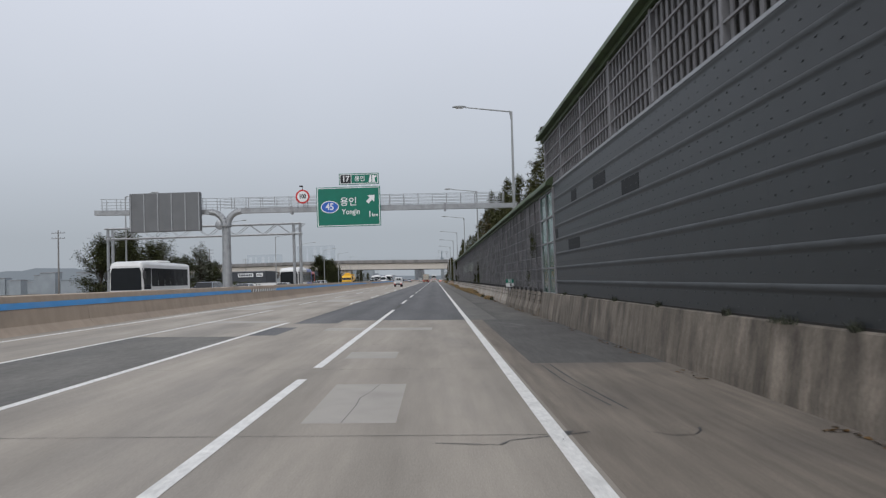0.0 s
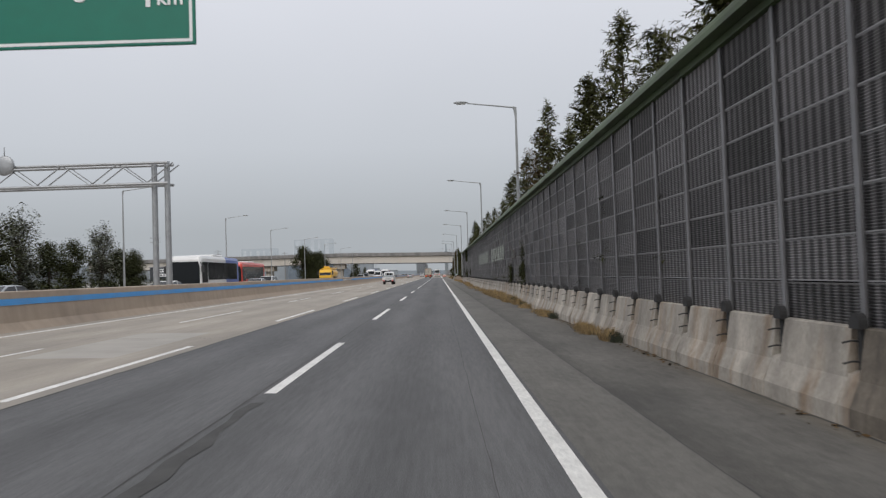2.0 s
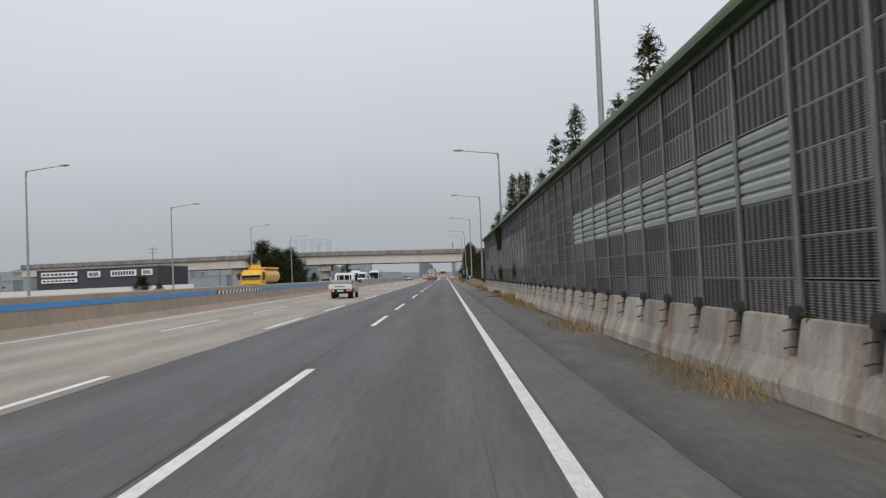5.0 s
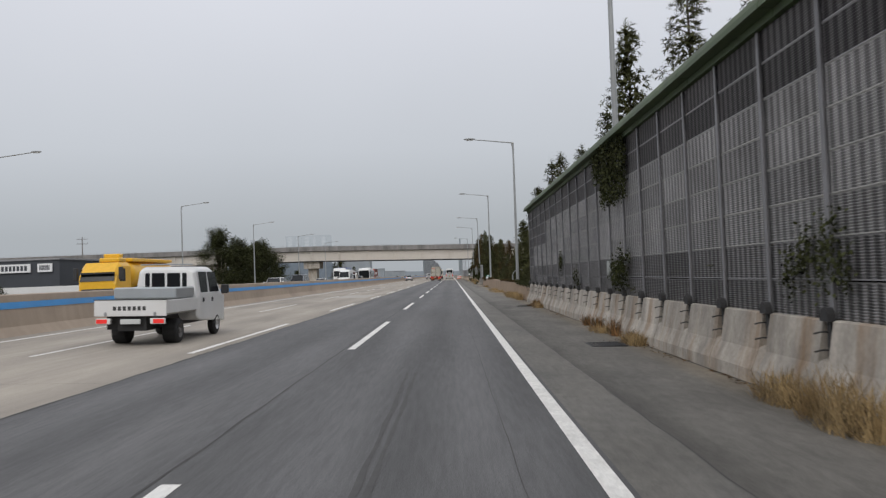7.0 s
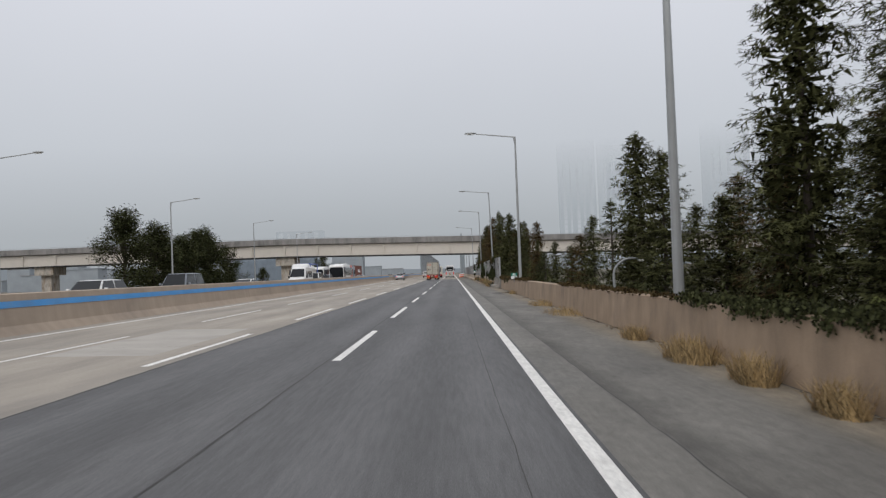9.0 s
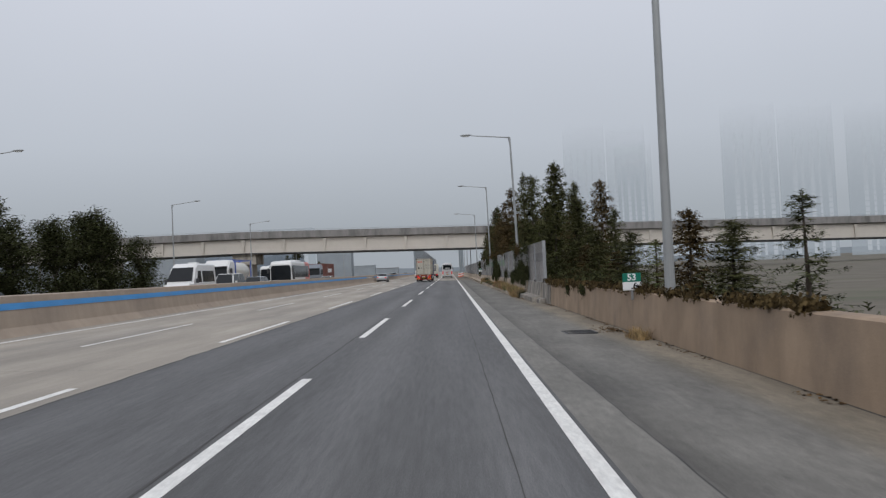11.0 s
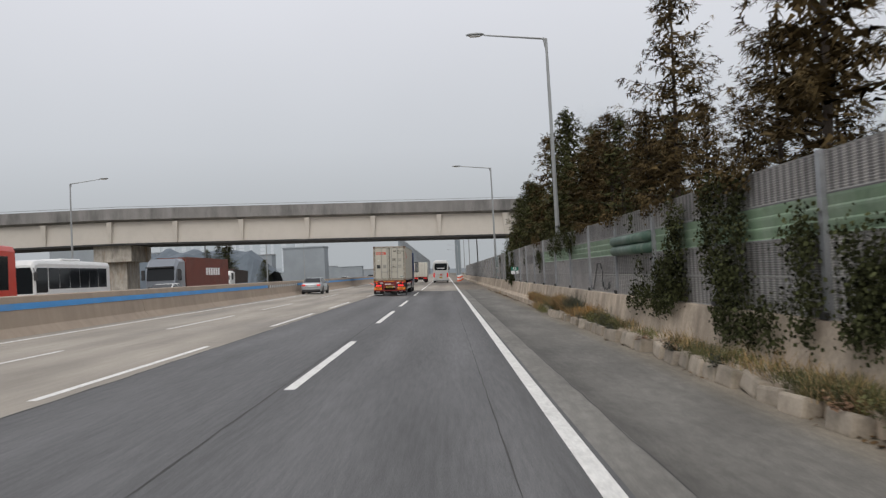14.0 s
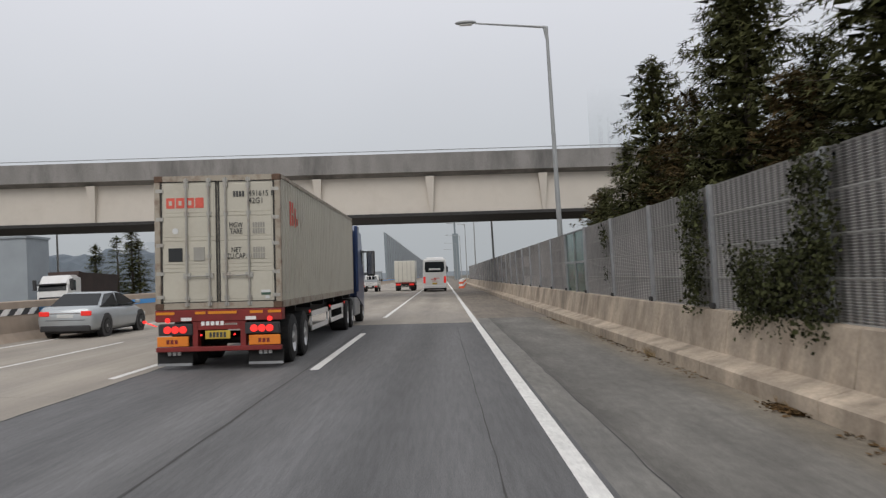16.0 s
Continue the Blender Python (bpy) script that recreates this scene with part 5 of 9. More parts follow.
for y, h, k, x in ((438, 8.4, 1, -43), (442, 9.6, 4, -42), (447, 11.0, 1, -42), (452, 9.6, 4, -43), (470, 7.0, 0, -40)):
    copy_thing(C_KINDS[k], pose(x, y, -0.35, 0, 0, 40 * y) @ Matrix.Diagonal((h / 9.0 * 1.9, h / 9.0 * 1.9, h / 9.0, 1)))
for kind in C_KINDS + B_KINDS:
    for o in (*kind.children_recursive, kind):
        bpy.data.objects.remove(o)


def ivy(y0, y1, z0, z1, n, leaf=None, x=4.86, size=0.07, sz=0.15, sx=0.05, name="ivy", label="green and brown ivy hanging on the wall"):
    """A ragged mat of ivy on a wall face, made of overlapping leaf clumps."""
    bm = bmesh.new()
    k = max(3, n // 16)
    seeds = [(random.uniform(y0, y1), random.uniform(z0, z1)) for _ in range(k)]
    for cy, cz in seeds:
        for _ in range(40):
            p = Vector((x - abs(random.gauss(0, 0.05)) + random.uniform(0, sx * 4 - 0.2), cy + random.gauss(0, 0.13), cz + random.gauss(0, sz)))
            d = Vector((-0.3, random.gauss(0, 1), random.gauss(-0.4, 0.8))).normalized()
            s = d.cross(Vector((-1, random.gauss(0, 0.5), random.gauss(0, 0.5)))).normalized()
            l = size * random.uniform(0.6, 1.3)
            bm.faces.new([bm.verts.new(c) for c in (p - d * l * 0.5, p + s * l * 0.42, p + d * l * 0.5, p - s * l * 0.42)])
    return tagged(part(name, bm, leaf or LEAF_IVY), label, "ivy", kind="stuff")


random.seed(5)
IVY_TALL_WALL = ((37.0, 38.5, 2.8, 3.6, 170), (39.4, 40.4, 1.5, 1.8, 50), (86.0, 87.2, 1.5, 1.9, 60), (92.4, 93.4, 0.95, 2.0, 200), (156.8, 158.5, 1.3, 2.2, 240), (180.4, 181.5, 1.85, 2.25, 150), (176.5, 177.5, 1.2, 1.8, 80))
IVY_PALE_WALL = ((276.4, 277.2, 0.8, 3.0, 300), (279.0, 283.4, 0.9, 2.0, 900), (285.4, 288.5, 0.8, 1.5, 300), (295.4, 295.9, 1.2, 1.7, 60), (295.9, 296.4, 2.5, 3.0, 60), (303.2, 304.9, 0.9, 1.9, 260), (305.5, 306.5, 0.9, 2.2, 170),
                 (311.0, 312.2, 1.0, 2.7, 200), (311.6, 315.0, 0.8, 1.7, 330), (314.9, 315.5, 2.6, 3.1, 60), (323.7, 326.1, 2.2, 3.0, 260), (327.0, 331.2, 2.3, 3.05, 380), (334.1, 335.2, 1.7, 2.5, 150), (341.6, 342.1, 2.1, 2.8, 60),
                 (349.1, 352.6, 0.6, 1.8, 520), (354.2, 355.0, 1.2, 3.0, 150), (361.7, 362.4, 1.4, 2.9, 110))
for a in IVY_TALL_WALL + IVY_PALE_WALL:
    ivy(*a[:4], a[4], x=4.88)
ivy(195, 206, 0.88, 1.02, 2300, x=4.92, size=0.08, sz=0.05, sx=0.12, label="ivy creeping over the low brown wall")
ivy(206, 226, 0.92, 0.99, 1500, LEAF_RUST, x=4.95, size=0.08, sz=0.035, sx=0.12, label="brown creeper along the top of the low wall")
for a in ((257.2, 258.2), (261, 261.6)):
    ivy(a[0], a[1], 0.62, 1.0, 170, x=4.9, sz=0.09, label="ivy creeping over the low brown wall")
ivy(240, 270, 0.92, 1.03, 3600, LEAF_RUST, x=4.94, size=0.09, sz=0.05, sx=0.12, label="brown creeper along the top of the low wall")
ivy(195, 203, 0.82, 0.95, 420, sz=0.06, x=4.9, label="ivy creeping over the low brown wall")
ivy(256, 268, 0.84, 0.98, 420, LEAF_RUST, sz=0.05, x=4.9, label="brown creeper along the top of the low wall")
def ivy_bush(y0, y1, z0, z1, depth=0.18, leaf=None, fill=900):
    """A thick overhanging mass of ivy that stands out from the wall."""
    bm = bmesh.new()
    n = int((y1 - y0) * (z1 - z0) * fill / 18)
    for _ in range(n):
        cy, cz = random.uniform(y0, y1), random.uniform(z0, z1)
        fy = min(cy - y0, y1 - cy) / (0.5 * (y1 - y0))
        cx = 4.87 - depth * random.random() * (0.35 + 0.65 * min(1.0, fy * 1.6))
        for _ in range(18):
            z = cz + random.gauss(0, 0.11)
            p = Vector((min(4.9 if z > 0.9 else 4.68, cx + random.gauss(0, 0.05)), cy + random.gauss(0, 0.10), z))
            d = Vector((random.gauss(-0.3, 0.5), random.gauss(0, 1), random.gauss(-0.5, 0.8))).normalized()
            s = d.cross(Vector((-1, random.gauss(0, 0.6), random.gauss(0, 0.6)))).normalized()
            l = 0.064 * random.uniform(0.6, 1.35)
            bm.faces.new([bm.verts.new(c) for c in (p - d * l * 0.5, p + s * l * 0.42, p + d * l * 0.5, p - s * l * 0.42)])
    return tagged(part("ivy", bm, leaf or LEAF_IVY), "dark green ivy hanging thickly over the noise wall", "ivy", kind="stuff")


for a in ((168.2, 172.6, 4.5, 5.45), (168.3, 171.4, 3.6, 4.6), (168.5, 170.4, 1.2, 1.85), (168.3, 169.0, 1.7, 2.15), (84.9, 85.6, 1.0, 3.0), (85.4, 86.6, 1.4, 1.9), (92.4, 93.2, 1.0, 1.95), (276.9, 280.4, 0.7, 1.7), (280.1, 280.8, 1.5, 2.9), (277.2, 278.6, 2.6, 3.15),
          (282.6, 283.2, 0.9, 1.8), (284.3, 285.1, 1.0, 2.95), (286.4, 287.6, 0.6, 1.4), (295.3, 296.0, 0.7, 1.6), (303.4, 304.4, 0.7, 1.7), (307.8, 309.8, 1.3, 3.05), (308.0, 309.2, 0.8, 1.6), (311.3, 311.8, 0.8, 3.0), (311.9, 313.0, 0.7, 1.75), (327.2, 328.4, 2.3, 2.9),
          (324.6, 325.6, 2.3, 2.9), (334.3, 335.0, 1.75, 2.4), (349.2, 352.0, 0.75, 1.75), (349.0, 349.9, 1.6, 2.95), (353.6, 354.5, 0.95, 2.95)):
    ivy_bush(*a)
# low masses that root behind the weeds and climb over the barrier
for a in ((281.0, 283.9, 0.8, 1.5), (285.5, 288.5, 0.7, 1.25), (287.8, 288.4, 1.0, 1.5), (293.1, 293.7, 0.7, 1.3), (303.8, 304.7, 0.7, 1.95), (305.4, 306.0, 0.6, 2.2), (306.3, 309.0, 0.45, 1.1), (311.0, 311.7, 0.8, 2.5), (311.6, 315.2, 0.75, 1.1)):
    ivy_bush(*a, depth=0.26, fill=1000)
for a in ((281.8, 285.0, 2.65, 3.12), (307.6, 309.9, 2.8, 3.15), (311.5, 314.0, 2.88, 3.1), (297.5, 299, 2.9, 3.08), (316.5, 318.6, 2.9, 3.1), (321, 323, 2.88, 3.08), (334.0, 336.5, 2.88, 3.1)):
    ivy_bush(*a, leaf=LEAF_RUST)
# scrub under the trees
verts, faces = [], []
for _ in range(21000):
    y, x = random.uniform(196, 372), 5.35 + 2.9 * random.random() ** 1.3
    top = 0.9 if y < 236 else 0.8 if y < 256 else 1.3 if y < 270 else 1.9
    if 236 < y < 256 and random.random() < 0.8:
        continue
    p = Vector((x, y, -0.3 + (top + 0.3 + 0.8 * noise.noise(Vector((y * 0.5, x, 0)))) * random.random() ** 0.7))
    frond(verts, faces, p, Vector((random.gauss(-0.3, 0.7), random.gauss(0, 0.8), random.gauss(0.15, 0.6))).normalized(), random.uniform(0.14, 0.32), random.uniform(0.03, 0.05))
me = bpy.data.meshes.new("undergrowth")
me.from_pydata(verts, [], faces)
me.materials.append(LEAF_BROAD)
tagged(new("undergrowth", me), "dark undergrowth below the conifers", "undergrowth", kind="stuff")
bm = bmesh.new()
for _ in range(900):
    y, x = random.uniform(34, 60), random.uniform(6.2, 9.0)
    leaf_cards(bm, (x, y, random.uniform(-0.1, 2.6)), 0.26, 7, (0.3, 0.3, 0.28))
tagged(part("undergrowth", bm, LEAF_CONIFER), "dark undergrowth behind the glazed wall bay", "undergrowth", kind="stuff")
bm = bmesh.new()
for _ in range(1500):
    y, x = random.uniform(96, 175), random.uniform(-44, -38)
    leaf_cards(bm, (x, y, random.uniform(0, 2.2)), 0.35, 5, (0.4, 0.4, 0.35))
for _ in range(1500):
    y, x = random.uniform(285, 345), random.uniform(-43, -39)
    leaf_cards(bm, (x, y, random.uniform(0, 3.0)), 0.35, 5, (0.4, 0.4, 0.35))
tagged(part("undergrowth", bm, LEAF_BROAD), "dark bushes behind the opposite carriageway", "undergrowth", kind="stuff")


def tuft(x, y, r, h, n, mat=None, z0=None):
    bm = bmesh.new()
    z0 = gz(x) if z0 is None else z0
    for _ in range(int(n * 2.4)):
        a, q = random.uniform(0, 2 * math.pi), r * math.sqrt(random.random())
        p = Vector((x + 0.5 * q * math.cos(a), y + q * math.sin(a), z0))
        lean = Vector((random.gauss(-0.05, 0.42), random.gauss(0, 0.45), 1)).normalized()
        hh = h * random.uniform(0.3, 1.2)
        w = Vector((math.cos(a + 1.5), math.sin(a + 1.5), 0)) * 0.006
        m2 = p + lean * hh * 0.6
        tip = p + lean * hh + Vector((random.gauss(0, 0.12), random.gauss(0, 0.12), -0.05)) * h
        v = [bm.verts.new(c) for c in (p - w, p + w, m2 + w * 0.8, m2 - w * 0.8, tip)]
        bm.faces.new((v[0], v[1], v[2], v[3]))
        bm.faces.new((v[3], v[2], v[4]))
    return tagged(part("grass_tuft", bm, mat or GRASS_DRY), "dry straw-coloured weeds at the foot of the barrier", "grass", kind="stuff")


GRASS_GREEN = material("green_weed", (0.145, 0.145, 0.05), 0.9, vary=0.4, island=0.9)
GRASS_DARK = material("dark_weed", (0.05, 0.055, 0.035), 0.9, vary=0.4, island=0.9)
WEEDS_NEAR = ((4.45, 62.4, 0.5, 0.35, 260), (4.4, 64.8, 0.8, 0.32, 260), (4.45, 66.0, 0.6, 0.3, 160), (4.45, 73.5, 0.9, 0.3, 260), (4.45, 76, 0.8, 0.25, 160), (4.45, 81, 0.9, 0.3, 220), (4.5, 83, 0.35, 0.3, 120), (4.45, 85.2, 0.7, 0.45, 260),
              (4.45, 88.6, 1.2, 0.5, 420), (4.45, 91.5, 0.9, 0.4, 260), (4.45, 94.2, 1.1, 0.5, 420), (4.4, 96.6, 1.2, 0.55, 480), (4.4, 99.2, 1.2, 0.5, 420), (4.4, 101.8, 1.2, 0.45, 380), (4.4, 104.6, 1.4, 0.5, 460), (4.45, 110, 1.5, 0.35, 300), (4.45, 118, 2.0, 0.35, 300), (4.45, 130, 2.4, 0.35, 300))
WEEDS_MIDDLE = ((4.45, 145, 1.5, 0.35, 260), (4.4, 150, 1.2, 0.4, 260), (4.45, 155.9, 1.0, 0.6, 420), (4.4, 157.6, 0.7, 0.45, 260), (4.4, 166, 0.6, 0.35, 200), (4.4, 170, 0.8, 0.25, 160), (4.4, 186.6, 0.6, 0.3, 200), (4.5, 198.4, 0.5, 0.45, 260),
                (4.5, 201, 0.6, 0.5, 300), (4.5, 204, 1.0, 0.5, 420), (4.5, 208.6, 0.6, 0.4, 220), (4.5, 220, 2.0, 0.3, 260), (4.5, 228, 1.5, 0.3, 220), (4.55, 248.2, 0.6, 0.3, 200), (4.3, 278, 0.9, 0.7, 500), (4.3, 281, 0.8, 0.7, 300))
WEEDS_FAR = ((4.45, 330.0, 0.8, 0.45, 300), (4.45, 331.6, 0.7, 0.4, 250), (4.4, 355.5, 0.4, 0.2, 120), (4.4, 349.5, 0.25, 0.15, 80))
for x, y, r, h, n in WEEDS_NEAR + WEEDS_MIDDLE + WEEDS_FAR:
    tuft(x, y, r, h, n)
for x, y, r, h, n in ((4.45, 328, 1.2, 0.4, 260),):
    tuft(x, y, r, h, n, GRASS_GREEN)
for x, y, r, h, n in ((4.5, 61.9, 0.35, 0.32, 160), (4.5, 82.5, 0.4, 0.35, 180), (4.5, 87.3, 0.4, 0.45, 160), (4.45, 277.2, 0.5, 0.55, 300), (4.45, 72, 0.4, 0.3, 100)):
    tuft(x, y, r, h, n, GRASS_DARK)

def herb(x, y, r, h, n, mat, label, z0):
    """A leafy weed: several leaning stems with small pointed leaves up to a ragged top."""
    bm = bmesh.new()
    for _ in range(n):
        a, q = random.uniform(0, 2 * math.pi), r * math.sqrt(random.random())
        p = Vector((x + 0.45 * q * math.cos(a), y + q * math.sin(a), z0))
        lean = Vector((random.gauss(-0.2, 0.3), random.gauss(0, 0.34), 1)).normalized()
        hh = h * random.uniform(0.35, 1.1)
        for k in range(9):
            u = 0.12 + 0.88 * k / 8
            c = p + lean * hh * u + Vector((0, 0, -0.10 * hh * u * u))
            b = random.uniform(0, 2 * math.pi)
            size = random.uniform(0.045, 0.09) * (1.15 - 0.5 * u)
            d = Vector((math.cos(b), math.sin(b), random.uniform(-0.4, 0.5))) * size
            w = d.cross(Vector((random.gauss(0, 0.3), random.gauss(0, 0.3), 1))).normalized() * size * 0.32
            v = [bm.verts.new(e) for e in (c, c + d * 0.5 + w, c + d, c + d * 0.5 - w)]
            bm.faces.new(v)
        w = Vector((0.003, 0.003, 0))
        bm.faces.new([bm.verts.new(e) for e in (p - w, p + w, p + lean * hh * 0.8)])
    return tagged(part("weed_clump", bm, mat), label, "weeds", kind="stuff")


# rough kerb stones with weeds between them and the wall
GRASS_RUST = material("rust_weed", (0.22, 0.115, 0.045), 0.9, vary=0.45, island=0.9)
KERB = material("kerb_stone", (0.34, 0.29, 0.23), 0.9, vary=0.25, scale=3.0, grain=30, bump=0.6, bump_scale=20, random=0.5, stain=(0.16, 0.14, 0.10), stain_scale=2.5, stain_amount=0.7)
random.seed(41)
stones = empty("kerb", None, "row of rough tilted kerb stones along the shoulder", "kerb", kind="structure")
y = 280.5
while y < 326:
    ln = random.uniform(0.55, 0.95)
    bm = bmesh.new()
    v = box(bm, -0.13, 0.13, 0.02, ln - 0.03, -0.05, random.uniform(0.20, 0.27))
    for q in v:
        q.co += Vector((random.uniform(-0.03, 0.03), random.uniform(-0.03, 0.03), random.uniform(-0.02, 0.02)))
    bmesh.ops.bevel(bm, geom=bm.edges[:], offset=0.05, segments=2, affect="EDGES", profile=0.6)
    ob = part("kerb_stone", bm, KERB, stones)
    ob.matrix_local = pose(4.17 + random.uniform(-0.03, 0.03), y, gz(4.2), random.uniform(-4, 4), random.uniform(6, 20), random.uniform(-7, 7))
    y += ln + (random.uniform(0.0, 0.06) if random.random() < 0.8 else random.uniform(0.2, 0.8))
GRASS_OLIVE = material("olive_weed", (0.095, 0.095, 0.036), 0.9, vary=0.4, island=0.9)
GRASS_PINK = material("faded_weed", (0.22, 0.13, 0.075), 0.9, vary=0.4, island=0.9)
GRASS_AMBER = material("amber_weed", (0.30, 0.155, 0.035), 0.9, vary=0.4, island=0.9)
# straw and pink-brown growth first, then a rusty clump, low olive growth, straw again: (from, to, place across, height, shares)
GROWTH = ((278.5, 300.6, 4.24, 0.48, ((GRASS_DRY, 130), (GRASS_PINK, 80), (GRASS_GREEN, 50))), (300.6, 302.4, 4.40, 0.5, ((GRASS_RUST, 150), (GRASS_DRY, 60), (GRASS_AMBER, 90))),
          (302.4, 318.5, 4.42, 0.32, ((GRASS_OLIVE, 150), (GRASS_GREEN, 90), (GRASS_DRY, 30))), (318.5, 326.5, 4.42, 0.42, ((GRASS_DRY, 120), (GRASS_OLIVE, 70), (GRASS_AMBER, 40))))
for y0, y1, x0, h0, shares in GROWTH:
    y = y0
    while y < y1:
        for i, (mat, n) in enumerate(shares):
            k = noise.noise(Vector((y * 0.42, 7.0 * i + 0.5, 0)))
            if k > -0.22:
                tuft(x0 + 0.12 + random.uniform(-0.16, 0.14), y + random.uniform(0, 0.9), 0.6, h0 * (0.8 + 0.9 * max(k, 0)), int(n * (0.9 + 1.3 * k)), mat, 0.08)
            if k > -0.05 and mat is not GRASS_DRY:
                herb(x0 + random.uniform(-0.1, 0.2), y + random.uniform(0, 0.9), 0.42, h0 * (0.85 + 0.9 * k), 30, mat, "leafy weeds turning brown behind the kerb stones", 0.07)
        if random.random() < 0.3:
            herb(4.16, y + random.random(), 0.2, 0.28, 12, random.choice((GRASS_OLIVE, GRASS_DARK, GRASS_PINK)), "small leafy weed growing over the kerb stones", 0.1)
        y += 0.9
for y, h in ((286.0, 0.75), (316.8, 0.7), (283.0, 0.55)):
    herb(4.4, y, 0.5, h, 46, GRASS_DARK if h > 0.6 else GRASS_OLIVE, "dark green leafy weed standing by the barrier", 0.07)

for i in range(27):
    y = 322.4 + 0.5 * i
    k = noise.noise(Vector((y * 0.45, 3.7, 0)))
    for mat, n in ((GRASS_RUST, 60), (GRASS_DRY, 90), (GRASS_GREEN, 26)):
        tuft(4.5 + random.uniform(-0.05, 0.1), y + random.uniform(0, 0.5), 0.42, 0.42 + 0.3 * k, int(n * (1 + 0.8 * k)), mat, 0.12)
for y in (321.8, 322.6):
    tuft(4.5, y, 0.45, 0.75, 150, GRASS_DARK, 0.1)
for y, h, mat in ((323.4, 0.5, GRASS_OLIVE), (325.3, 0.45, GRASS_RUST), (327.6, 0.55, GRASS_OLIVE), (328.8, 0.5, GRASS_OLIVE), (330.4, 0.5, GRASS_RUST), (332.2, 0.42, GRASS_OLIVE), (334.0, 0.4, GRASS_RUST)):
    herb(4.5, y, 0.5, h, 36, mat, "leafy green and rusty weeds at the foot of the barrier", 0.1)

# ---------------------------------------------------------------- drain grates, cracks and patches
GRATE = material("grate_iron", (0.05, 0.05, 0.055), 0.6, 0.5, vary=0.2)
for gx, gy in ((3.72, 166.0), (3.85, 188.4), (3.5, 250.4)):
    drain = tagged(empty("drain_grate"), "dark iron drain grate in the shoulder", "drain grate", "drain grates")
    z = gz(gx)
    for i in range(9):
        bm = bmesh.new()
        x = gx - 0.34 + 0.08 * i
        box(bm, x, x + 0.022, gy - 0.45, gy + 0.45, z + 0.004, z + 0.022)
        part("bar", bm, DARK_STEEL, drain)
    bm = bmesh.new()
    box(bm, gx - 0.36, gx + 0.36, gy - 0.47, gy + 0.47, z - 0.02, z + 0.0035)
    part("pit", bm, GRATE, drain, "dark opening under the bars")
    bm = bmesh.new()
    for q in ((gx - 0.41, gx - 0.361, gy - 0.52, gy + 0.52), (gx + 0.361, gx + 0.41, gy - 0.52, gy + 0.52), (gx - 0.36, gx + 0.36, gy - 0.52, gy - 0.471), (gx - 0.36, gx + 0.36, gy + 0.471, gy + 0.52)):
        box(bm, q[0], q[1], q[2], q[3], z - 0.02, z + 0.02)
    part("frame", bm, GRATE, drain)

TAR = material("tar_seal", (0.035, 0.034, 0.033), 0.6, vary=0.2)
def crack(pts, w=0.02, mat=None, wob=0.02):
    bm = bmesh.new()
    prev = None
    for (xa, ya), (xb, yb) in zip(pts[:-1], pts[1:]):
        k = max(2, int(math.hypot(xb - xa, yb - ya) / 0.6))
        for i in range(k + (1 if (xb, yb) == pts[-1] else 0)):
            f = i / k
            x, y = xa + (xb - xa) * f + random.gauss(0, wob), ya + (yb - ya) * f
            ww = w * random.uniform(0.5, 1.3)
            across = abs(xb - xa) > abs(yb - ya)
            row = [bm.verts.new((x - (0 if across else ww), y - (ww if across else 0), gz(x) + 0.003)), bm.verts.new((x + (0 if across else ww), y + (ww if across else 0), gz(x) + 0.003))]
            if prev:
                bm.faces.new((prev[0], prev[1], row[1], row[0]))
            prev = row
    tagged(part("crack", bm, mat or TAR), "dark sealed crack in the carriageway", "road crack", kind="structure")


random.seed(8)
SEAM_DARK = material("seam_dirt", (0.055, 0.054, 0.052), 0.85, vary=0.3)
crack([(-2.42, 33), (-2.42, 368)], 0.016, SEAM_DARK, wob=0.006)
crack([(0.62, 33), (0.66, 90), (0.62, 200)], 0.004, SEAM_DARK, wob=0.006)
crack([(0.62, 200), (0.66, 290), (0.64, 366)], 0.007, SEAM_DARK, wob=0.006)
crack([(shoulder_seam(y), y) for y in (33, 70, 140, 210, 286, 369)], 0.008, SEAM_DARK, wob=0.012)
SCUFF = material("pale_dust", (0.19, 0.186, 0.175), 0.9, vary=0.3, scale=3.0)
crack([(2.05, 29.95), (2.5, 30.1), (2.85, 29.5), (3.07, 28.74), (3.29, 28.2)], 0.05, SCUFF, wob=0.04)
crack([(2.17, 28.05), (2.58, 27.86), (3.0, 27.3)], 0.04, SCUFF, wob=0.04)
crack([(-2.28, 44.2), (-2.2, 48), (-2.24, 53.2)], 0.09, SEAM_DARK, wob=0.03)
crack([(-5.43, 33), (-5.45, 368)], 0.022, SEAM_DARK, wob=0.010)
crack([(0.0, 8.19), (0.71, 8.08), (0.79, 8.31), (1.1, 8.44), (1.43, 8.58), (1.75, 8.75)], 0.018, wob=0.02)
crack([(2.35, 8.75), (2.6, 8.5), (2.85, 8.55), (3.05, 8.95)], 0.016, wob=0.02)
crack([(1.32, 8.3), (1.52, 8.8)], 0.06, wob=0.02)
for y in (2.0, 8.6, 14.9, 20.5, 26.5, 32.4, 368.0, 374, 380, 386, 392):
    crack([(-5.4, y), (1.45, y)], 0.007, SEAM_DARK, wob=0.0)
for y in range(40, 400, 12):
    crack([(-13.0, y), (-5.5, y)], 0.006, SEAM_DARK, wob=0.0)
def patch(x0, x1, y0, y1, mat, label):
    bm = bmesh.new()
    sheet(bm, x0, x1, y0, y1, 0.002)
    tagged(part("road_patch", bm, mat), label, "road patch", kind="structure")
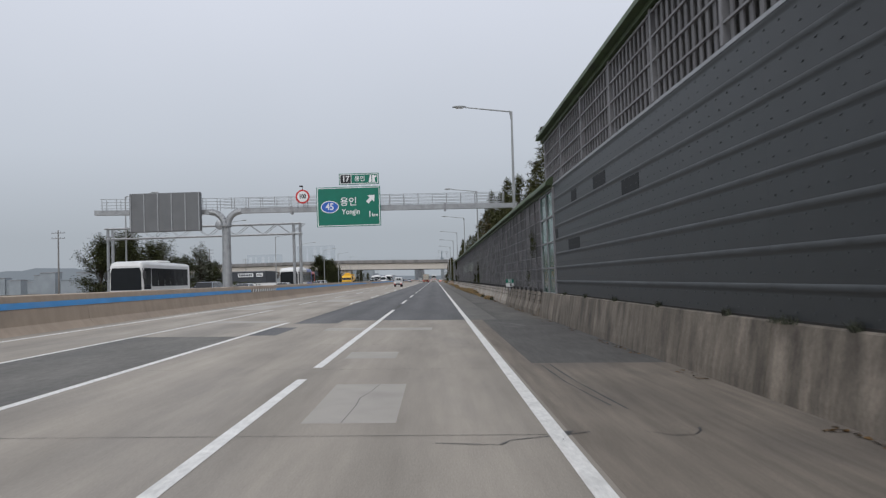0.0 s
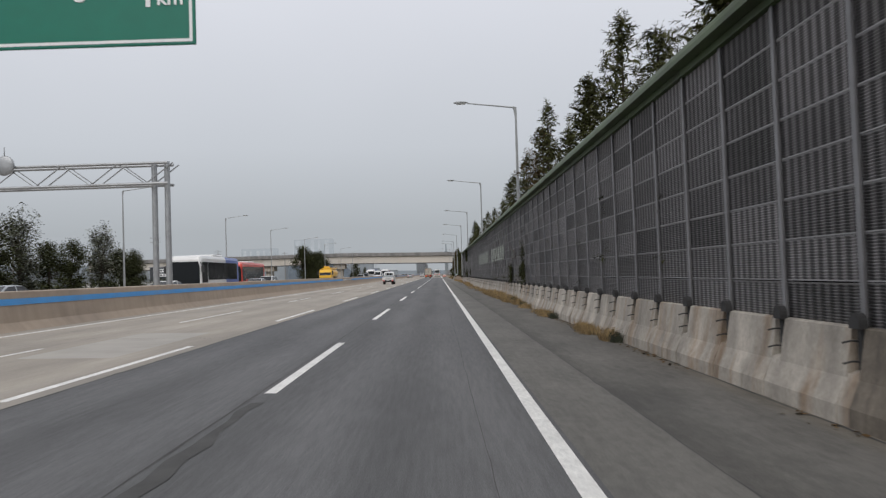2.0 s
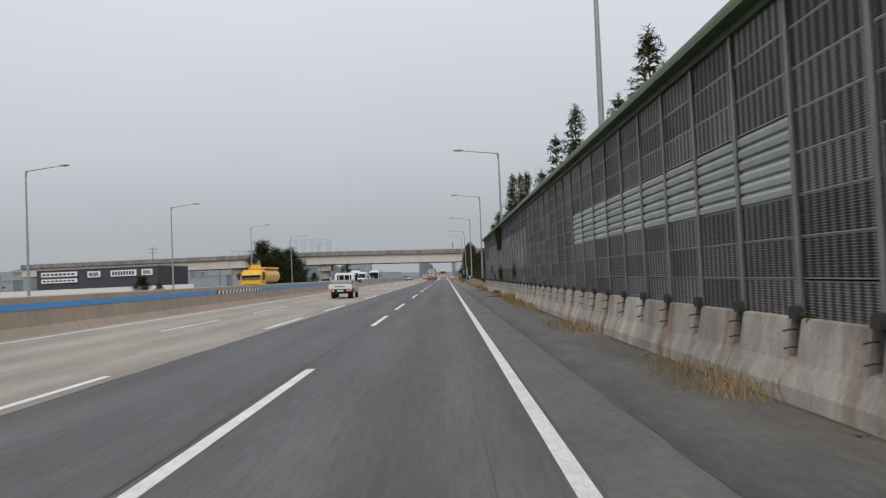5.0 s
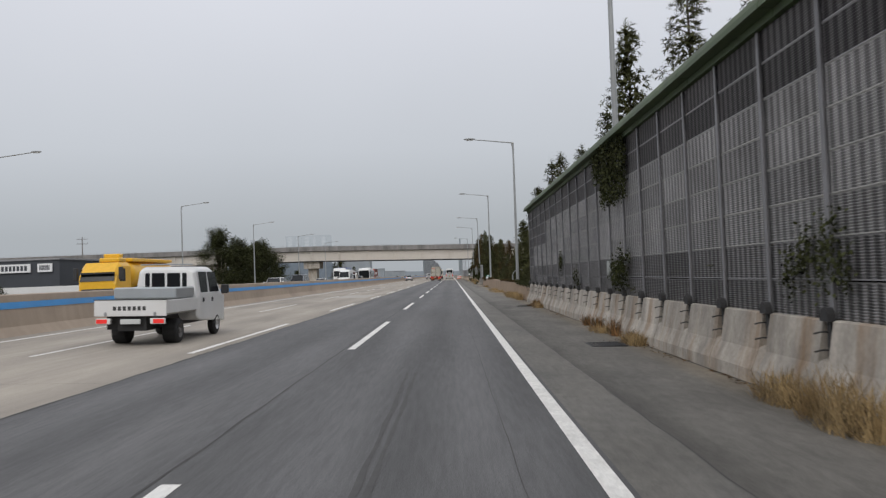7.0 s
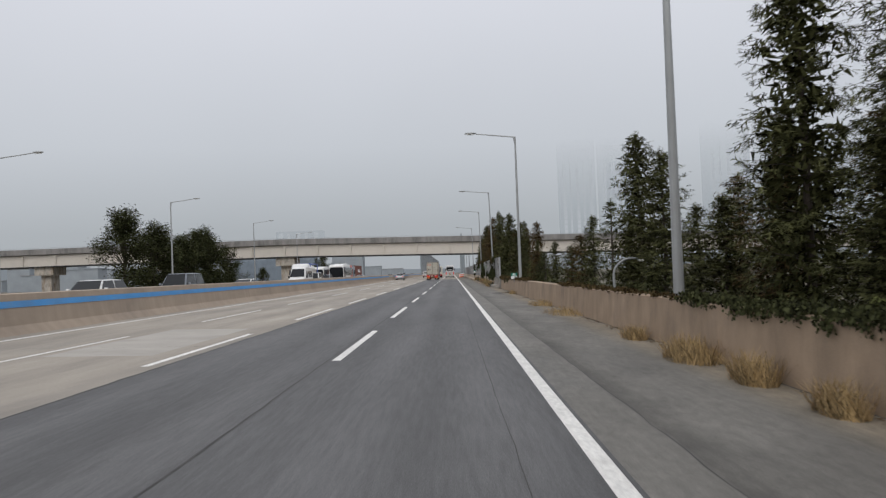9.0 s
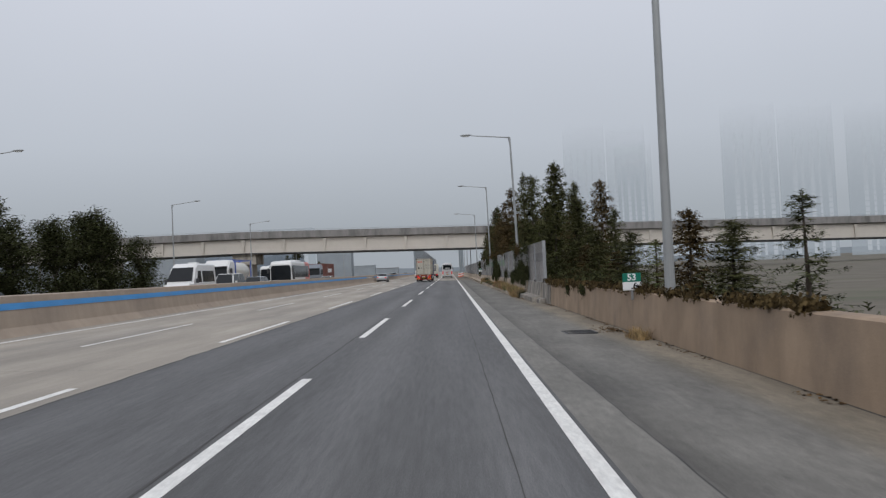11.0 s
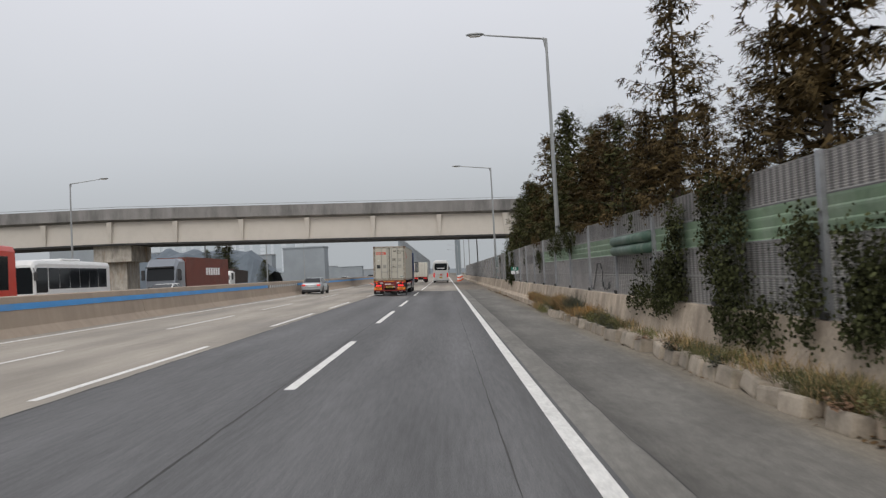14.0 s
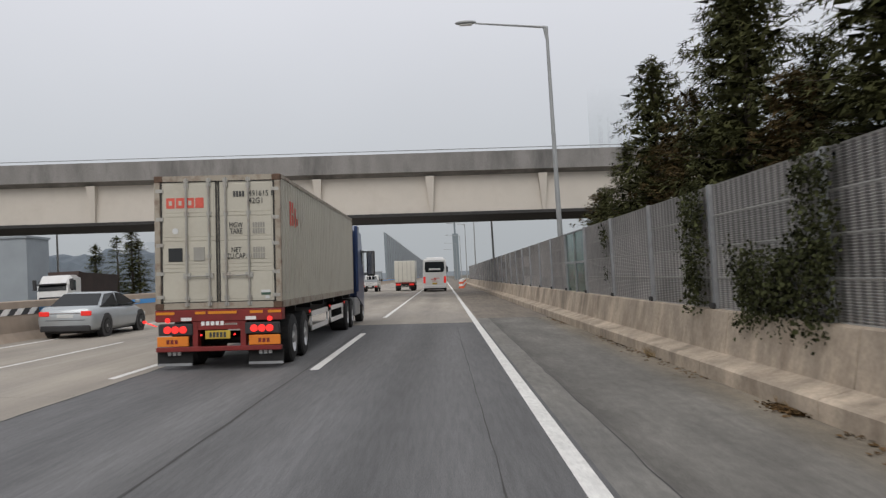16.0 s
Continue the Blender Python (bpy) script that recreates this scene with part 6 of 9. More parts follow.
PATCH_PALE = material("patch_concrete", (0.37, 0.345, 0.31), 0.85, vary=0.12, scale=1.0, grain=100, stain=(0.28, 0.26, 0.235), stain_scale=0.8, stain_amount=0.5)
patch(-1.58, -0.45, 9.35, 12.8, PATCH_PALE, "pale concrete repair patch")
crack([(-1.1, 9.4), (-1.04, 11.3), (-0.88, 12.7)], 0.006, wob=0.01)
patch(-1.93, -0.83, 16.9, 18.45, PATCH_PALE, "pale concrete repair patch")
patch(-3.7, -0.08, 26.1, 27.5, PATCH_PALE, "pale concrete repair patch")
patch(-9.4, -6.0, 30.9, 32.3, PATCH_PALE, "pale concrete repair patch")
patch(-9.02, -5.88, -20.0, 23.6, ASPHALT_PALE, "grey asphalt repair of the next lane")
patch(-5.68, -4.85, 24.0, 27.9, ASPHALT, "dark asphalt patch beside the lane line")
patch(-8.6, -6.6, 59, 66, PATCH_PALE, "pale concrete repair patch")
patch(-8.8, -6.4, 206, 214, PATCH_PALE, "pale concrete repair patch")
patch(-11.6, -9.6, 44, 52, PATCH_PALE, "pale concrete repair patch")
patch(-5.42, -3.75, 30.3, 32.38, ASPHALT, "dark asphalt patch at the joint")
# weeds on the barrier's top and dead leaves along its foot
for y in (4.9, 9.0, 13.0, 17.0, 21.1, 25.2, 29.2):
    tuft(4.9, y, 0.14, 0.16, 40, GRASS_DARK, 0.93)
tuft(4.89, 10.8, 0.4, 0.14, 60, GRASS_DARK, 0.93)
LITTER = leaf_material("dead_leaf", (0.10, 0.062, 0.030))
random.seed(77)
bm = bmesh.new()
for _ in range(5200):
    y = random.uniform(0, 372)
    if noise.noise(Vector((y * 0.23, 5.0, 0))) < -0.02:
        continue
    edge = 4.6 if y < 194.8 else 4.87 if y < 270 else 4.3
    x = edge - abs(random.gauss(0, 0.14)) - 0.02
    a, r = random.uniform(0, 6.28), random.uniform(0.02, 0.05)
    bm.faces.new([bm.verts.new((x + r * math.cos(a + k), y + r * math.sin(a + k), gz(x) + random.uniform(0.004, 0.03))) for k in (0, 1.2, 3.1, 4.4)])
for gy in (166.2, 188.6, 188.6, 250.6):
    for _ in range(260):
        y, x = gy + random.gauss(0, 0.55), 4.62 - abs(random.gauss(0, 0.28))
        a, r = random.uniform(0, 6.28), random.uniform(0.012, 0.035)
        bm.faces.new([bm.verts.new((x + r * math.cos(a + k), y + r * math.sin(a + k), gz(x) + random.uniform(0.02, 0.05))) for k in (0, 1.2, 3.1, 4.4)])
for _ in range(300):
    y, x = random.gauss(349.2, 0.22), 4.28 - abs(random.gauss(0, 0.10))
    a, r = random.uniform(0, 6.28), random.uniform(0.015, 0.04)
    bm.faces.new([bm.verts.new((x + r * math.cos(a + k), y + r * math.sin(a + k), gz(x) + random.uniform(0.004, 0.05))) for k in (0, 1.2, 3.1, 4.4)])
tagged(part("leaf_litter", bm, LITTER), "brown dead leaves and grit along the barrier", "leaf litter", kind="stuff")
# small curved lamp behind the low wall
WALL_PLATE = material("wall_plate", (0.42, 0.45, 0.44), 0.5, 0.1, vary=0.12, stain=(0.25, 0.25, 0.22), stain_amount=0.5)
path_lamp = empty("path_lamp", pose(5.42, 215.2, -0.05), "small white lamp on a curved pole behind the low wall", "lamp")
bm = bmesh.new()
tube(bm, (0, 0, 0), (0, 0, 1.45), 0.045, n=8)
arc = [(0.62 * (1 - math.cos(a)), 1.45 + 0.52 * math.sin(a)) for a in [2.0 * i / 9 for i in range(10)]]
for (xa, za), (xb, zb) in zip(arc[:-1], arc[1:]):
    tube(bm, (xa, 0, za), (xb, 0, zb), 0.034, n=6)
part("pole", bm, LAMP_GREY, path_lamp)
bm = bmesh.new()
bevel_box(bm, arc[-1][0] - 0.06, arc[-1][0] + 0.12, -0.09, 0.09, arc[-1][1] - 0.08, arc[-1][1], 0.02)
part("lamp_head", bm, LAMP_LENS, path_lamp)
# scrawled paint on the wall
random.seed(19)
bm = bmesh.new()
p = Vector((4.925, 321.4, 1.1))
for i in range(26):
    q = p + Vector((0, -0.10 + random.gauss(0, 0.12), random.gauss(0.012, 0.16)))
    q.z = max(0.95, min(1.75, q.z))
    tube(bm, p, q, 0.012, n=4)
    p = q
tagged(part("graffiti", bm, SIGN_BLACK), "black scrawl sprayed on the pale noise wall", "graffiti", kind="structure")
crack([(4.575, 34), (4.575, 194.6)], 0.018, SEAM_DARK, wob=0.008)
crack([(4.855, 195), (4.855, 266.8)], 0.014, SEAM_DARK, wob=0.006)
for y, h in ((171.0, 0.5), (173.0, 0.4), (168.6, 0.6), (166.6, 0.35), (188.9, 0.4), (187.6, 0.5)):
    tuft(4.5, y, 0.3, h, 60, GRASS_RUST)
    tuft(4.52, y + 0.2, 0.2, h * 0.9, 30, GRASS_DARK)
plate = empty("wall_plate", None, "small pale metal plate fixed to the noise wall", "plate")
bm = bmesh.new()
bevel_box(bm, 4.915, 4.93, 171.05, 171.55, 1.5, 1.94, 0.004)
part("face", bm, WALL_PLATE, plate)
for y, z in ((171.1, 1.55), (171.5, 1.55), (171.1, 1.89), (171.5, 1.89)):
    bm = bmesh.new()
    tube(bm, (4.91, y, z), (4.916, y, z), 0.012, n=8)
    part("screw", bm, DARK_STEEL, plate)
# skid marks
RUBBER = material("rubber_mark", (0.062, 0.061, 0.060), 0.8, vary=0.3)
for x in (-0.72, -0.60):
    crack([(x, 153.0), (x + 0.03, 157), (x + 0.02, 161)], 0.03, RUBBER, wob=0.01)
for x, y0, y1 in ((2.10, 10.5, 15.5), (2.28, 10.2, 15.6)):
    crack([(x + 0.25, y0), (x + 0.05, (y0 + y1) / 2), (x, y1)], 0.02, RUBBER, wob=0.006)
# ---------------------------------------------------------------- vehicles
TYRE = material("tyre_rubber", (0.018, 0.018, 0.018), 0.85, vary=0.3, scale=6)
RIM = material("wheel_rim", (0.5, 0.5, 0.5), 0.35, 0.8, vary=0.15, scale=6)
RIM_DARK = material("dusty_rim", (0.16, 0.155, 0.15), 0.6, 0.5, vary=0.2)
GLASS_DARK = material("dark_glass", (0.012, 0.014, 0.016), 0.10, vary=0.1)
GLASS_DARK.node_tree.nodes["Principled BSDF"].inputs["Specular IOR Level"].default_value = 0.28
CHASSIS = material("chassis_black", (0.02, 0.02, 0.02), 0.6, 0.2, vary=0.3)
TRIM = material("black_plastic", (0.03, 0.03, 0.032), 0.55, vary=0.15)
RED_PAINT = material("red_chassis", (0.20, 0.018, 0.016), 0.5, vary=0.2, scale=4, stain=(0.12, 0.02, 0.015), stain_scale=3, stain_amount=0.5)
ORANGE = material("orange_plate", (0.75, 0.22, 0.02), 0.5, vary=0.12, scale=5)
YELLOW_PLATE = material("yellow_plate", (0.55, 0.38, 0.05), 0.5, vary=0.1)
WHITE_PLATE = material("white_plate", (0.6, 0.61, 0.6), 0.5, vary=0.1)
TAIL_LIT = material("lit_tail_lamp", (0.5, 0.02, 0.02), 0.3, vary=0.1, emit=(1.0, 0.035, 0.03, 1.0))
TAIL = material("tail_lamp", (0.42, 0.02, 0.018), 0.25, vary=0.1)
TAIL_SOFT = material("small_tail_lamp", (0.5, 0.02, 0.02), 0.3, vary=0.1, emit=(1.0, 0.05, 0.035, 0.35))
AMBER = material("amber_lens", (0.7, 0.25, 0.02), 0.3, vary=0.1)
CLEAR = material("clear_lens", (0.75, 0.75, 0.73), 0.2, vary=0.05)
BOX_GREY = material("container_paint", (0.49, 0.465, 0.39), 0.6, vary=0.06, scale=1.2, grain=30, stain=(0.33, 0.28, 0.22), stain_scale=1.6, stain_amount=0.4)
BOX_FRAME = material("container_frame", (0.34, 0.30, 0.24), 0.6, vary=0.14, scale=3, stain=(0.13, 0.06, 0.035), stain_scale=4.0, stain_amount=0.9)
RUSTY = material("rusty_casting", (0.12, 0.07, 0.045), 0.7, 0.2, vary=0.35, scale=9, stain=(0.05, 0.03, 0.02), stain_scale=6, stain_amount=0.7)
GASKET = material("door_gasket", (0.03, 0.027, 0.024), 0.7, vary=0.3)
ROD = material("lock_rod", (0.40, 0.39, 0.36), 0.45, 0.4, vary=0.15, stain=(0.25, 0.14, 0.08), stain_scale=4, stain_amount=0.4)
LETTER_RED = material("faded_red_lettering", (0.62, 0.10, 0.07), 0.6, vary=0.15, scale=8)
LETTER_BLACK = material("stencil_black", (0.05, 0.05, 0.05), 0.6, vary=0.2)
PATCH_GREY = material("grey_patch", (0.30, 0.29, 0.26), 0.6, vary=0.1)
BLUE_CAB = material("blue_cab", (0.018, 0.04, 0.12), 0.35, vary=0.12, coat=0.3)
WHITE_PAINT = material("white_body", (0.72, 0.72, 0.71), 0.35, vary=0.05, coat=0.3, stain=(0.55, 0.53, 0.5), stain_scale=1.5, stain_amount=0.35)
SILVER = material("silver_body", (0.42, 0.45, 0.47), 0.3, 0.35, vary=0.05, coat=0.4)
CREAM = material("cream_body", (0.62, 0.60, 0.53), 0.4, vary=0.06, coat=0.2)
BUS_BLUE = material("bus_blue", (0.07, 0.12, 0.38), 0.35, vary=0.08, coat=0.3)
BUS_RED = material("bus_red", (0.55, 0.05, 0.03), 0.35, vary=0.08, coat=0.3)
TRUCK_YELLOW = material("yellow_body", (0.75, 0.42, 0.02), 0.4, vary=0.08, coat=0.2)
BROWN_BOX = material("brown_container", (0.17, 0.05, 0.035), 0.6, vary=0.15, scale=1.0, stain=(0.1, 0.05, 0.04), stain_amount=0.5)
GREY_CAR = material("grey_body", (0.20, 0.22, 0.25), 0.3, 0.3, vary=0.06, coat=0.4)
DUMP = material("dump_body", (0.055, 0.035, 0.03), 0.7, vary=0.25, scale=1.5)
CHROME = material("chrome", (0.6, 0.6, 0.6), 0.15, 1.0, vary=0.05)
TILT = math.degrees(math.atan(FALL))


def at_road(x, y, heading=0.0):
    """A pose on the sloping carriageway; heading 0 drives to +y, 180 towards the camera."""
    if x < -13.4:
        return pose(x, y, gz(x), 0, 0, heading)
    return pose(x, y, gz(x), 0, TILT, 0) @ pose(0, 0, 0, 0, 0, heading)


def wheel(parent, x, y, r, w, rim=None, dual=False):
    """A wheel at the side x (sign gives the outer face)."""
    s = 1 if x > 0 else -1
    bm = bmesh.new()
    prof = [(0.0, r * 0.58), (0.02, r * 0.9), (0.05, r * 0.985), (0.5 * w, r), (w - 0.05, r * 0.985), (w - 0.02, r * 0.9), (w, r * 0.58)]
    n = 22
    rings = []
    for dx, rr in prof:
        rings.append([bm.verts.new((x - s * dx, y + rr * math.cos(2 * math.pi * i / n), r + rr * math.sin(2 * math.pi * i / n))) for i in range(n)])
    for a, b in zip(rings[:-1], rings[1:]):
        for i in range(n):
            bm.faces.new((a[i], a[(i + 1) % n], b[(i + 1) % n], b[i]))
    bm.faces.new(rings[-1])
    wh = part("wheel", bm, TYRE, parent, smooth=False)
    bm = bmesh.new()
    rr = r * 0.585
    prof = [(0.01, rr), (0.03, rr * 0.9), (0.09, rr * 0.75), (0.10, rr * 0.42), (0.02, rr * 0.36), (0.0, rr * 0.2)]
    rings = [[bm.verts.new((x - s * dx, y + q * math.cos(2 * math.pi * i / n), r + q * math.sin(2 * math.pi * i / n))) for i in range(n)] for dx, q in prof]
    for a, b in zip(rings[:-1], rings[1:]):
        for i in range(n):
            bm.faces.new((a[i], a[(i + 1) % n], b[(i + 1) % n], b[i]))
    bm.faces.new(rings[-1])
    part("rim", bm, rim or RIM, wh)
    return wh


def bars(parent, x0, x1, z0, z1, y, mat, n=4, name="marking", gap=0.3):
    """Unreadable lettering as plain upright bars."""
    bm = bmesh.new()
    w = (x1 - x0) / n
    for i in range(n):
        box(bm, x0 + i * w, x0 + (i + 1 - gap) * w, y - 0.003, y, z0, z1)
    return part(name, bm, mat, parent)


def loft(bm, sections):
    """Skin a list of closed (x, z) rings set at y."""
    rings = [[bm.verts.new((x, y, z)) for x, z in ring] for y, ring in sections]
    n = len(rings[0])
    for a, b in zip(rings[:-1], rings[1:]):
        for i in range(n):
            bm.faces.new((a[i], a[(i + 1) % n], b[(i + 1) % n], b[i]))
    bm.faces.new(rings[0][::-1])
    bm.faces.new(rings[-1])


def container(x0, x1, y0, y1, z0, z1, parent, paint, edging, name="container_body"):
    """Corrugated container box with corner posts; returns the body part."""
    body = bmesh.new()
    # corrugated sides
    for s, x in ((1, x1), (-1, x0)):
        pts = []
        y = y0 + 0.12
        while y < y1 - 0.2:
            pts += [(y, 0.0), (y + 0.07, 0.0), (y + 0.105, 0.034), (y + 0.175, 0.034), (y + 0.21, 0.0)]
            y += 0.278
        pts.append((y1 - 0.1, 0.0))
        lo = [body.verts.new((x - s * (0.012 + d), yy, z0 + 0.14)) for yy, d in pts]
        hi = [body.verts.new((x - s * (0.012 + d), yy, z1 - 0.07)) for yy, d in pts]
        for i in range(len(pts) - 1):
            body.faces.new((lo[i], lo[i + 1], hi[i + 1], hi[i]))
    box(body, x0 + 0.06, x1 - 0.06, y0 + 0.05, y1 - 0.02, z0 + 0.03, z1 - 0.03)
    b = part(name, body, paint, parent)
    for s, xx in ((1, x1), (-1, x0)):
        for za, zb in ((z0, z0 + 0.14), (z1 - 0.07, z1)):
            bm = bmesh.new()
            box(bm, min(xx, xx - s * 0.06), max(xx, xx - s * 0.06), y0 + 0.1, y1 - 0.1, za, zb)
            part("side_rail", bm, edging, b)
        for ya, yb in ((y0, y0 + 0.1), (y1 - 0.1, y1)):
            bm = bmesh.new()
            bevel_box(bm, min(xx, xx - s * 0.11), max(xx, xx - s * 0.11), ya, yb, z0 + 0.12, z1 - 0.12, 0.01)
            part("corner_post", bm, edging, b)
            for za in (z0, z1 - 0.12):
                bm = bmesh.new()
                bevel_box(bm, min(xx + s * 0.004, xx - s * 0.16), max(xx + s * 0.004, xx - s * 0.16), ya - 0.004, yb + 0.004, za, za + 0.119, 0.01)
                part("corner_casting", bm, RUSTY, b, "rusty corner casting")
    for za, zb in ((z0 + 0.01, z0 + 0.13), (z1 - 0.11, z1 - 0.005)):
        bm = bmesh.new()
        box(bm, x0 + 0.165, x1 - 0.165, y0 + 0.005, y0 + 0.1, za, zb)
        part("end_beam", bm, edging, b)
    return b


def container_truck():
    """Blue tractor with a skeletal red trailer under a grey forty-foot container."""
    t = empty("container_truck", at_road(-4.12, 355.0), "blue lorry pulling a grey shipping container on a red trailer", "container truck")
    X0, X1, Z0, Z1, L = -1.219, 1.219, 1.17, 3.76, 12.19
    body = container(X0, X1, 0.0, L, Z0, Z1, t, BOX_GREY, BOX_FRAME)
    # doors
    for s in (-1, 1):
        xa, xb = (X0 + 0.12, -0.012) if s < 0 else (0.012, X1 - 0.12)
        bm = bmesh.new()
        zs = [Z0 + 0.15, Z0 + 0.76, Z0 + 0.91, Z0 + 1.36, Z0 + 1.83, Z1 - 0.13]
        box(bm, xa + 0.015, xb - 0.015, 0.022, 0.06, zs[0], zs[-1])
        door = part("door", bm, BOX_GREY, t)
        for za, zb in zip(zs[:-1], zs[1:]):
            bm = bmesh.new()
            bevel_box(bm, xa + 0.05, xb - 0.05, 0.016, 0.05, za + 0.035, zb - 0.035, 0.012)
            part("door_panel", bm, BOX_GREY, door)
        for zz in zs[1:-1]:
            bm = bmesh.new()
            box(bm, xa + 0.03, xb - 0.03, 0.012, 0.024, zz - 0.03, zz + 0.012)
            part("door_rib", bm, BOX_GREY, door)
        bm = bmesh.new()
        for a in ((xa, xa + 0.028, zs[0] - 0.014, zs[-1] + 0.014), (xb - 0.028, xb, zs[0] - 0.014, zs[-1] + 0.014), (xa, xb, zs[-1], zs[-1] + 0.018), (xa, xb, zs[0] - 0.018, zs[0])):
            box(bm, a[0], a[1], 0.012, 0.03, a[2], a[3])
        part("gasket", bm, GASKET, door, "black rubber gasket")
        for k in range(2):
            xr = (-0.60, -0.165)[k] if s < 0 else (0.16, 0.60)[k]
            bm = bmesh.new()
            tube(bm, (xr, -0.012, Z0 + 0.06), (xr, -0.012, Z1 - 0.05), 0.023, n=8)
            for zz in (Z0 + 0.1, Z0 + 0.22, Z0 + 1.02, Z0 + 1.85, Z1 - 0.2, Z1 - 0.1):
                box(bm, xr - 0.045, xr + 0.045, -0.012, 0.016, zz - 0.035, zz + 0.035)
            rod = part("lock_rod", bm, ROD, door)
            bm = bmesh.new()
            zz = Z0 + 0.65
            tube(bm, (xr, -0.03, zz), (xr - 0.24 if k else xr + 0.2, -0.03, zz - 0.01), 0.014, n=6)
            box(bm, xr - 0.07, xr + 0.07, -0.02, 0.016, zz - 0.05, zz + 0.05)
            part("handle", bm, ROD, rod)
        for zz in (Z0 + 0.25, Z0 + 0.7, Z0 + 1.25, Z0 + 1.75, Z0 + 2.3):
            bm = bmesh.new()
            xh = xa - 0.02 if s < 0 else xb + 0.02
            box(bm, xh - 0.07, xh + 0.07, -0.006, 0.02, zz - 0.035, zz + 0.035)
            part("hinge", bm, ROD, door)
    # lettering
    zl = Z1 - 0.53
    for i in range(4):
        bm = bmesh.new()
        xc = -0.905 + i * 0.187
        bevel_box(bm, xc - 0.082, xc + 0.082, 0.008, 0.014, zl - 0.10, zl + 0.10, 0.002)
        if i < 3:
            box(bm, xc - 0.03, xc + 0.03, 0.006, 0.0085, zl - 0.045, zl + 0.045, 1)
        part("mark", bm, (LETTER_RED, BOX_GREY), body, "faded red painted block")
    bars(body, 0.31, 0.54, Z1 - 0.43, Z1 - 0.32, 0.008, LETTER_BLACK, 4)
    words("491615", 0.80, Z1 - 0.375, 0.006, 0.155, LETTER_BLACK, body, 0.0, 0.85)
    words("8", 1.07, Z1 - 0.375, 0.006, 0.155, LETTER_BLACK, body, 0.0, 0.85)
    words("42G1", 0.75, Z1 - 0.515, 0.006, 0.155, LETTER_BLACK, body, 0.0, 0.85)
    for k, (a, zz) in enumerate((("MGW", 1.61), ("TARE", 1.49), ("NET", 1.13), ("CU.CAP.", 1.01))):
        words(a, 0.355, Z0 + zz, 0.006, 0.145, LETTER_BLACK, body, 0.0, 0.72)
        bars(body, 0.68, 0.92, Z0 + zz - 0.05, Z0 + zz + 0.05, 0.008, PATCH_GREY, 5)
    for x0, x1, z0, z1, mat, lab in ((-0.955, -0.685, Z0 + 0.93, Z0 + 1.19, SIGN_BLACK, "black square plate"), (-0.47, -0.257, Z0 + 0.94, Z0 + 1.2, PATCH_GREY, "grey patch")):
        bm = bmesh.new()
        bevel_box(bm, x0, x1, 0.0, 0.02, z0, z1, 0.004)
        part("plate", bm, mat, body, lab)
    for x0, x1, z0, z1, mat in ((0.82, 1.0, Z0 + 0.30, Z0 + 0.35, WHITE_PLATE), (0.82, 1.0, Z0 + 0.255, Z0 + 0.30, PIPE_GREEN), (0.9, 0.98, Z0 + 0.18, Z0 + 0.24, WHITE_PLATE)):
        bm = bmesh.new()
        box(bm, x0, x1, 0.006, 0.0145, z0, z1)
        part("sticker", bm, mat, body)
    bm = bmesh.new()
    tube(bm, (-0.82, 0.010, Z0 + 1.52), (-0.82, 0.016, Z0 + 1.52), 0.06, n=18)
    part("sticker", bm, WHITE_PLATE, body)
    # red side mark near the rear
    for k, (ya, za, w, h) in enumerate(((0.95, Z1 - 0.45, 0.16, 0.5), (1.2, Z1 - 0.45, 0.14, 0.22), (1.2, Z1 - 0.72, 0.16, 0.22), (1.5, Z1 - 0.55, 0.12, 0.4), (1.72, Z1 - 0.76, 0.1, 0.14))):
        bm = bmesh.new()
        box(bm, X1 - 0.006, X1 - 0.002, ya, ya + w, za - h, za)
        part("side_mark", bm, LETTER_RED, body, "faded red painted mark")
    # trailer
    bm = bmesh.new()
    for s in (-1, 1):
        box(bm, s * 0.5 - 0.06, s * 0.5 + 0.06, 0.1, 12.0, 0.72, 1.16)
    for y in (0.35, 2.0, 4.0, 6.0, 8.0, 10.0, 11.8):
        box(bm, -1.1, 1.1, y - 0.07, y + 0.07, 1.02, 1.165)
    trailer = part("trailer_frame", bm, CHASSIS, t)
    bm = bmesh.new()
    bevel_box(bm, -1.22, 1.22, -0.02, 0.25, 0.94, 1.165, 0.01)
    for s in (-1, 1):
        box(bm, s * 0.46 - 0.05, s * 0.46 + 0.05, 0.0, 0.2, 0.40, 0.95)
    box(bm, -0.42, 0.42, 0.0, 0.06, 0.78, 1.0)
    rear = part("rear_frame", bm, RED_PAINT, trailer, "dark red rear frame")
    bm = bmesh.new()
    bevel_box(bm, -1.20, 1.20, -0.06, 0.06, 0.37, 0.46, 0.01)
    part("bumper", bm, RED_PAINT, trailer, "red bumper bar")
    for s in (-1, 1):
        bm = bmesh.new()
        bevel_box(bm, s * 0.83 - 0.33, s * 0.83 + 0.33, -0.03, 0.10, 0.68, 0.90, 0.015)
        lampbox = part("lamp_box", bm, TRIM, trailer)
        for k in range(3):
            bm = bmesh.new()
            xx = s * 0.83 + (k - 1) * 0.15 - (0.05 if s < 0 else -0.05) * 0
            tube(bm, (xx, -0.055, 0.79), (xx, -0.02, 0.79), 0.07, n=16)
            part("tail_lamp", bm, TAIL_LIT, lampbox, "lit red tail lamp")
        bm = bmesh.new()
        tube(bm, (s * 0.98, -0.03, 0.97), (s * 0.98, 0.01, 0.97), 0.05, n=12)
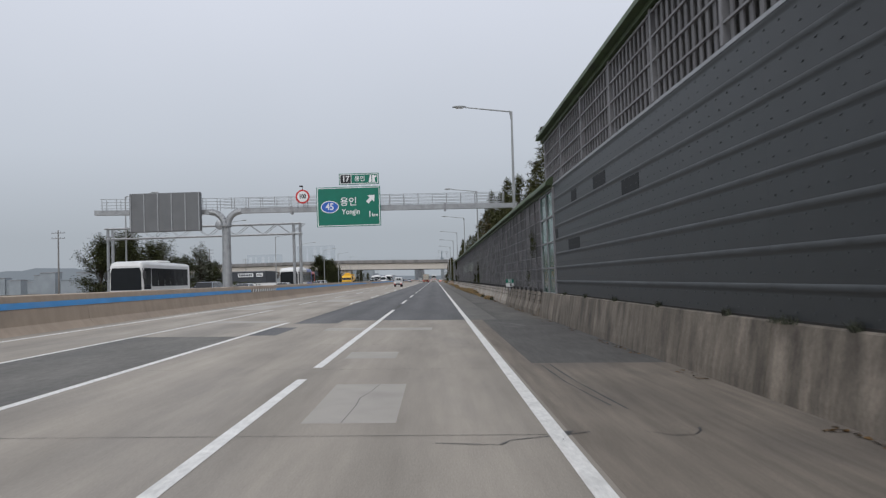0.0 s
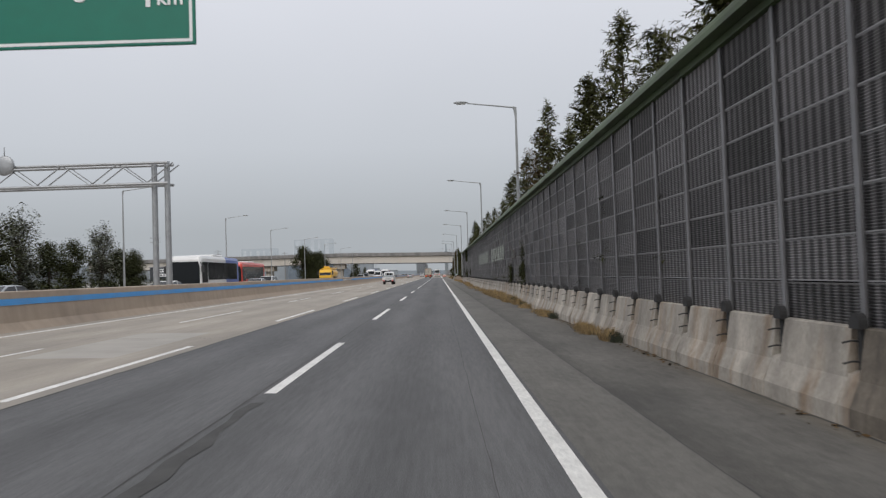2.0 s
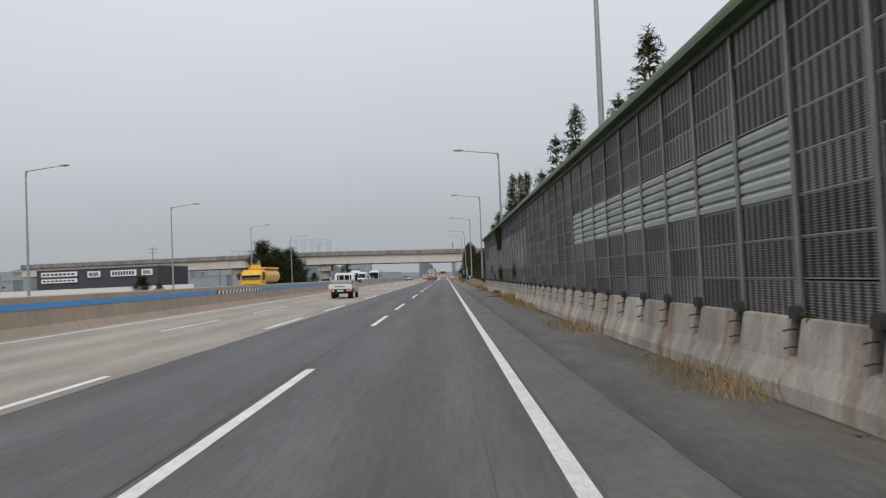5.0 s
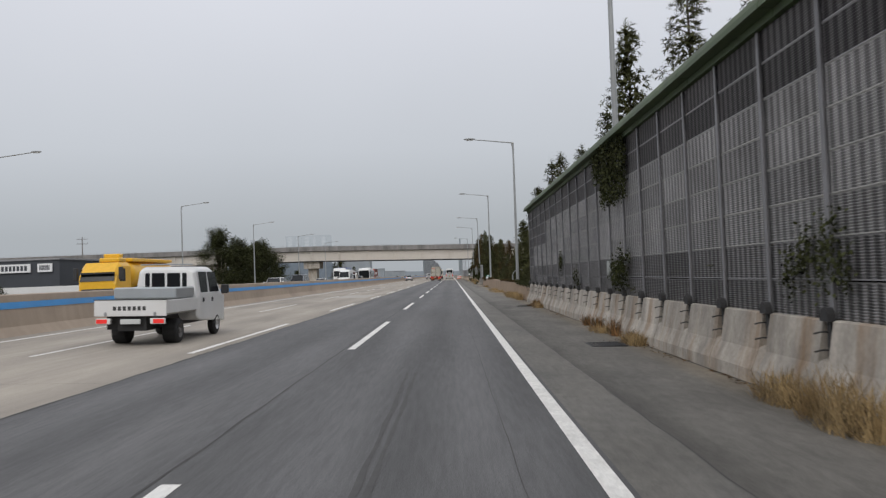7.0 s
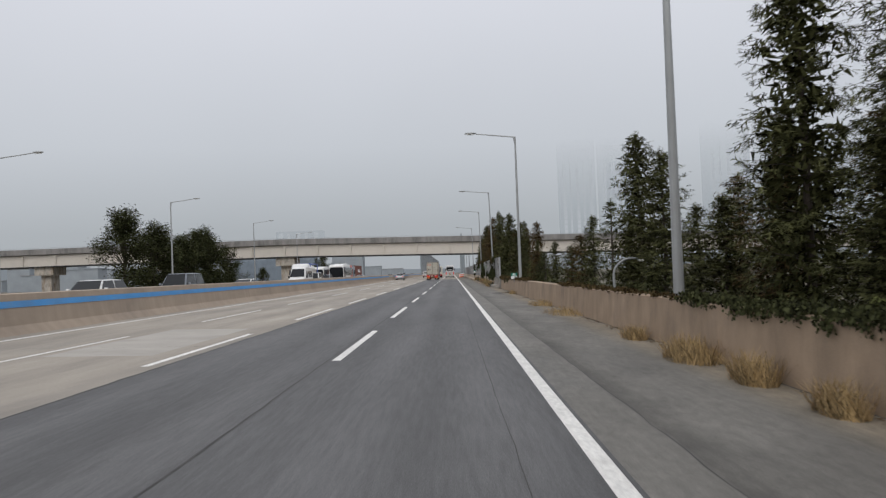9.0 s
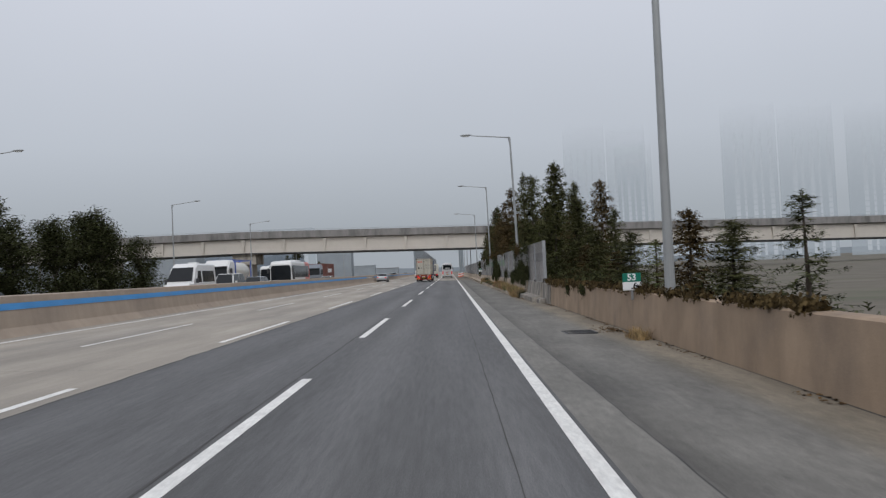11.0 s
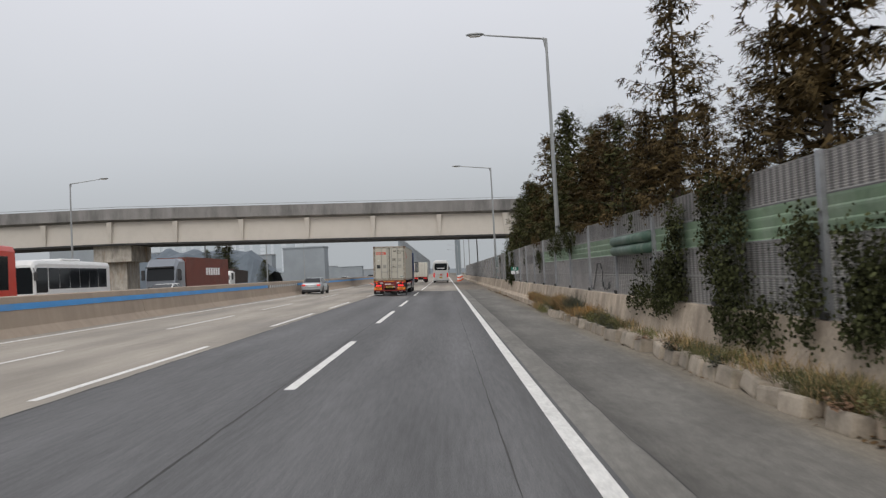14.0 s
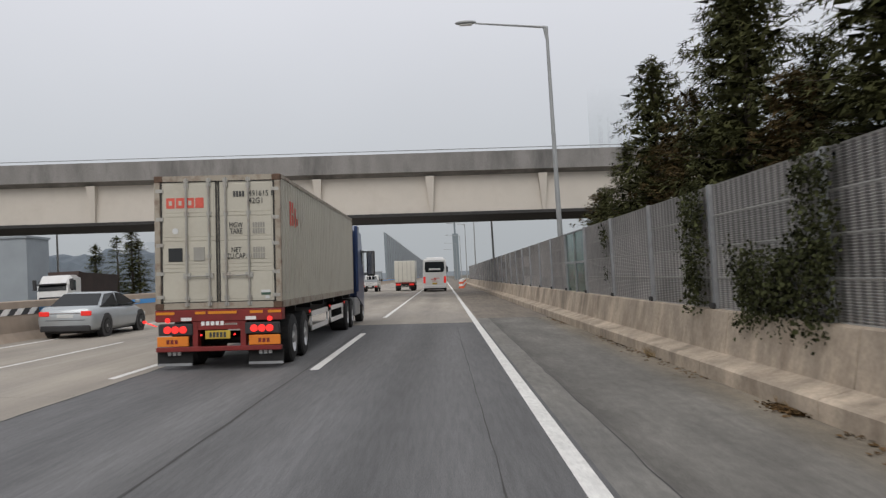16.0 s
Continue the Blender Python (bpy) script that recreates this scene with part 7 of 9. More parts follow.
        part("stop_lamp", bm, TAIL_LIT, lampbox, "lit red lamp")
        bm = bmesh.new()
        box(bm, s * 0.62 - 0.1, s * 0.62 + 0.1, -0.03, 0.0, 0.955, 1.02)
        part("reversing_lamp", bm, CLEAR, lampbox)
        bm = bmesh.new()
        bevel_box(bm, s * 0.88 - 0.3, s * 0.88 + 0.3, -0.045, 0.0, 0.47, 0.66, 0.01)
        op = part("reflector_board", bm, ORANGE, trailer, "orange reflector board")
        bars(op, s * 0.88 - 0.12, s * 0.88 + 0.12, 0.52, 0.60, -0.046, RED_PAINT, 3)
        bars(trailer, s * 0.88 - 0.14, s * 0.88 + 0.14, 0.29, 0.36, 0.082, SIGN_WHITE, 3, "flap_mark")
        bm = bmesh.new()
        box(bm, s * 0.88 - 0.34, s * 0.88 + 0.34, 0.085, 0.10, 0.10, 0.40)
        part("mud_flap", bm, TYRE, trailer, "black rubber mud flap")
        bm = bmesh.new()
        box(bm, s * 0.88 - 0.33, s * 0.88 + 0.33, 0.07, 0.083, 0.09, 0.14)
        part("flap_strip", bm, GALVANISED, trailer)
    bm = bmesh.new()
    tube(bm, (-1.2, 0.0, 0.86), (-1.42, -0.02, 0.95), 0.012, n=6)
    tube(bm, (-1.42, -0.05, 0.955), (-1.42, 0.0, 0.955), 0.03, n=10)
    part("side_marker", bm, TAIL_LIT, trailer)
    for x0, x1 in ((-1.2, -0.85), (-0.45, -0.25), (-0.2, 0.35), (0.6, 0.85), (0.95, 1.2)):
        bm = bmesh.new()
        box(bm, x0, x1, -0.028, -0.018, 1.08, 1.13)
        part("reflector", bm, AMBER, rear, "amber reflector strip")
    bars(rear, -0.34, 0.12, 0.86, 0.94, -0.004, SIGN_WHITE, 5)
    bars(rear, 0.12, 0.36, 0.86, 0.90, -0.004, PATCH_GREY, 6)
    bm = bmesh.new()
    bevel_box(bm, -0.26, 0.22, -0.03, 0.0, 0.60, 0.76, 0.008)
    plate = part("number_plate", bm, YELLOW_PLATE, trailer, "yellow number plate with dark bars")
    bars(plate, -0.18, 0.16, 0.63, 0.73, -0.031, LETTER_BLACK, 5)
    for xx in (-0.34, 0.30):
        bm = bmesh.new()
        tube(bm, (xx, -0.03, 0.68), (xx, 0.0, 0.68), 0.02, n=8)
        part("marker_lamp", bm, TAIL_LIT, trailer)
    for y in (1.25, 2.58):
        for s in (-1, 1):
            wheel(trailer, s * 1.22, y, 0.5, 0.58, RIM)
        bm = bmesh.new()
        tube(bm, (-0.7, y, 0.5), (0.7, y, 0.5), 0.09, n=10)
        part("axle", bm, CHASSIS, trailer)
    for s in (-1, 1):
        for y0, y1 in ((3.5, 6.2), (6.7, 9.4)):
            bm = bmesh.new()
            for z in (0.48, 0.82):
                box(bm, s * 1.17 - 0.02, s * 1.17 + 0.02, y0, y1, z, z + 0.12)
            for y in (y0, y1 - 0.1):
                box(bm, s * 1.17 - 0.02, s * 1.17 + 0.02, y, y + 0.1, 0.48, 0.94)
            part("side_guard", bm, WHITE_PAINT, trailer, "white side guard rail")
        for y in (3.2, 6.45, 9.6):
            bm = bmesh.new()
            tube(bm, (s * 1.19, y, 0.95), (s * 1.22, y, 0.95), 0.035, n=8)
            part("side_lamp", bm, TAIL_SOFT, trailer)
    # tractor
    bm = bmesh.new()
    box(bm, -0.45, 0.45, 9.6, 16.6, 0.6, 0.95)
    tractor = part("tractor_frame", bm, CHASSIS, t)
    for y in (10.6, 11.9):
        for s in (-1, 1):
            wheel(tractor, s * 1.2, y, 0.5, 0.58, RIM)
    for s in (-1, 1):
        wheel(tractor, s * 1.22, 15.3, 0.5, 0.32, RIM)
        bm = bmesh.new()
        bevel_box(bm, min(s * 0.7, s * 1.2), max(s * 0.7, s * 1.2), 12.7, 14.4, 0.35, 1.0, 0.06, 2)
        part("fuel_tank", bm, GALVANISED, tractor, "bright metal fuel tank")
    bm = bmesh.new()
    sec = lambda w, z0, z1: [(-w, z0), (w, z0), (w + 0.02, (z0 + z1) / 2), (w - 0.05, z1 - 0.12), (w - 0.18, z1), (-w + 0.18, z1), (-w + 0.05, z1 - 0.12), (-w - 0.02, (z0 + z1) / 2)]
    loft(bm, [(13.3, sec(1.2, 1.05, 3.5)), (13.9, sec(1.24, 0.9, 3.62)), (15.2, sec(1.24, 0.6, 3.5)), (15.9, sec(1.2, 0.45, 3.1)), (16.3, sec(1.12, 0.45, 2.2))])
    cab = part("cab", bm, BLUE_CAB, t, "blue tractor cab")
    for s in (-1, 1):
        bm = bmesh.new()
        box(bm, s * 1.235 - 0.02, s * 1.235 + 0.02, 14.7, 15.7, 1.95, 2.75)
        part("side_window", bm, GLASS_DARK, cab)
        bm = bmesh.new()
        bevel_box(bm, s * 1.27 - 0.06, s * 1.27 + 0.06, 12.75, 13.3, 1.2, 3.55, 0.03)
        part("side_deflector", bm, BLUE_CAB, cab)
        bm = bmesh.new()
        bevel_box(bm, min(s * 1.34, s * 1.66), max(s * 1.34, s * 1.66), 15.75, 16.0, 1.75, 2.75, 0.06, 2)
        box(bm, min(s * 1.2, s * 1.4), max(s * 1.2, s * 1.4), 15.82, 15.9, 2.68, 2.74)
        box(bm, min(s * 1.2, s * 1.4), max(s * 1.2, s * 1.4), 15.82, 15.9, 1.8, 1.86)
        mir = part("mirror", bm, TRIM, cab)
        bm = bmesh.new()
        box(bm, min(s * 1.38, s * 1.62), max(s * 1.38, s * 1.62), 15.742, 15.749, 1.82, 2.68)
        part("mirror_glass", bm, CHROME, mir, "mirror glass")
        bm = bmesh.new()
        tube(bm, (s * 0.95, 12.6, 1.0), (s * 0.95, 12.6, 3.7), 0.09, n=10)
        part("air_intake", bm, TRIM, cab)
    bm = bmesh.new()
    box(bm, -1.05, 1.05, 15.7, 15.72, 3.2, 3.25)
    part("visor", bm, TRIM, cab)
    bm = bmesh.new()
    bevel_box(bm, -1.0, 1.0, 13.0, 13.28, 3.4, 3.72, 0.03)
    part("roof_deflector", bm, BLUE_CAB, cab)
    return t


def coach(m, paint, accent, label, split=0.62, lit=False, length=11.0):
    """A touring coach, 2.5 m wide and 3.35 m high, its front at +y."""
    c = empty("coach", m, label, "coach", "coaches")
    w, L = 1.24, length
    sec = lambda w, z0, z1, r: [(-w, z0), (w, z0), (w + 0.01, 1.2), (w - 0.02, z1 - r * 1.6), (w - r * 0.7, z1 - r * 0.35), (w - r * 1.9, z1), (-w + r * 1.9, z1), (-w + r * 0.7, z1 - r * 0.35), (-w + 0.02, z1 - r * 1.6), (-w - 0.01, 1.2)]
    cut = L * (1 - split)
    bm = bmesh.new()
    loft(bm, [(0.0, sec(w - 0.06, 0.42, 3.12, 0.16)), (0.12, sec(w, 0.36, 3.28, 0.16)), (cut, sec(w, 0.34, 3.32, 0.16))])
    part("rear_body", bm, accent, c)
    bm = bmesh.new()
    loft(bm, [(cut + 0.002, sec(w, 0.34, 3.32, 0.16)), (L - 0.6, sec(w, 0.34, 3.34, 0.16)), (L - 0.15, sec(w - 0.01, 0.34, 3.26, 0.2)), (L, sec(w - 0.07, 0.36, 3.0, 0.22))])
    body = part("body", bm, paint, c)
    for s in (-1, 1):
        n = 6
        for i in range(n):
            bm = bmesh.new()
            ya = 0.7 + (L - 2.4) * i / n
            bevel_box(bm, s * w - 0.014, s * w + 0.014, ya, ya + (L - 2.4) / n - 0.05, 1.45, 2.82, 0.01)
            part("side_window", bm, GLASS_DARK, body)
        bm = bmesh.new()
        v = [bm.verts.new((s * (w + 0.012), y, z)) for y, z in ((L - 1.62, 1.25), (L - 0.2, 1.25), (L - 0.2, 2.5), (L - 0.35, 2.82), (L - 1.62, 2.82))]
        bm.faces.new(v)
        r = bmesh.ops.extrude_face_region(bm, geom=bm.faces[:])
        bmesh.ops.translate(bm, verts=[e for e in r["geom"] if isinstance(e, bmesh.types.BMVert)], vec=(-s * 0.05, 0, 0))
        part("door_window", bm, GLASS_DARK, body)
        for y in (2.6, L - 2.6):
            wheel(c, s * w, y, 0.48, 0.3, RIM_DARK)
        bm = bmesh.new()
        bevel_box(bm, min(s * 1.3, s * 1.5), max(s * 1.3, s * 1.5), L + 0.05, L + 0.25, 2.0, 2.55, 0.04)
        tube(bm, (s * 1.1, L - 0.1, 2.85), (s * 1.4, L + 0.15, 2.5), 0.025, n=6)
        part("mirror", bm, TRIM, body)
        bm = bmesh.new()
        bevel_box(bm, min(s * 0.96, s * 1.2), max(s * 0.96, s * 1.2), -0.02, 0.05, 0.85, 1.5, 0.02)
        part("tail_lamp", bm, TAIL_SOFT if lit else TAIL, body)
        bm = bmesh.new()
        bevel_box(bm, min(s * 0.75, s * 1.1), max(s * 0.75, s * 1.1), L - 0.03, L + 0.03, 0.75, 0.95, 0.02)
        part("headlamp", bm, CLEAR, body)
    bm = bmesh.new()
    v = [bm.verts.new(p) for p in ((-1.12, L - 0.02, 1.2), (1.12, L - 0.02, 1.2), (1.12, L - 0.02, 2.45), (1.0, L - 0.02, 2.84), (-1.0, L - 0.02, 2.84), (-1.12, L - 0.02, 2.45))]
    bm.faces.new(v)
    r = bmesh.ops.extrude_face_region(bm, geom=bm.faces[:])
    bmesh.ops.translate(bm, verts=[e for e in r["geom"] if isinstance(e, bmesh.types.BMVert)], vec=(0, 0.03, 0.01))
    part("windscreen", bm, GLASS_DARK, body)
    bm = bmesh.new()
    v = [bm.verts.new((x, -0.012, z)) for x, z in ((-0.92, 1.92), (0.92, 1.92), (1.04, 2.25), (0.98, 2.95), (-0.98, 2.95), (-1.04, 2.25))]
    bm.faces.new(v)
    r = bmesh.ops.extrude_face_region(bm, geom=bm.faces[:])
    bmesh.ops.translate(bm, verts=[e for e in r["geom"] if isinstance(e, bmesh.types.BMVert)], vec=(0, 0.14, 0))
    rw = part("rear_window", bm, GLASS_DARK, body)
    bm = bmesh.new()
    box(bm, -0.6, 0.6, -0.017, -0.013, 2.13, 2.3)
    part("curtain", bm, WHITE_PAINT, rw, "pale strip behind the glass")
    for i, (x0, x1, z0, z1) in enumerate(((-0.42, -0.05, 1.2, 1.26), (-0.1, 0.02, 1.12, 1.38), (0.06, 0.16, 1.12, 1.38), (0.16, 0.5, 1.3, 1.36), (-0.25, 0.25, 1.02, 1.06))):
        bm = bmesh.new()
        box(bm, x0, x1, -0.008, 0.02, z0, z1)
        part("mark", bm, LETTER_RED, body, "red painted mark")
    bm = bmesh.new()
    bevel_box(bm, -0.26, 0.26, -0.02, 0.03, 0.72, 0.9, 0.01)
    part("number_plate", bm, YELLOW_PLATE, body)
    bm = bmesh.new()
    bevel_box(bm, -1.18, 1.18, -0.06, 0.2, 0.36, 0.62, 0.03)
    part("rear_bumper", bm, accent, body)
    bm = bmesh.new()
    bevel_box(bm, -0.95, 0.95, L * 0.38, L * 0.62, 3.30, 3.48, 0.06)
    part("roof_unit", bm, WHITE_PAINT, body)
    bm = bmesh.new()
    box(bm, -1.0, 1.0, 0.3, L - 0.5, 0.22, 0.4)
    part("underframe", bm, CHASSIS, c)
    return c


def box_truck(m, w=1.15, L=6.2, h=3.3, label="white box van lorry with ribbed rear doors", scale=1.0):
    t = empty("box_truck", m @ Matrix.Diagonal((scale, scale, scale, 1)), label, "box truck", "box trucks")
    bm = bmesh.new()
    bevel_box(bm, -w, w, 0, L, 0.95, h, 0.03)
    body = part("cargo_box", bm, CREAM, t)
    for s in (-1, 1):
        bm = bmesh.new()
        bevel_box(bm, min(0.01 * s, s * (w - 0.05)), max(0.01 * s, s * (w - 0.05)), -0.03, 0.02, 1.05, h - 0.1, 0.01)
        door = part("door", bm, CREAM, body)
        for k in range(2):
            bm = bmesh.new()
            x = s * (0.25 + 0.45 * k)
            tube(bm, (x, -0.05, 1.05), (x, -0.05, h - 0.1), 0.025, n=6)
            part("lock_rod", bm, ROD, door)
        bm = bmesh.new()
        bevel_box(bm, s * 0.75 - 0.25, s * 0.75 + 0.25, -0.04, 0.03, 0.62, 0.8, 0.01)
        part("tail_lamp", bm, TAIL_SOFT, t)
        wheel(t, s * (w - 0.05), 1.3, 0.42, 0.5, RIM_DARK)
        wheel(t, s * (w - 0.08), L + 0.6, 0.42, 0.28, RIM_DARK)
        bm = bmesh.new()
        box(bm, s * 0.7 - 0.25, s * 0.7 + 0.25, 0.35, 0.37, 0.2, 0.6)
        part("mud_flap", bm, TYRE, t)
    bm = bmesh.new()
    box(bm, -w + 0.1, w - 0.1, -0.02, 0.05, 0.82, 0.94)
    part("rear_beam", bm, RED_PAINT, t, "red and white rear beam")
    bm = bmesh.new()
    box(bm, -1.0, 1.0, 0.02, 0.1, 0.42, 0.52)
    part("bumper", bm, CHASSIS, t)
    bm = bmesh.new()
    box(bm, -0.4, 0.4, 0.1, L + 1.2, 0.55, 0.94)
    part("frame", bm, CHASSIS, t)
    bm = bmesh.new()
    sec = lambda w, z0, z1: [(-w, z0), (w, z0), (w, z1 - 0.3), (w - 0.2, z1), (-w + 0.2, z1), (-w, z1 - 0.3)]
    loft(bm, [(L + 0.08, sec(w - 0.05, 0.6, 2.5)), (L + 1.3, sec(w - 0.05, 0.5, 2.45)), (L + 1.75, sec(w - 0.1, 0.5, 1.6))])
    cab = part("cab", bm, WHITE_PAINT, t)
    for s in (-1, 1):
        bm = bmesh.new()
        box(bm, s * (w - 0.05) - 0.012, s * (w - 0.05) + 0.012, L + 0.4, L + 1.2, 1.45, 2.1)
        part("side_window", bm, GLASS_DARK, cab)
    bm = bmesh.new()
    v = [bm.verts.new(p) for p in ((-w + 0.2, L + 1.72, 1.65), (w - 0.2, L + 1.72, 1.65), (w - 0.25, L + 1.36, 2.35), (-w + 0.25, L + 1.36, 2.35))]
    bm.faces.new(v)
    r = bmesh.ops.extrude_face_region(bm, geom=bm.faces[:])
    bmesh.ops.translate(bm, verts=[e for e in r["geom"] if isinstance(e, bmesh.types.BMVert)], vec=(0, 0.05, 0.02))
    part("windscreen", bm, GLASS_DARK, cab)
    return t


def car(m, paint, label, kind="sedan", lit=False, name="car"):
    """A passenger car, front at +y, rear bumper at y = 0."""
    c = empty(name, m, label, "car", "cars")
    L = 4.75 if kind == "sedan" else 4.6
    hood = {"sedan": 0.98, "suv": 1.1, "van": 1.2}[kind]
    roof = {"sedan": 1.46, "suv": 1.68, "van": 2.0}[kind]
    W = 0.91
    def ring(w, z0, z1):
        r = min(0.12, (z1 - z0) * 0.3)
        return [(-w + 0.06, z0), (w - 0.06, z0), (w, z0 + 0.12), (w + 0.02, (z0 + z1) * 0.5), (w - 0.03, z1 - r), (w - 0.14, z1), (-w + 0.14, z1), (-w + 0.03, z1 - r), (-w - 0.02, (z0 + z1) * 0.5), (-w, z0 + 0.12)]
    trunk = hood + 0.04 if kind == "sedan" else hood
    bm = bmesh.new()
    loft(bm, [(0.0, ring(W - 0.12, 0.36, trunk - 0.12)), (0.07, ring(W - 0.05, 0.28, trunk - 0.03)), (0.35, ring(W - 0.01, 0.24, trunk)), (0.9, ring(W, 0.22, trunk)), (L * 0.5, ring(W, 0.22, hood)), (L * 0.74, ring(W, 0.22, hood - 0.02)), (L - 0.5, ring(W - 0.04, 0.24, hood - 0.2)), (L - 0.1, ring(W - 0.14, 0.28, hood - 0.36)), (L, ring(W - 0.25, 0.34, hood - 0.48))])
    body = part("body", bm, paint, c, smooth=True)
    # cabin
    back, rt0, rt1, fr = {"sedan": (0.52, 1.3, 2.55, 3.75), "suv": (0.1, 0.5, 2.9, 3.7), "van": (0.06, 0.2, 3.3, 4.1)}[kind]
    b, t = W - 0.07, W - 0.24
    def rig(y, w0, z0, w1, z1):
        return (y, [(-w0, z0), (w0, z0), (w1, z1), (-w1, z1)])
    bm = bmesh.new()
    lo, hi = hood - 0.03, roof
    vs = {}
    for nm, p in (("bl", (-b, back, lo)), ("br", (b, back, lo)), ("fl", (-b, fr, lo - 0.02)), ("fr", (b, fr, lo - 0.02)), ("tbl", (-t, rt0, hi - 0.04)), ("tbr", (t, rt0, hi - 0.04)), ("tfl", (-t, rt1, hi - 0.02)), ("tfr", (t, rt1, hi - 0.02)), ("tml", (-t, (rt0 + rt1) / 2, hi)), ("tmr", (t, (rt0 + rt1) / 2, hi))):
        vs[nm] = bm.verts.new(p)
    for q in (("bl", "br", "tbr", "tbl"), ("fl", "tfl", "tfr", "fr"), ("tbl", "tbr", "tmr", "tml"), ("tml", "tmr", "tfr", "tfl"), ("br", "fr", "tfr", "tmr", "tbr"), ("bl", "tbl", "tml", "tfl", "fl"), ("bl", "fl", "fr", "br")):
        bm.faces.new([vs[k] for k in q])
    bmesh.ops.bevel(bm, geom=bm.edges[:], offset=0.07, segments=3, affect="EDGES")
    cabin = part("cabin", bm, paint, c, smooth=True)
    def pane(pts, off, nm):
        q = bmesh.new()
        a = [q.verts.new(Vector(p) + Vector(off)) for p in pts]
        d = [q.verts.new(Vector(p) - Vector(off) * 2) for p in pts]
        q.faces.new(a)
        q.faces.new(d[::-1])
        for i in range(len(a)):
            j = (i + 1) % len(a)
            q.faces.new((a[i], d[i], d[j], a[j]))
        part(nm, q, GLASS_DARK, cabin)
    def mixp(a, bq, f):
        return tuple(u + (v - u) * f for u, v in zip(a, bq))
    def inset(p4, k=0.12):
        cx = [sum(p[i] for p in p4) / 4 for i in range(3)]
        return [tuple(cx[i] + (p[i] - cx[i]) * (1 - k) for i in range(3)) for p in p4]
    pane(inset([(-b, back, lo), (b, back, lo), (t, rt0, hi - 0.04), (-t, rt0, hi - 0.04)], 0.09), (0, -0.012, 0.008), "rear_window")
    pane(inset([(-b, fr, lo), (-t, rt1, hi - 0.02), (t, rt1, hi - 0.02), (b, fr, lo)], 0.12), (0, 0.012, 0.008), "windscreen")
    for s in (-1, 1):
        ym = (rt0 + rt1) / 2 + 0.1
        nx = s * 0.014
        pane(inset([(s * b, back + 0.15, lo + 0.03), (s * b, ym - 0.03, lo + 0.03), (s * t, ym - 0.03, hi - 0.04), (s * t, rt0 + 0.05, hi - 0.06)], 0.05), (nx, 0, 0.004), "side_window")
        pane(inset([(s * b, ym + 0.03, lo + 0.03), (s * b, fr - 0.15, lo + 0.03), (s * t, rt1, hi - 0.06), (s * t, ym + 0.03, hi - 0.04)], 0.05), (nx, 0, 0.004), "side_window")
        for y in (0.95, L - 0.95):
            wheel(c, s * (W + 0.035), y, 0.35, 0.24, RIM)
            bm = bmesh.new()
            tube(bm, (s * (W - 0.16), y, 0.36), (s * (W + 0.024), y, 0.36), 0.41, n=20)
            part("wheel_arch", bm, TRIM, body)
        bm = bmesh.new()
        bevel_box(bm, min(s * 0.5, s * 0.82), max(s * 0.5, s * 0.82), -0.025, 0.16, trunk - 0.30, trunk - 0.15, 0.02)
        part("tail_lamp", bm, TAIL_SOFT if lit else TAIL, body)
        bm = bmesh.new()
        bevel_box(bm, min(s * 0.5, s * 0.74), max(s * 0.5, s * 0.74), L - 0.28, L - 0.02, hood - 0.46, hood - 0.34, 0.02)
        part("headlamp", bm, CLEAR, body)
        bm = bmesh.new()
        bevel_box(bm, min(s * 0.9, s * 1.06), max(s * 0.9, s * 1.06), fr - 0.45, fr - 0.3, hood + 0.02, hood + 0.16, 0.03)
        part("mirror", bm, paint, body)
    bm = bmesh.new()
    bevel_box(bm, -0.26, 0.26, -0.015, 0.05, trunk - 0.36, trunk - 0.25, 0.008)
    part("number_plate", bm, WHITE_PLATE, body)
    bm = bmesh.new()
    bevel_box(bm, -0.48, 0.48, -0.02, 0.05, trunk - 0.225, trunk - 0.195, 0.008)
    part("trim_strip", bm, CHROME, body, "chrome strip between the tail lamps")
    bm = bmesh.new()
    box(bm, -0.62, 0.62, -0.008, 0.03, trunk - 0.44, trunk - 0.425)
    part("boot_seam", bm, TRIM, body, "dark gap under the boot lid")
    bm = bmesh.new()
    bevel_box(bm, -W + 0.12, W - 0.12, -0.03, 0.2, 0.23, 0.42, 0.03)
    part("bumper_lip", bm, TRIM, body)
    bm = bmesh.new()
    box(bm, -0.75, 0.75, 0.2, L - 0.3, 0.16, 0.3)
    part("underbody", bm, CHASSIS, body)
    return c


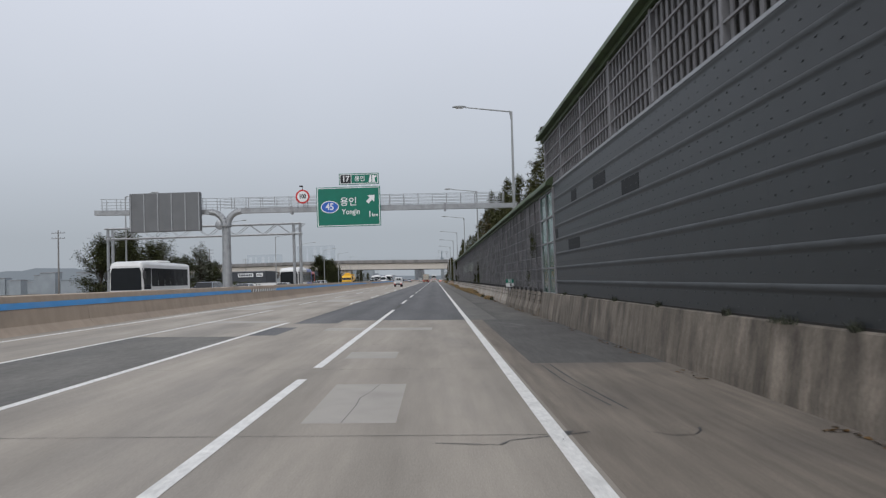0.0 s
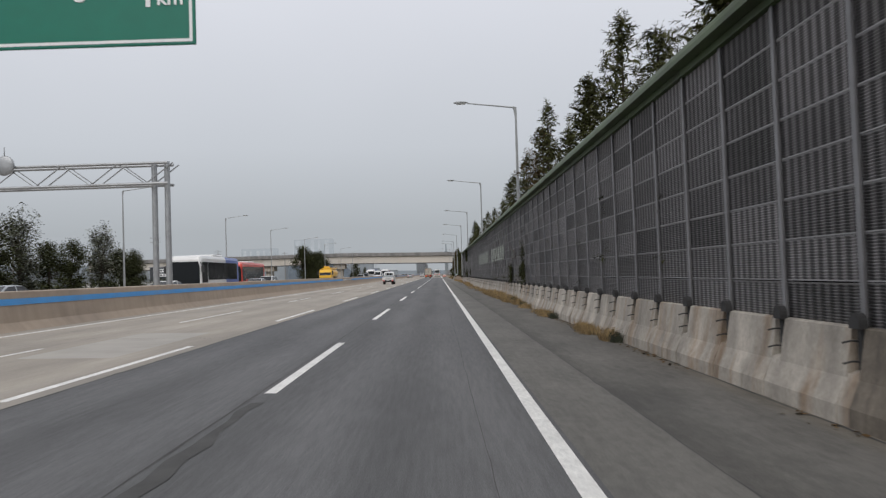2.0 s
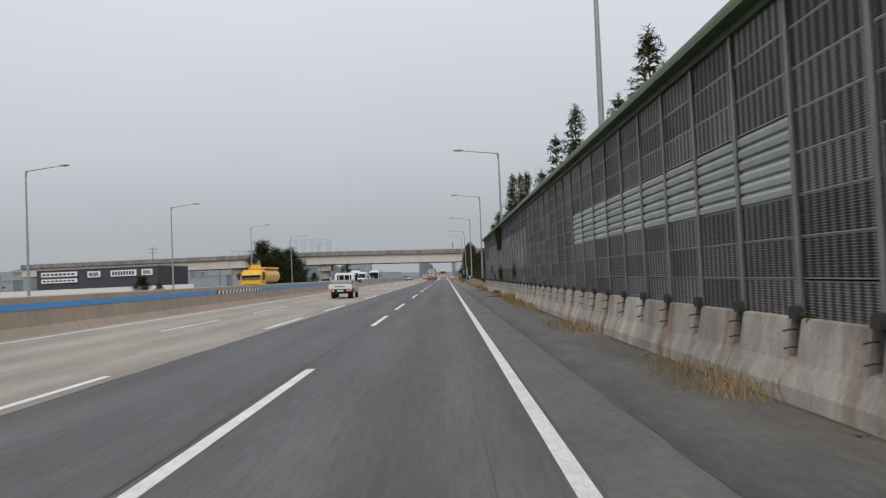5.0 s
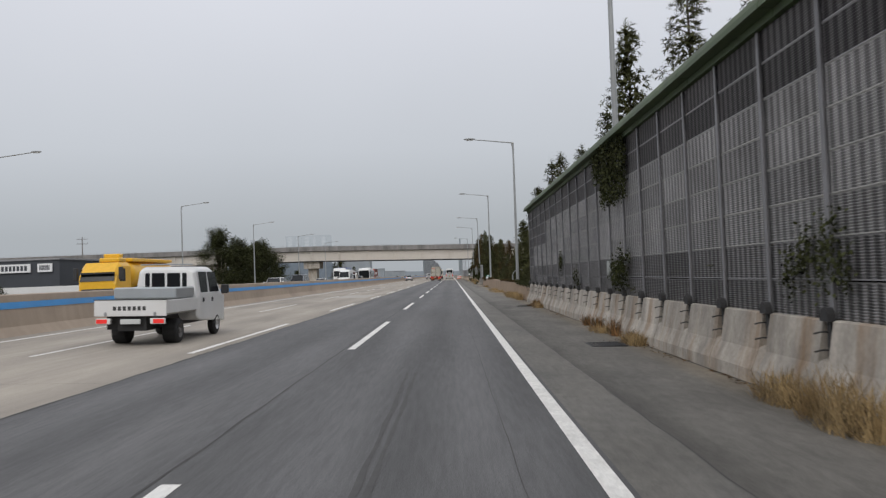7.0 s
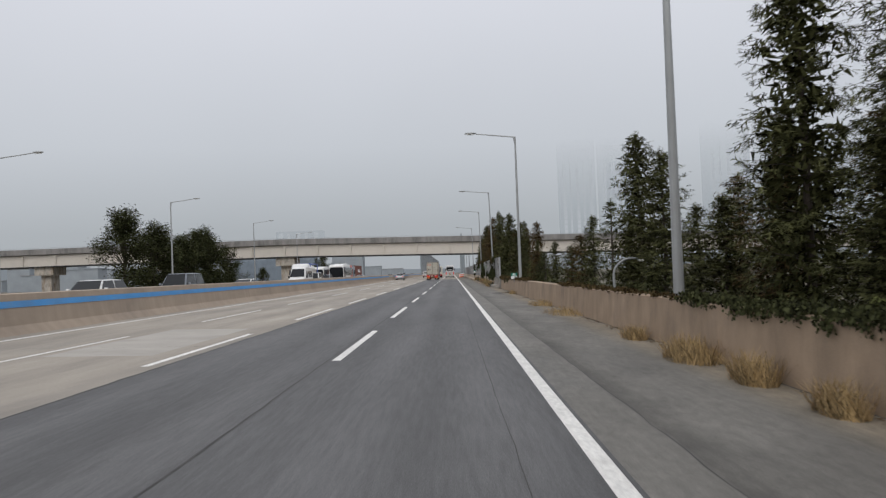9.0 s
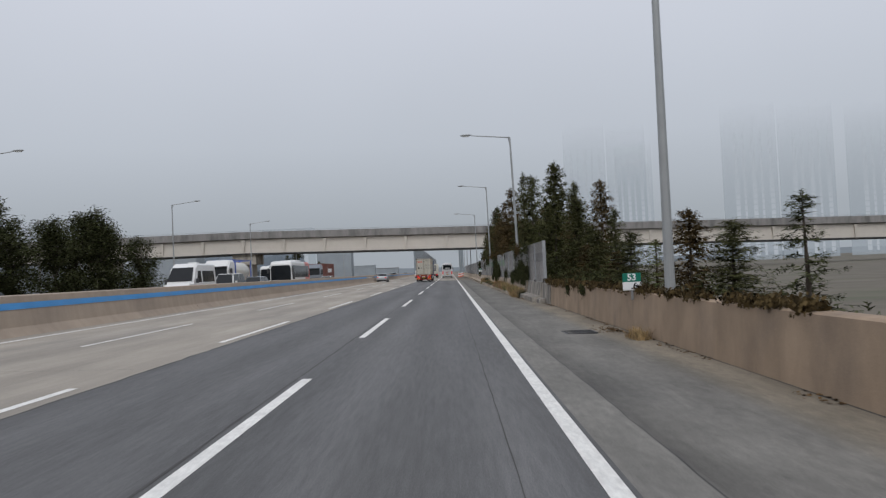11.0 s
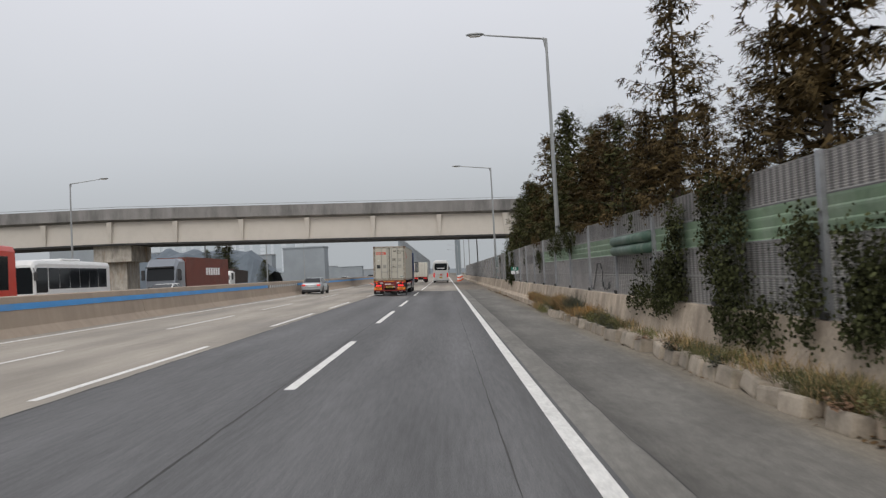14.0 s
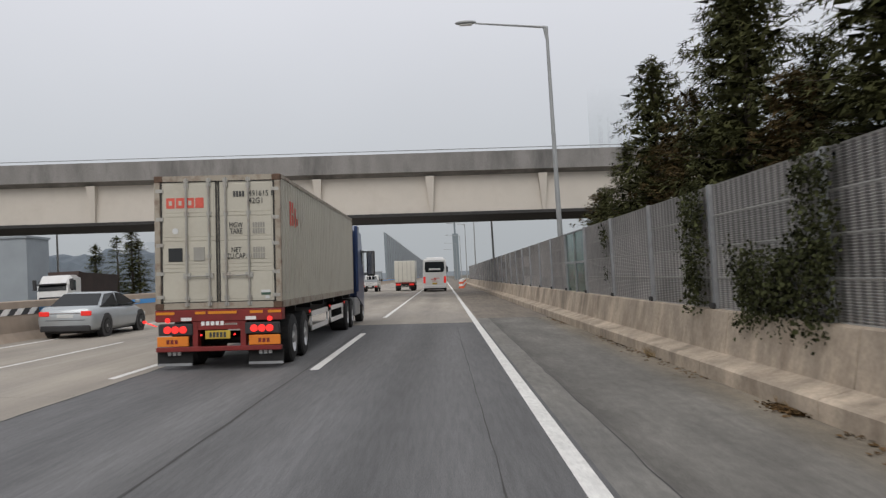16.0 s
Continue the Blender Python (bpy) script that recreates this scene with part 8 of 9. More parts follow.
def double_cab_pickup(m, label, scale=1.0):
    """A cab-over double-cab pickup truck with drop sides."""
    t = empty("pickup_truck", m @ Matrix.Diagonal((scale, scale, scale, 1)), label, "pickup truck", "pickup trucks")
    W = 0.87
    sec = lambda w, wt, z0, z1: [(-w, z0), (w, z0), (w + 0.01, 1.15), (wt, z1 - 0.1), (wt - 0.14, z1), (-wt + 0.14, z1), (-wt, z1 - 0.1), (-w - 0.01, 1.15)]
    bm = bmesh.new()
    loft(bm, [(2.35, sec(W - 0.05, W - 0.14, 0.62, 1.88)), (2.5, sec(W, W - 0.1, 0.5, 1.96)), (3.9, sec(W, W - 0.1, 0.42, 1.97)), (4.4, sec(W, W - 0.14, 0.4, 1.75)), (4.95, sec(W - 0.04, W - 0.12, 0.36, 1.12))])
    bmesh.ops.bevel(bm, geom=bm.edges[:], offset=0.05, segments=2, affect="EDGES", profile=0.6)
    cab = part("cab", bm, WHITE_PAINT, t)
    for i, (x0, x1) in enumerate(((-0.58, -0.43), (-0.40, -0.02), (0.02, 0.40), (0.43, 0.58))):
        bm = bmesh.new()
        bevel_box(bm, x0, x1, 2.33, 2.42, 1.40, 1.80, 0.03)
        part("rear_window", bm, GLASS_DARK, cab)
    for s in (-1, 1):
        for y0, y1 in ((2.62, 3.25), (3.4, 4.15)):
            bm = bmesh.new()
            v = [bm.verts.new((s * (W - 0.02 - (z - 1.3) * 0.11 + 0.012), y, z)) for y, z in ((y0, 1.25), (y1 + (0.15 if y0 > 3 else 0), 1.25), (y1 - (0.1 if y0 > 3 else 0), 1.82), (y0 + 0.02, 1.82))]
            bm.faces.new(v)
            r = bmesh.ops.extrude_face_region(bm, geom=bm.faces[:])
            bmesh.ops.translate(bm, verts=[e for e in r["geom"] if isinstance(e, bmesh.types.BMVert)], vec=(-s * 0.04, 0, 0))
            part("side_window", bm, GLASS_DARK, cab)
        for y in (2.75, 3.55):
            bm = bmesh.new()
            bevel_box(bm, s * (W + 0.01) - 0.012, s * (W + 0.01) + 0.012, y, y + 0.13, 0.98, 1.1, 0.01)
            part("door_handle", bm, TRIM, cab)
        bm = bmesh.new()
        bevel_box(bm, min(s * 0.9, s * 1.12), max(s * 0.9, s * 1.12), 4.35, 4.48, 1.18, 1.45, 0.03)
        part("mirror", bm, TRIM, cab)
        wheel(t, s * (W - 0.03), 1.1, 0.32, 0.4, RIM_DARK)
        wheel(t, s * (W + 0.01), 4.1, 0.33, 0.22, RIM)
        bm = bmesh.new()
        bevel_box(bm, min(s * 0.48, s * 0.84), max(s * 0.48, s * 0.84), -0.03, 0.06, 0.55, 0.69, 0.015)
        lb = part("lamp_frame", bm, WHITE_PAINT, t)
        bm = bmesh.new()
        box(bm, min(s * 0.56, s * 0.82), max(s * 0.56, s * 0.82), -0.036, -0.031, 0.57, 0.67)
        part("tail_lamp", bm, TAIL_SOFT, lb)
        bm = bmesh.new()
        box(bm, min(s * 0.49, s * 0.552), max(s * 0.49, s * 0.552), -0.036, -0.031, 0.57, 0.67)
        part("reversing_lamp", bm, CLEAR, lb)
        bm = bmesh.new()
        bevel_box(bm, s * 0.86 - 0.02, s * 0.86 + 0.02, 0.05, 2.3, 0.80, 1.12, 0.01)
        part("side_board", bm, WHITE_PAINT, t)
    bm = bmesh.new()
    bevel_box(bm, -0.88, 0.88, -0.02, 0.03, 0.74, 1.13, 0.012)
    gate = part("tailgate", bm, WHITE_PAINT, t)
    bars(gate, -0.42, 0.42, 0.88, 0.98, -0.022, LETTER_BLACK, 7, "mark", 0.35)
    bm = bmesh.new()
    box(bm, -0.84, 0.84, 0.05, 2.3, 0.76, 0.82)
    part("load_bed", bm, PATCH_GREY, t)
    bm = bmesh.new()
    bevel_box(bm, -0.8, 0.8, 0.9, 2.25, 1.13, 1.42, 0.03)
    part("bed_cover", bm, SILVER, t, "grey sheet metal box on the bed")
    bm = bmesh.new()
    bevel_box(bm, -0.24, 0.24, -0.03, 0.02, 0.55, 0.67, 0.008)
    part("number_plate", bm, WHITE_PLATE, t)
    bm = bmesh.new()
    box(bm, -0.35, 0.35, 0.1, 4.6, 0.38, 0.74)
    box(bm, -0.7, -0.3, 0.3, 0.9, 0.4, 0.72)
    part("frame", bm, CHASSIS, t)
    bm = bmesh.new()
    tube(bm, (-0.7, 2.4, 2.02), (0.7, 2.4, 2.02), 0.02, n=6)
    part("roof_bar", bm, GALVANISED, cab)
    bm = bmesh.new()
    box(bm, -0.885, 0.885, -0.026, 0.034, 1.132, 1.15)
    part("gate_lip", bm, TRIM, gate, "black rubber lip")
    for x in (-0.6, 0.6):
        bm = bmesh.new()
        bevel_box(bm, x - 0.03, x + 0.03, -0.04, 0.0, 0.74, 0.84, 0.008)
        part("hinge", bm, GALVANISED, gate)
    return t


def lorry(m, paint, label, load, scale=1.0):
    """A rigid or articulated cab-over lorry, front at +y; load: tank, container, yellow_tank or dump."""
    t = empty("lorry", m @ Matrix.Diagonal((scale, scale, scale, 1)), label, "lorry", "oncoming lorries")
    L = 9.0
    bm = bmesh.new()
    sec = lambda w, z0, z1: [(-w, z0), (w, z0), (w, z1 - 0.25), (w - 0.2, z1), (-w + 0.2, z1), (-w, z1 - 0.25)]
    hi = 3.45 if load in ("tank", "container") else 2.9
    loft(bm, [(L - 2.2, sec(1.22, 0.7, hi)), (L - 0.8, sec(1.24, 0.5, hi)), (L - 0.2, sec(1.2, 0.45, hi - 0.6)), (L, sec(1.14, 0.45, 1.7))])
    cab = part("cab", bm, paint, t)
    bm = bmesh.new()
    v = [bm.verts.new(p) for p in ((-1.08, L + 0.0, 1.72), (1.08, L + 0.0, 1.72), (1.05, L - 0.17, hi - 0.72), (-1.05, L - 0.17, hi - 0.72))]
    bm.faces.new(v)
    r = bmesh.ops.extrude_face_region(bm, geom=bm.faces[:])
    bmesh.ops.translate(bm, verts=[e for e in r["geom"] if isinstance(e, bmesh.types.BMVert)], vec=(0, 0.04, 0.01))
    part("windscreen", bm, GLASS_DARK, cab)
    bm = bmesh.new()
    box(bm, -1.1, 1.1, L - 0.08, L + 0.12, hi - 0.72, hi - 0.62)
    part("visor", bm, TRIM, cab)
    bm = bmesh.new()
    bevel_box(bm, -1.0, 1.0, L - 0.02, L + 0.04, 0.95, 1.25, 0.02)
    part("grille", bm, TRIM, cab)
    for s in (-1, 1):
        bm = bmesh.new()
        box(bm, s * 1.235 - 0.012, s * 1.235 + 0.012, L - 1.3, L - 0.5, 1.7, 2.5)
        part("side_window", bm, GLASS_DARK, cab)
        bm = bmesh.new()
        bevel_box(bm, min(s * 1.3, s * 1.55), max(s * 1.3, s * 1.55), L - 0.3, L - 0.12, 1.8, 2.6, 0.03)
        part("mirror", bm, TRIM, cab)
        bm = bmesh.new()
        bevel_box(bm, min(s * 0.7, s * 1.1), max(s * 0.7, s * 1.1), L - 0.02, L + 0.05, 0.6, 0.8, 0.02)
        part("headlamp", bm, CLEAR, cab)
        for y in (1.2, 2.5, L - 1.1):
            wheel(t, s * 1.2, y, 0.48, 0.32, RIM_DARK)
    bm = bmesh.new()
    box(bm, -0.45, 0.45, 0.2, L - 0.5, 0.6, 1.0)
    part("frame", bm, CHASSIS, t)
    if load == "container":
        container(-1.2, 1.2, -6.0, L - 2.6, 1.15, 3.6, t, BROWN_BOX, BROWN_BOX, "cargo_container")
        for k in range(6):
            bm = bmesh.new()
            box(bm, -1.21, -1.19, 0.6 - k * 0.72, 1.12 - k * 0.72, 2.1, 2.75)
            part("side_mark", bm, SIGN_WHITE, t, "white painted block")
    elif load == "tank":
        bm = bmesh.new()
        tube(bm, (0, 0.3, 2.3), (0, L - 2.9, 2.3), 1.0, n=20)
        part("tank", bm, CREAM, t, smooth=False)
        for y in (0.2, L - 2.8):
            bm = bmesh.new()
            for s in (-1, 1):
                box(bm, s * 1.15 - 0.06, s * 1.15 + 0.06, y - 0.06, y + 0.06, 1.1, 3.5)
            box(bm, -1.2, 1.2, y - 0.06, y + 0.06, 3.4, 3.52)
            tube(bm, (-1.1, y, 1.2), (0, y, 3.4), 0.05, n=6)
            tube(bm, (1.1, y, 1.2), (0, y, 3.4), 0.05, n=6)
            part("tank_frame", bm, BUS_BLUE, t, "dark blue tank frame")
        for z in (1.15, 3.46):
            bm = bmesh.new()
            for s in (-1, 1):
                box(bm, s * 1.15 - 0.05, s * 1.15 + 0.05, 0.26, L - 2.86, z - 0.05, z + 0.05)
            part("tank_rail", bm, BUS_BLUE, t)
    elif load == "yellow_tank":
        bm = bmesh.new()
        n = 22
        rings = []
        for y, r in ((-1.6, 0.55), (-1.5, 0.95), (-1.2, 1.0), (L - 3.2, 1.0), (L - 2.9, 0.95), (L - 2.8, 0.55)):
            rings.append([bm.verts.new((1.18 * r * math.cos(2 * math.pi * i / n), y, 2.15 + 1.0 * r * math.sin(2 * math.pi * i / n))) for i in range(n)])
        for p, q in zip(rings[:-1], rings[1:]):
            for i in range(n):
                bm.faces.new((p[i], p[(i + 1) % n], q[(i + 1) % n], q[i]))
        bm.faces.new(rings[0])
        bm.faces.new(rings[-1][::-1])
        tank = part("tank", bm, paint, t, "yellow cylindrical tank", smooth=True)
        bm = bmesh.new()
        bevel_box(bm, -1.05, 1.05, -1.3, L - 3.0, 2.98, 3.22, 0.05)
        part("walkway", bm, paint, tank)
        for y in (-0.8, 1.0, 2.8, 4.6):
            bm = bmesh.new()
            bevel_box(bm, -1.0, 1.0, y, y + 0.12, 1.0, 1.4, 0.02)
            part("saddle", bm, CHASSIS, tank)
        bm = bmesh.new()
        bevel_box(bm, -1.0, 0.3, L - 2.1, L - 1.0, 2.92, 3.2, 0.06)
        part("roof_box", bm, paint, cab)
        bm = bmesh.new()
        bevel_box(bm, -0.55, 0.55, L - 2.7, L - 2.2, 2.4, 3.5, 0.06)
        part("pump_box", bm, paint, t)
    elif load == "dump":
        bm = bmesh.new()
        loft(bm, [(-0.3, [(-1.15, 1.2), (1.15, 1.2), (1.25, 2.9), (-1.25, 2.9)]), (L - 2.6, [(-1.15, 1.2), (1.15, 1.2), (1.25, 3.1), (-1.25, 3.1)]), (L - 1.9, [(-1.15, 2.7), (1.15, 2.7), (1.25, 3.2), (-1.25, 3.2)])])
        part("dump_body", bm, DUMP, t)
    return t


def panel_van(m, label):
    v = empty("van", m, label, "van")
    sec = lambda w, wt, z0, z1: [(-w, z0), (w, z0), (w, 1.3), (wt, z1 - 0.12), (wt - 0.15, z1), (-wt + 0.15, z1), (-wt, z1 - 0.12), (-w, 1.3)]
    bm = bmesh.new()
    loft(bm, [(0, sec(0.96, 0.88, 0.5, 2.6)), (0.15, sec(1.0, 0.9, 0.4, 2.72)), (3.9, sec(1.0, 0.88, 0.4, 2.74)), (4.4, sec(1.0, 0.86, 0.4, 2.5)), (5.3, sec(0.98, 0.9, 0.4, 1.42)), (5.9, sec(0.9, 0.8, 0.42, 1.1))])
    body = part("body", bm, WHITE_PAINT, v)
    bm = bmesh.new()
    q = [bm.verts.new(p) for p in ((-0.86, 5.27, 1.5), (0.86, 5.27, 1.5), (0.74, 4.44, 2.42), (-0.74, 4.44, 2.42))]
    bm.faces.new(q)
    r = bmesh.ops.extrude_face_region(bm, geom=bm.faces[:])
    bmesh.ops.translate(bm, verts=[e for e in r["geom"] if isinstance(e, bmesh.types.BMVert)], vec=(0, 0.03, 0.04))
    part("windscreen", bm, GLASS_DARK, body)
    for s in (-1, 1):
        for y0, y1 in ((0.5, 3.2), (3.5, 4.5)):
            bm = bmesh.new()
            q = [bm.verts.new((s * (1.005 - (z - 1.3) * 0.09 + 0.01), y, z)) for y, z in ((y0, 1.4), (y1, 1.4), (y1 - (0.4 if y0 > 3 else 0), 2.2), (y0, 2.2))]
            bm.faces.new(q)
            r = bmesh.ops.extrude_face_region(bm, geom=bm.faces[:])
            bmesh.ops.translate(bm, verts=[e for e in r["geom"] if isinstance(e, bmesh.types.BMVert)], vec=(-s * 0.05, 0, 0))
            part("side_window", bm, GLASS_DARK, body)
        for y in (1.0, 4.7):
            wheel(v, s * 0.99, y, 0.35, 0.24, RIM)
        bm = bmesh.new()
        bevel_box(bm, min(s * 1.0, s * 1.2), max(s * 1.0, s * 1.2), 4.7, 4.85, 1.35, 1.65, 0.03)
        part("mirror", bm, TRIM, body)
    bm = bmesh.new()
    bevel_box(bm, -0.3, 0.3, 1.8, 2.5, 2.73, 2.85, 0.03)
    part("roof_vent", bm, WHITE_PAINT, body)
    return v


container_truck()
# traffic ahead
coach(at_road(-0.62, 422.5) @ Matrix.Diagonal((1.0, 1.0, 1.07, 1)), WHITE_PAINT, WHITE_PAINT, "white coach with a dark rear window and red marks", 0.6, True)
box_truck(at_road(-4.15, 430.5) @ Matrix.Diagonal((1.04, 1.0, 1.06, 1)), label="cream box lorry with upright lock rods on its doors")
double_cab_pickup(at_road(-8.15, 430.0), "white double-cab pickup truck on the concrete lanes")
car(at_road(-11.75, 364.7), SILVER, "silver saloon car with lit tail lamps", "sedan", True)
double_cab_pickup(at_road(-7.85, 166.6), "white double-cab pickup truck with a grey load bed", 1.02)
# oncoming traffic
def oncoming(x, y):
    return at_road(x, y, 180)
coach(oncoming(-22.5, 68.5), WHITE_PAINT, WHITE_PAINT, "white coach with dark front windows behind the median", 0.7)
coach(oncoming(-18.8, 112.5), WHITE_PAINT, BUS_BLUE, "white coach with a blue rear half behind the median", 0.62)
coach(oncoming(-22.5, 139.5), BUS_RED, BUS_RED, "red coach with a dark window band behind the median", 0.6)
coach(oncoming(-18.8, 328.0), WHITE_PAINT, BUS_RED, "white coach with a red tail behind the median", 0.72)
coach(oncoming(-26.5, 355.0), WHITE_PAINT, WHITE_PAINT, "white coach with dark front windows behind the median", 0.7)
lorry(oncoming(-22.0, 205.0), TRUCK_YELLOW, "yellow tank lorry coming along the opposite carriageway", "yellow_tank")
lorry(oncoming(-22.5, 314.0), WHITE_PAINT, "white lorry with a framed tank behind its cab", "tank")
lorry(oncoming(-29.7, 409.0), WHITE_PAINT, "lorry with a dark brown tipper body", "dump")
lorry(oncoming(-22.2, 366.0), GREY_CAR, "articulated lorry with a brown container and white marks", "container")
panel_van(oncoming(-18.6, 288.8), "white high-roof van with dark side windows")
for x, y, p, k, lab in ((-18.4, 66.0, GREY_CAR, "suv", "grey car behind the median"), (-18.4, 78.0, SILVER, "sedan", "silver car behind the median"), (-18.6, 99.0, WHITE_PAINT, "sedan", "white car behind the median"), (-18.4, 125.0, SILVER, "sedan", "silver car behind the median"), (-18.6, 131.0, WHITE_PAINT, "suv", "white car behind the median"), (-18.4, 232.0, WHITE_PAINT, "suv", "white car behind the median"), (-18.4, 245.0, GREY_CAR, "van", "dark grey minivan behind the median"),
                        (-18.6, 262.0, WHITE_PAINT, "sedan", "white car behind the median"), (-18.6, 298.0, WHITE_PAINT, "van", "white minivan behind the median"), (-18.6, 307.0, GREY_CAR, "suv", "grey car behind the median"), (-18.5, 350.0, WHITE_PAINT, "sedan", "white car behind the median"), (-22, 470, WHITE_PAINT, "sedan", "white car behind the median"), (-19, 500, SILVER, "suv", "silver car behind the median"), (-22, 530, WHITE_PAINT, "suv", "white car behind the median"), (-18.6, 560, GREY_CAR, "sedan", "grey car behind the median")):
    car(oncoming(x, y), p, lab, k)

# ---------------------------------------------------------------- roadworks, far walls and distance
CONE = material("orange_barrier", (0.75, 0.13, 0.05), 0.5, vary=0.12)
for i in range(5):
    drum = empty("traffic_drum", pose(2.6 + 0.35 * i, 440 + 9 * i, gz(3)), "orange plastic traffic drum at the roadworks", "traffic drum", "traffic drums")
    for k in range(4):
        bm = bmesh.new()
        tube(bm, (0, 0, 0.28 * k), (0, 0, 0.28 * (k + 1) - 0.004), 0.34 - 0.03 * k, 0.33 - 0.03 * k, 14)
        part("band", bm, CONE if k % 2 == 0 else SIGN_WHITE, drum)
# the haze of distance is mixed into this blue-grey base colour
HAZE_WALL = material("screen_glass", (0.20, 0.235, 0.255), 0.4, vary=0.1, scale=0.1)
screen = empty("screen_wall", None, "tall blue-grey noise screen far along the median", "noise wall", kind="structure")
for i in range(60):
    bm = bmesh.new()
    y = 533 + 8 * i
    box(bm, -13.7, -13.4, y, y + 7.85, 1.6, 13.0)
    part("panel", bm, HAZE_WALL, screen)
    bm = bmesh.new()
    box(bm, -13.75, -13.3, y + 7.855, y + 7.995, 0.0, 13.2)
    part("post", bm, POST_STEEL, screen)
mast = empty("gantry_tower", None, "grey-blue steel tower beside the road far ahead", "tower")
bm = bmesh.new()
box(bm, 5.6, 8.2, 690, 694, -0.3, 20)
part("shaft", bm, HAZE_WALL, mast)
bm = bmesh.new()
box(bm, 6.4, 7.2, 691, 693, 20, 26)
part("tip", bm, HAZE_WALL, mast)

SHOP = material("dark_cladding", (0.05, 0.055, 0.065), 0.6, vary=0.12, scale=0.5)
shop = empty("shop_building", None, "low dark grey shop with white sign boards", "building")
bm = bmesh.new()
box(bm, -79, -55.5, 258, 276, -0.3, 5.9)
part("wall", bm, SHOP, shop)
bm = bmesh.new()
box(bm, -79.2, -55.3, 257.8, 276.2, 5.9, 6.15)
part("roof", bm, POST_STEEL, shop)
for x0, x1, z0, z1 in ((-78, -71, 4.6, 5.5), (-69, -66.5, 4.2, 5.4), (-64.5, -59.5, 4.2, 5.4), (-58.5, -56.4, 4.2, 5.4), (-78, -71, 3.4, 4.2)):
    bm = bmesh.new()
    bevel_box(bm, x0, x1, 257.7, 257.9, z0, z1, 0.02)
    sb = part("sign_board", bm, SIGN_WHITE, shop, "white sign board with dark bars")
    bars(sb, x0 + 0.3, x1 - 0.3, z0 + 0.25, z1 - 0.25, 257.69, SHOP, 8, "lettering")
low = empty("boundary_wall", None, "long low white wall before the shop", "wall")
for i in range(12):
    bm = bmesh.new()
    box(bm, -50 - 4 * i, -46.02 - 4 * i, 250, 250.3, -0.3, 2.1)
    part("wall_panel", bm, WHITE_PAINT, low)
# plain distant backdrop, with the mist painted on as glow and pale colour
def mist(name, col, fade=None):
    """Distance with haze painted as emission; with fade its alpha thins upwards, as into low cloud."""
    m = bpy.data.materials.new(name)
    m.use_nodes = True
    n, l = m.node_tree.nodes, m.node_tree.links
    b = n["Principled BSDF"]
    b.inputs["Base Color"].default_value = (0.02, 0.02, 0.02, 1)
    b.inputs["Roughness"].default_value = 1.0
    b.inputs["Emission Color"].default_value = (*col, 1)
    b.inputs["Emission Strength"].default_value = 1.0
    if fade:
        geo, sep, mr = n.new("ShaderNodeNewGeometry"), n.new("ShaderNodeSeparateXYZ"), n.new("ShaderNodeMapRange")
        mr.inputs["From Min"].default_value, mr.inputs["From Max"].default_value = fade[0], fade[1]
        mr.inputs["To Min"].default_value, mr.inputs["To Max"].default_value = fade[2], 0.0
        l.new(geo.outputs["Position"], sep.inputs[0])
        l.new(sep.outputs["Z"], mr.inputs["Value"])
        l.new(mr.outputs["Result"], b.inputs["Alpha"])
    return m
MIST_HILL, MIST_TOWN, MIST_TOWER, MIST_WIN = mist("haze_glow_hill", (0.19, 0.215, 0.24)), material("misty_facade", (0.30, 0.33, 0.355), 0.9, vary=0.12, scale=0.2), mist("haze_glow_tower", (0.30, 0.335, 0.365), (12, 84, 0.5)), mist("haze_glow_windows", (0.44, 0.47, 0.50), (16, 70, 0.5))
random.seed(31)
# the hill strip glows in one flat haze tone
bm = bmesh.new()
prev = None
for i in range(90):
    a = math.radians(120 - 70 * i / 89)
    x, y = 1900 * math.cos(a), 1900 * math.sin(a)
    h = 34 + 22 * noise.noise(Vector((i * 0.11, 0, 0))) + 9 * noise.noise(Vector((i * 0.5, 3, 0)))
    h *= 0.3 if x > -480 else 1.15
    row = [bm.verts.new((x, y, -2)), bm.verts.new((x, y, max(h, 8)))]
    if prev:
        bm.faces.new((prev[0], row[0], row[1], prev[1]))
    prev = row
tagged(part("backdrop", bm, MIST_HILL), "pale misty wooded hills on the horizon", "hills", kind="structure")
# wooded rise beyond the viaduct, the mist painted as its blue-grey base colour
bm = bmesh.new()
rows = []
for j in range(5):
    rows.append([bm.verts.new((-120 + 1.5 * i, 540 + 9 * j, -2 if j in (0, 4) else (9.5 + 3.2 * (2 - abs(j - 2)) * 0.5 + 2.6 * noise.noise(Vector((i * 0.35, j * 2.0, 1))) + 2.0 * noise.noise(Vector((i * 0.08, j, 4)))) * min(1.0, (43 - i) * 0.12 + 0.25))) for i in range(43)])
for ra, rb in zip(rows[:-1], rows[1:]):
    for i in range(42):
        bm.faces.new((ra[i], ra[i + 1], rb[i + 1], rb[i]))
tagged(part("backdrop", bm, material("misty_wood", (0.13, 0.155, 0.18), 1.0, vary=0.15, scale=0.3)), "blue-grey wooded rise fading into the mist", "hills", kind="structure")
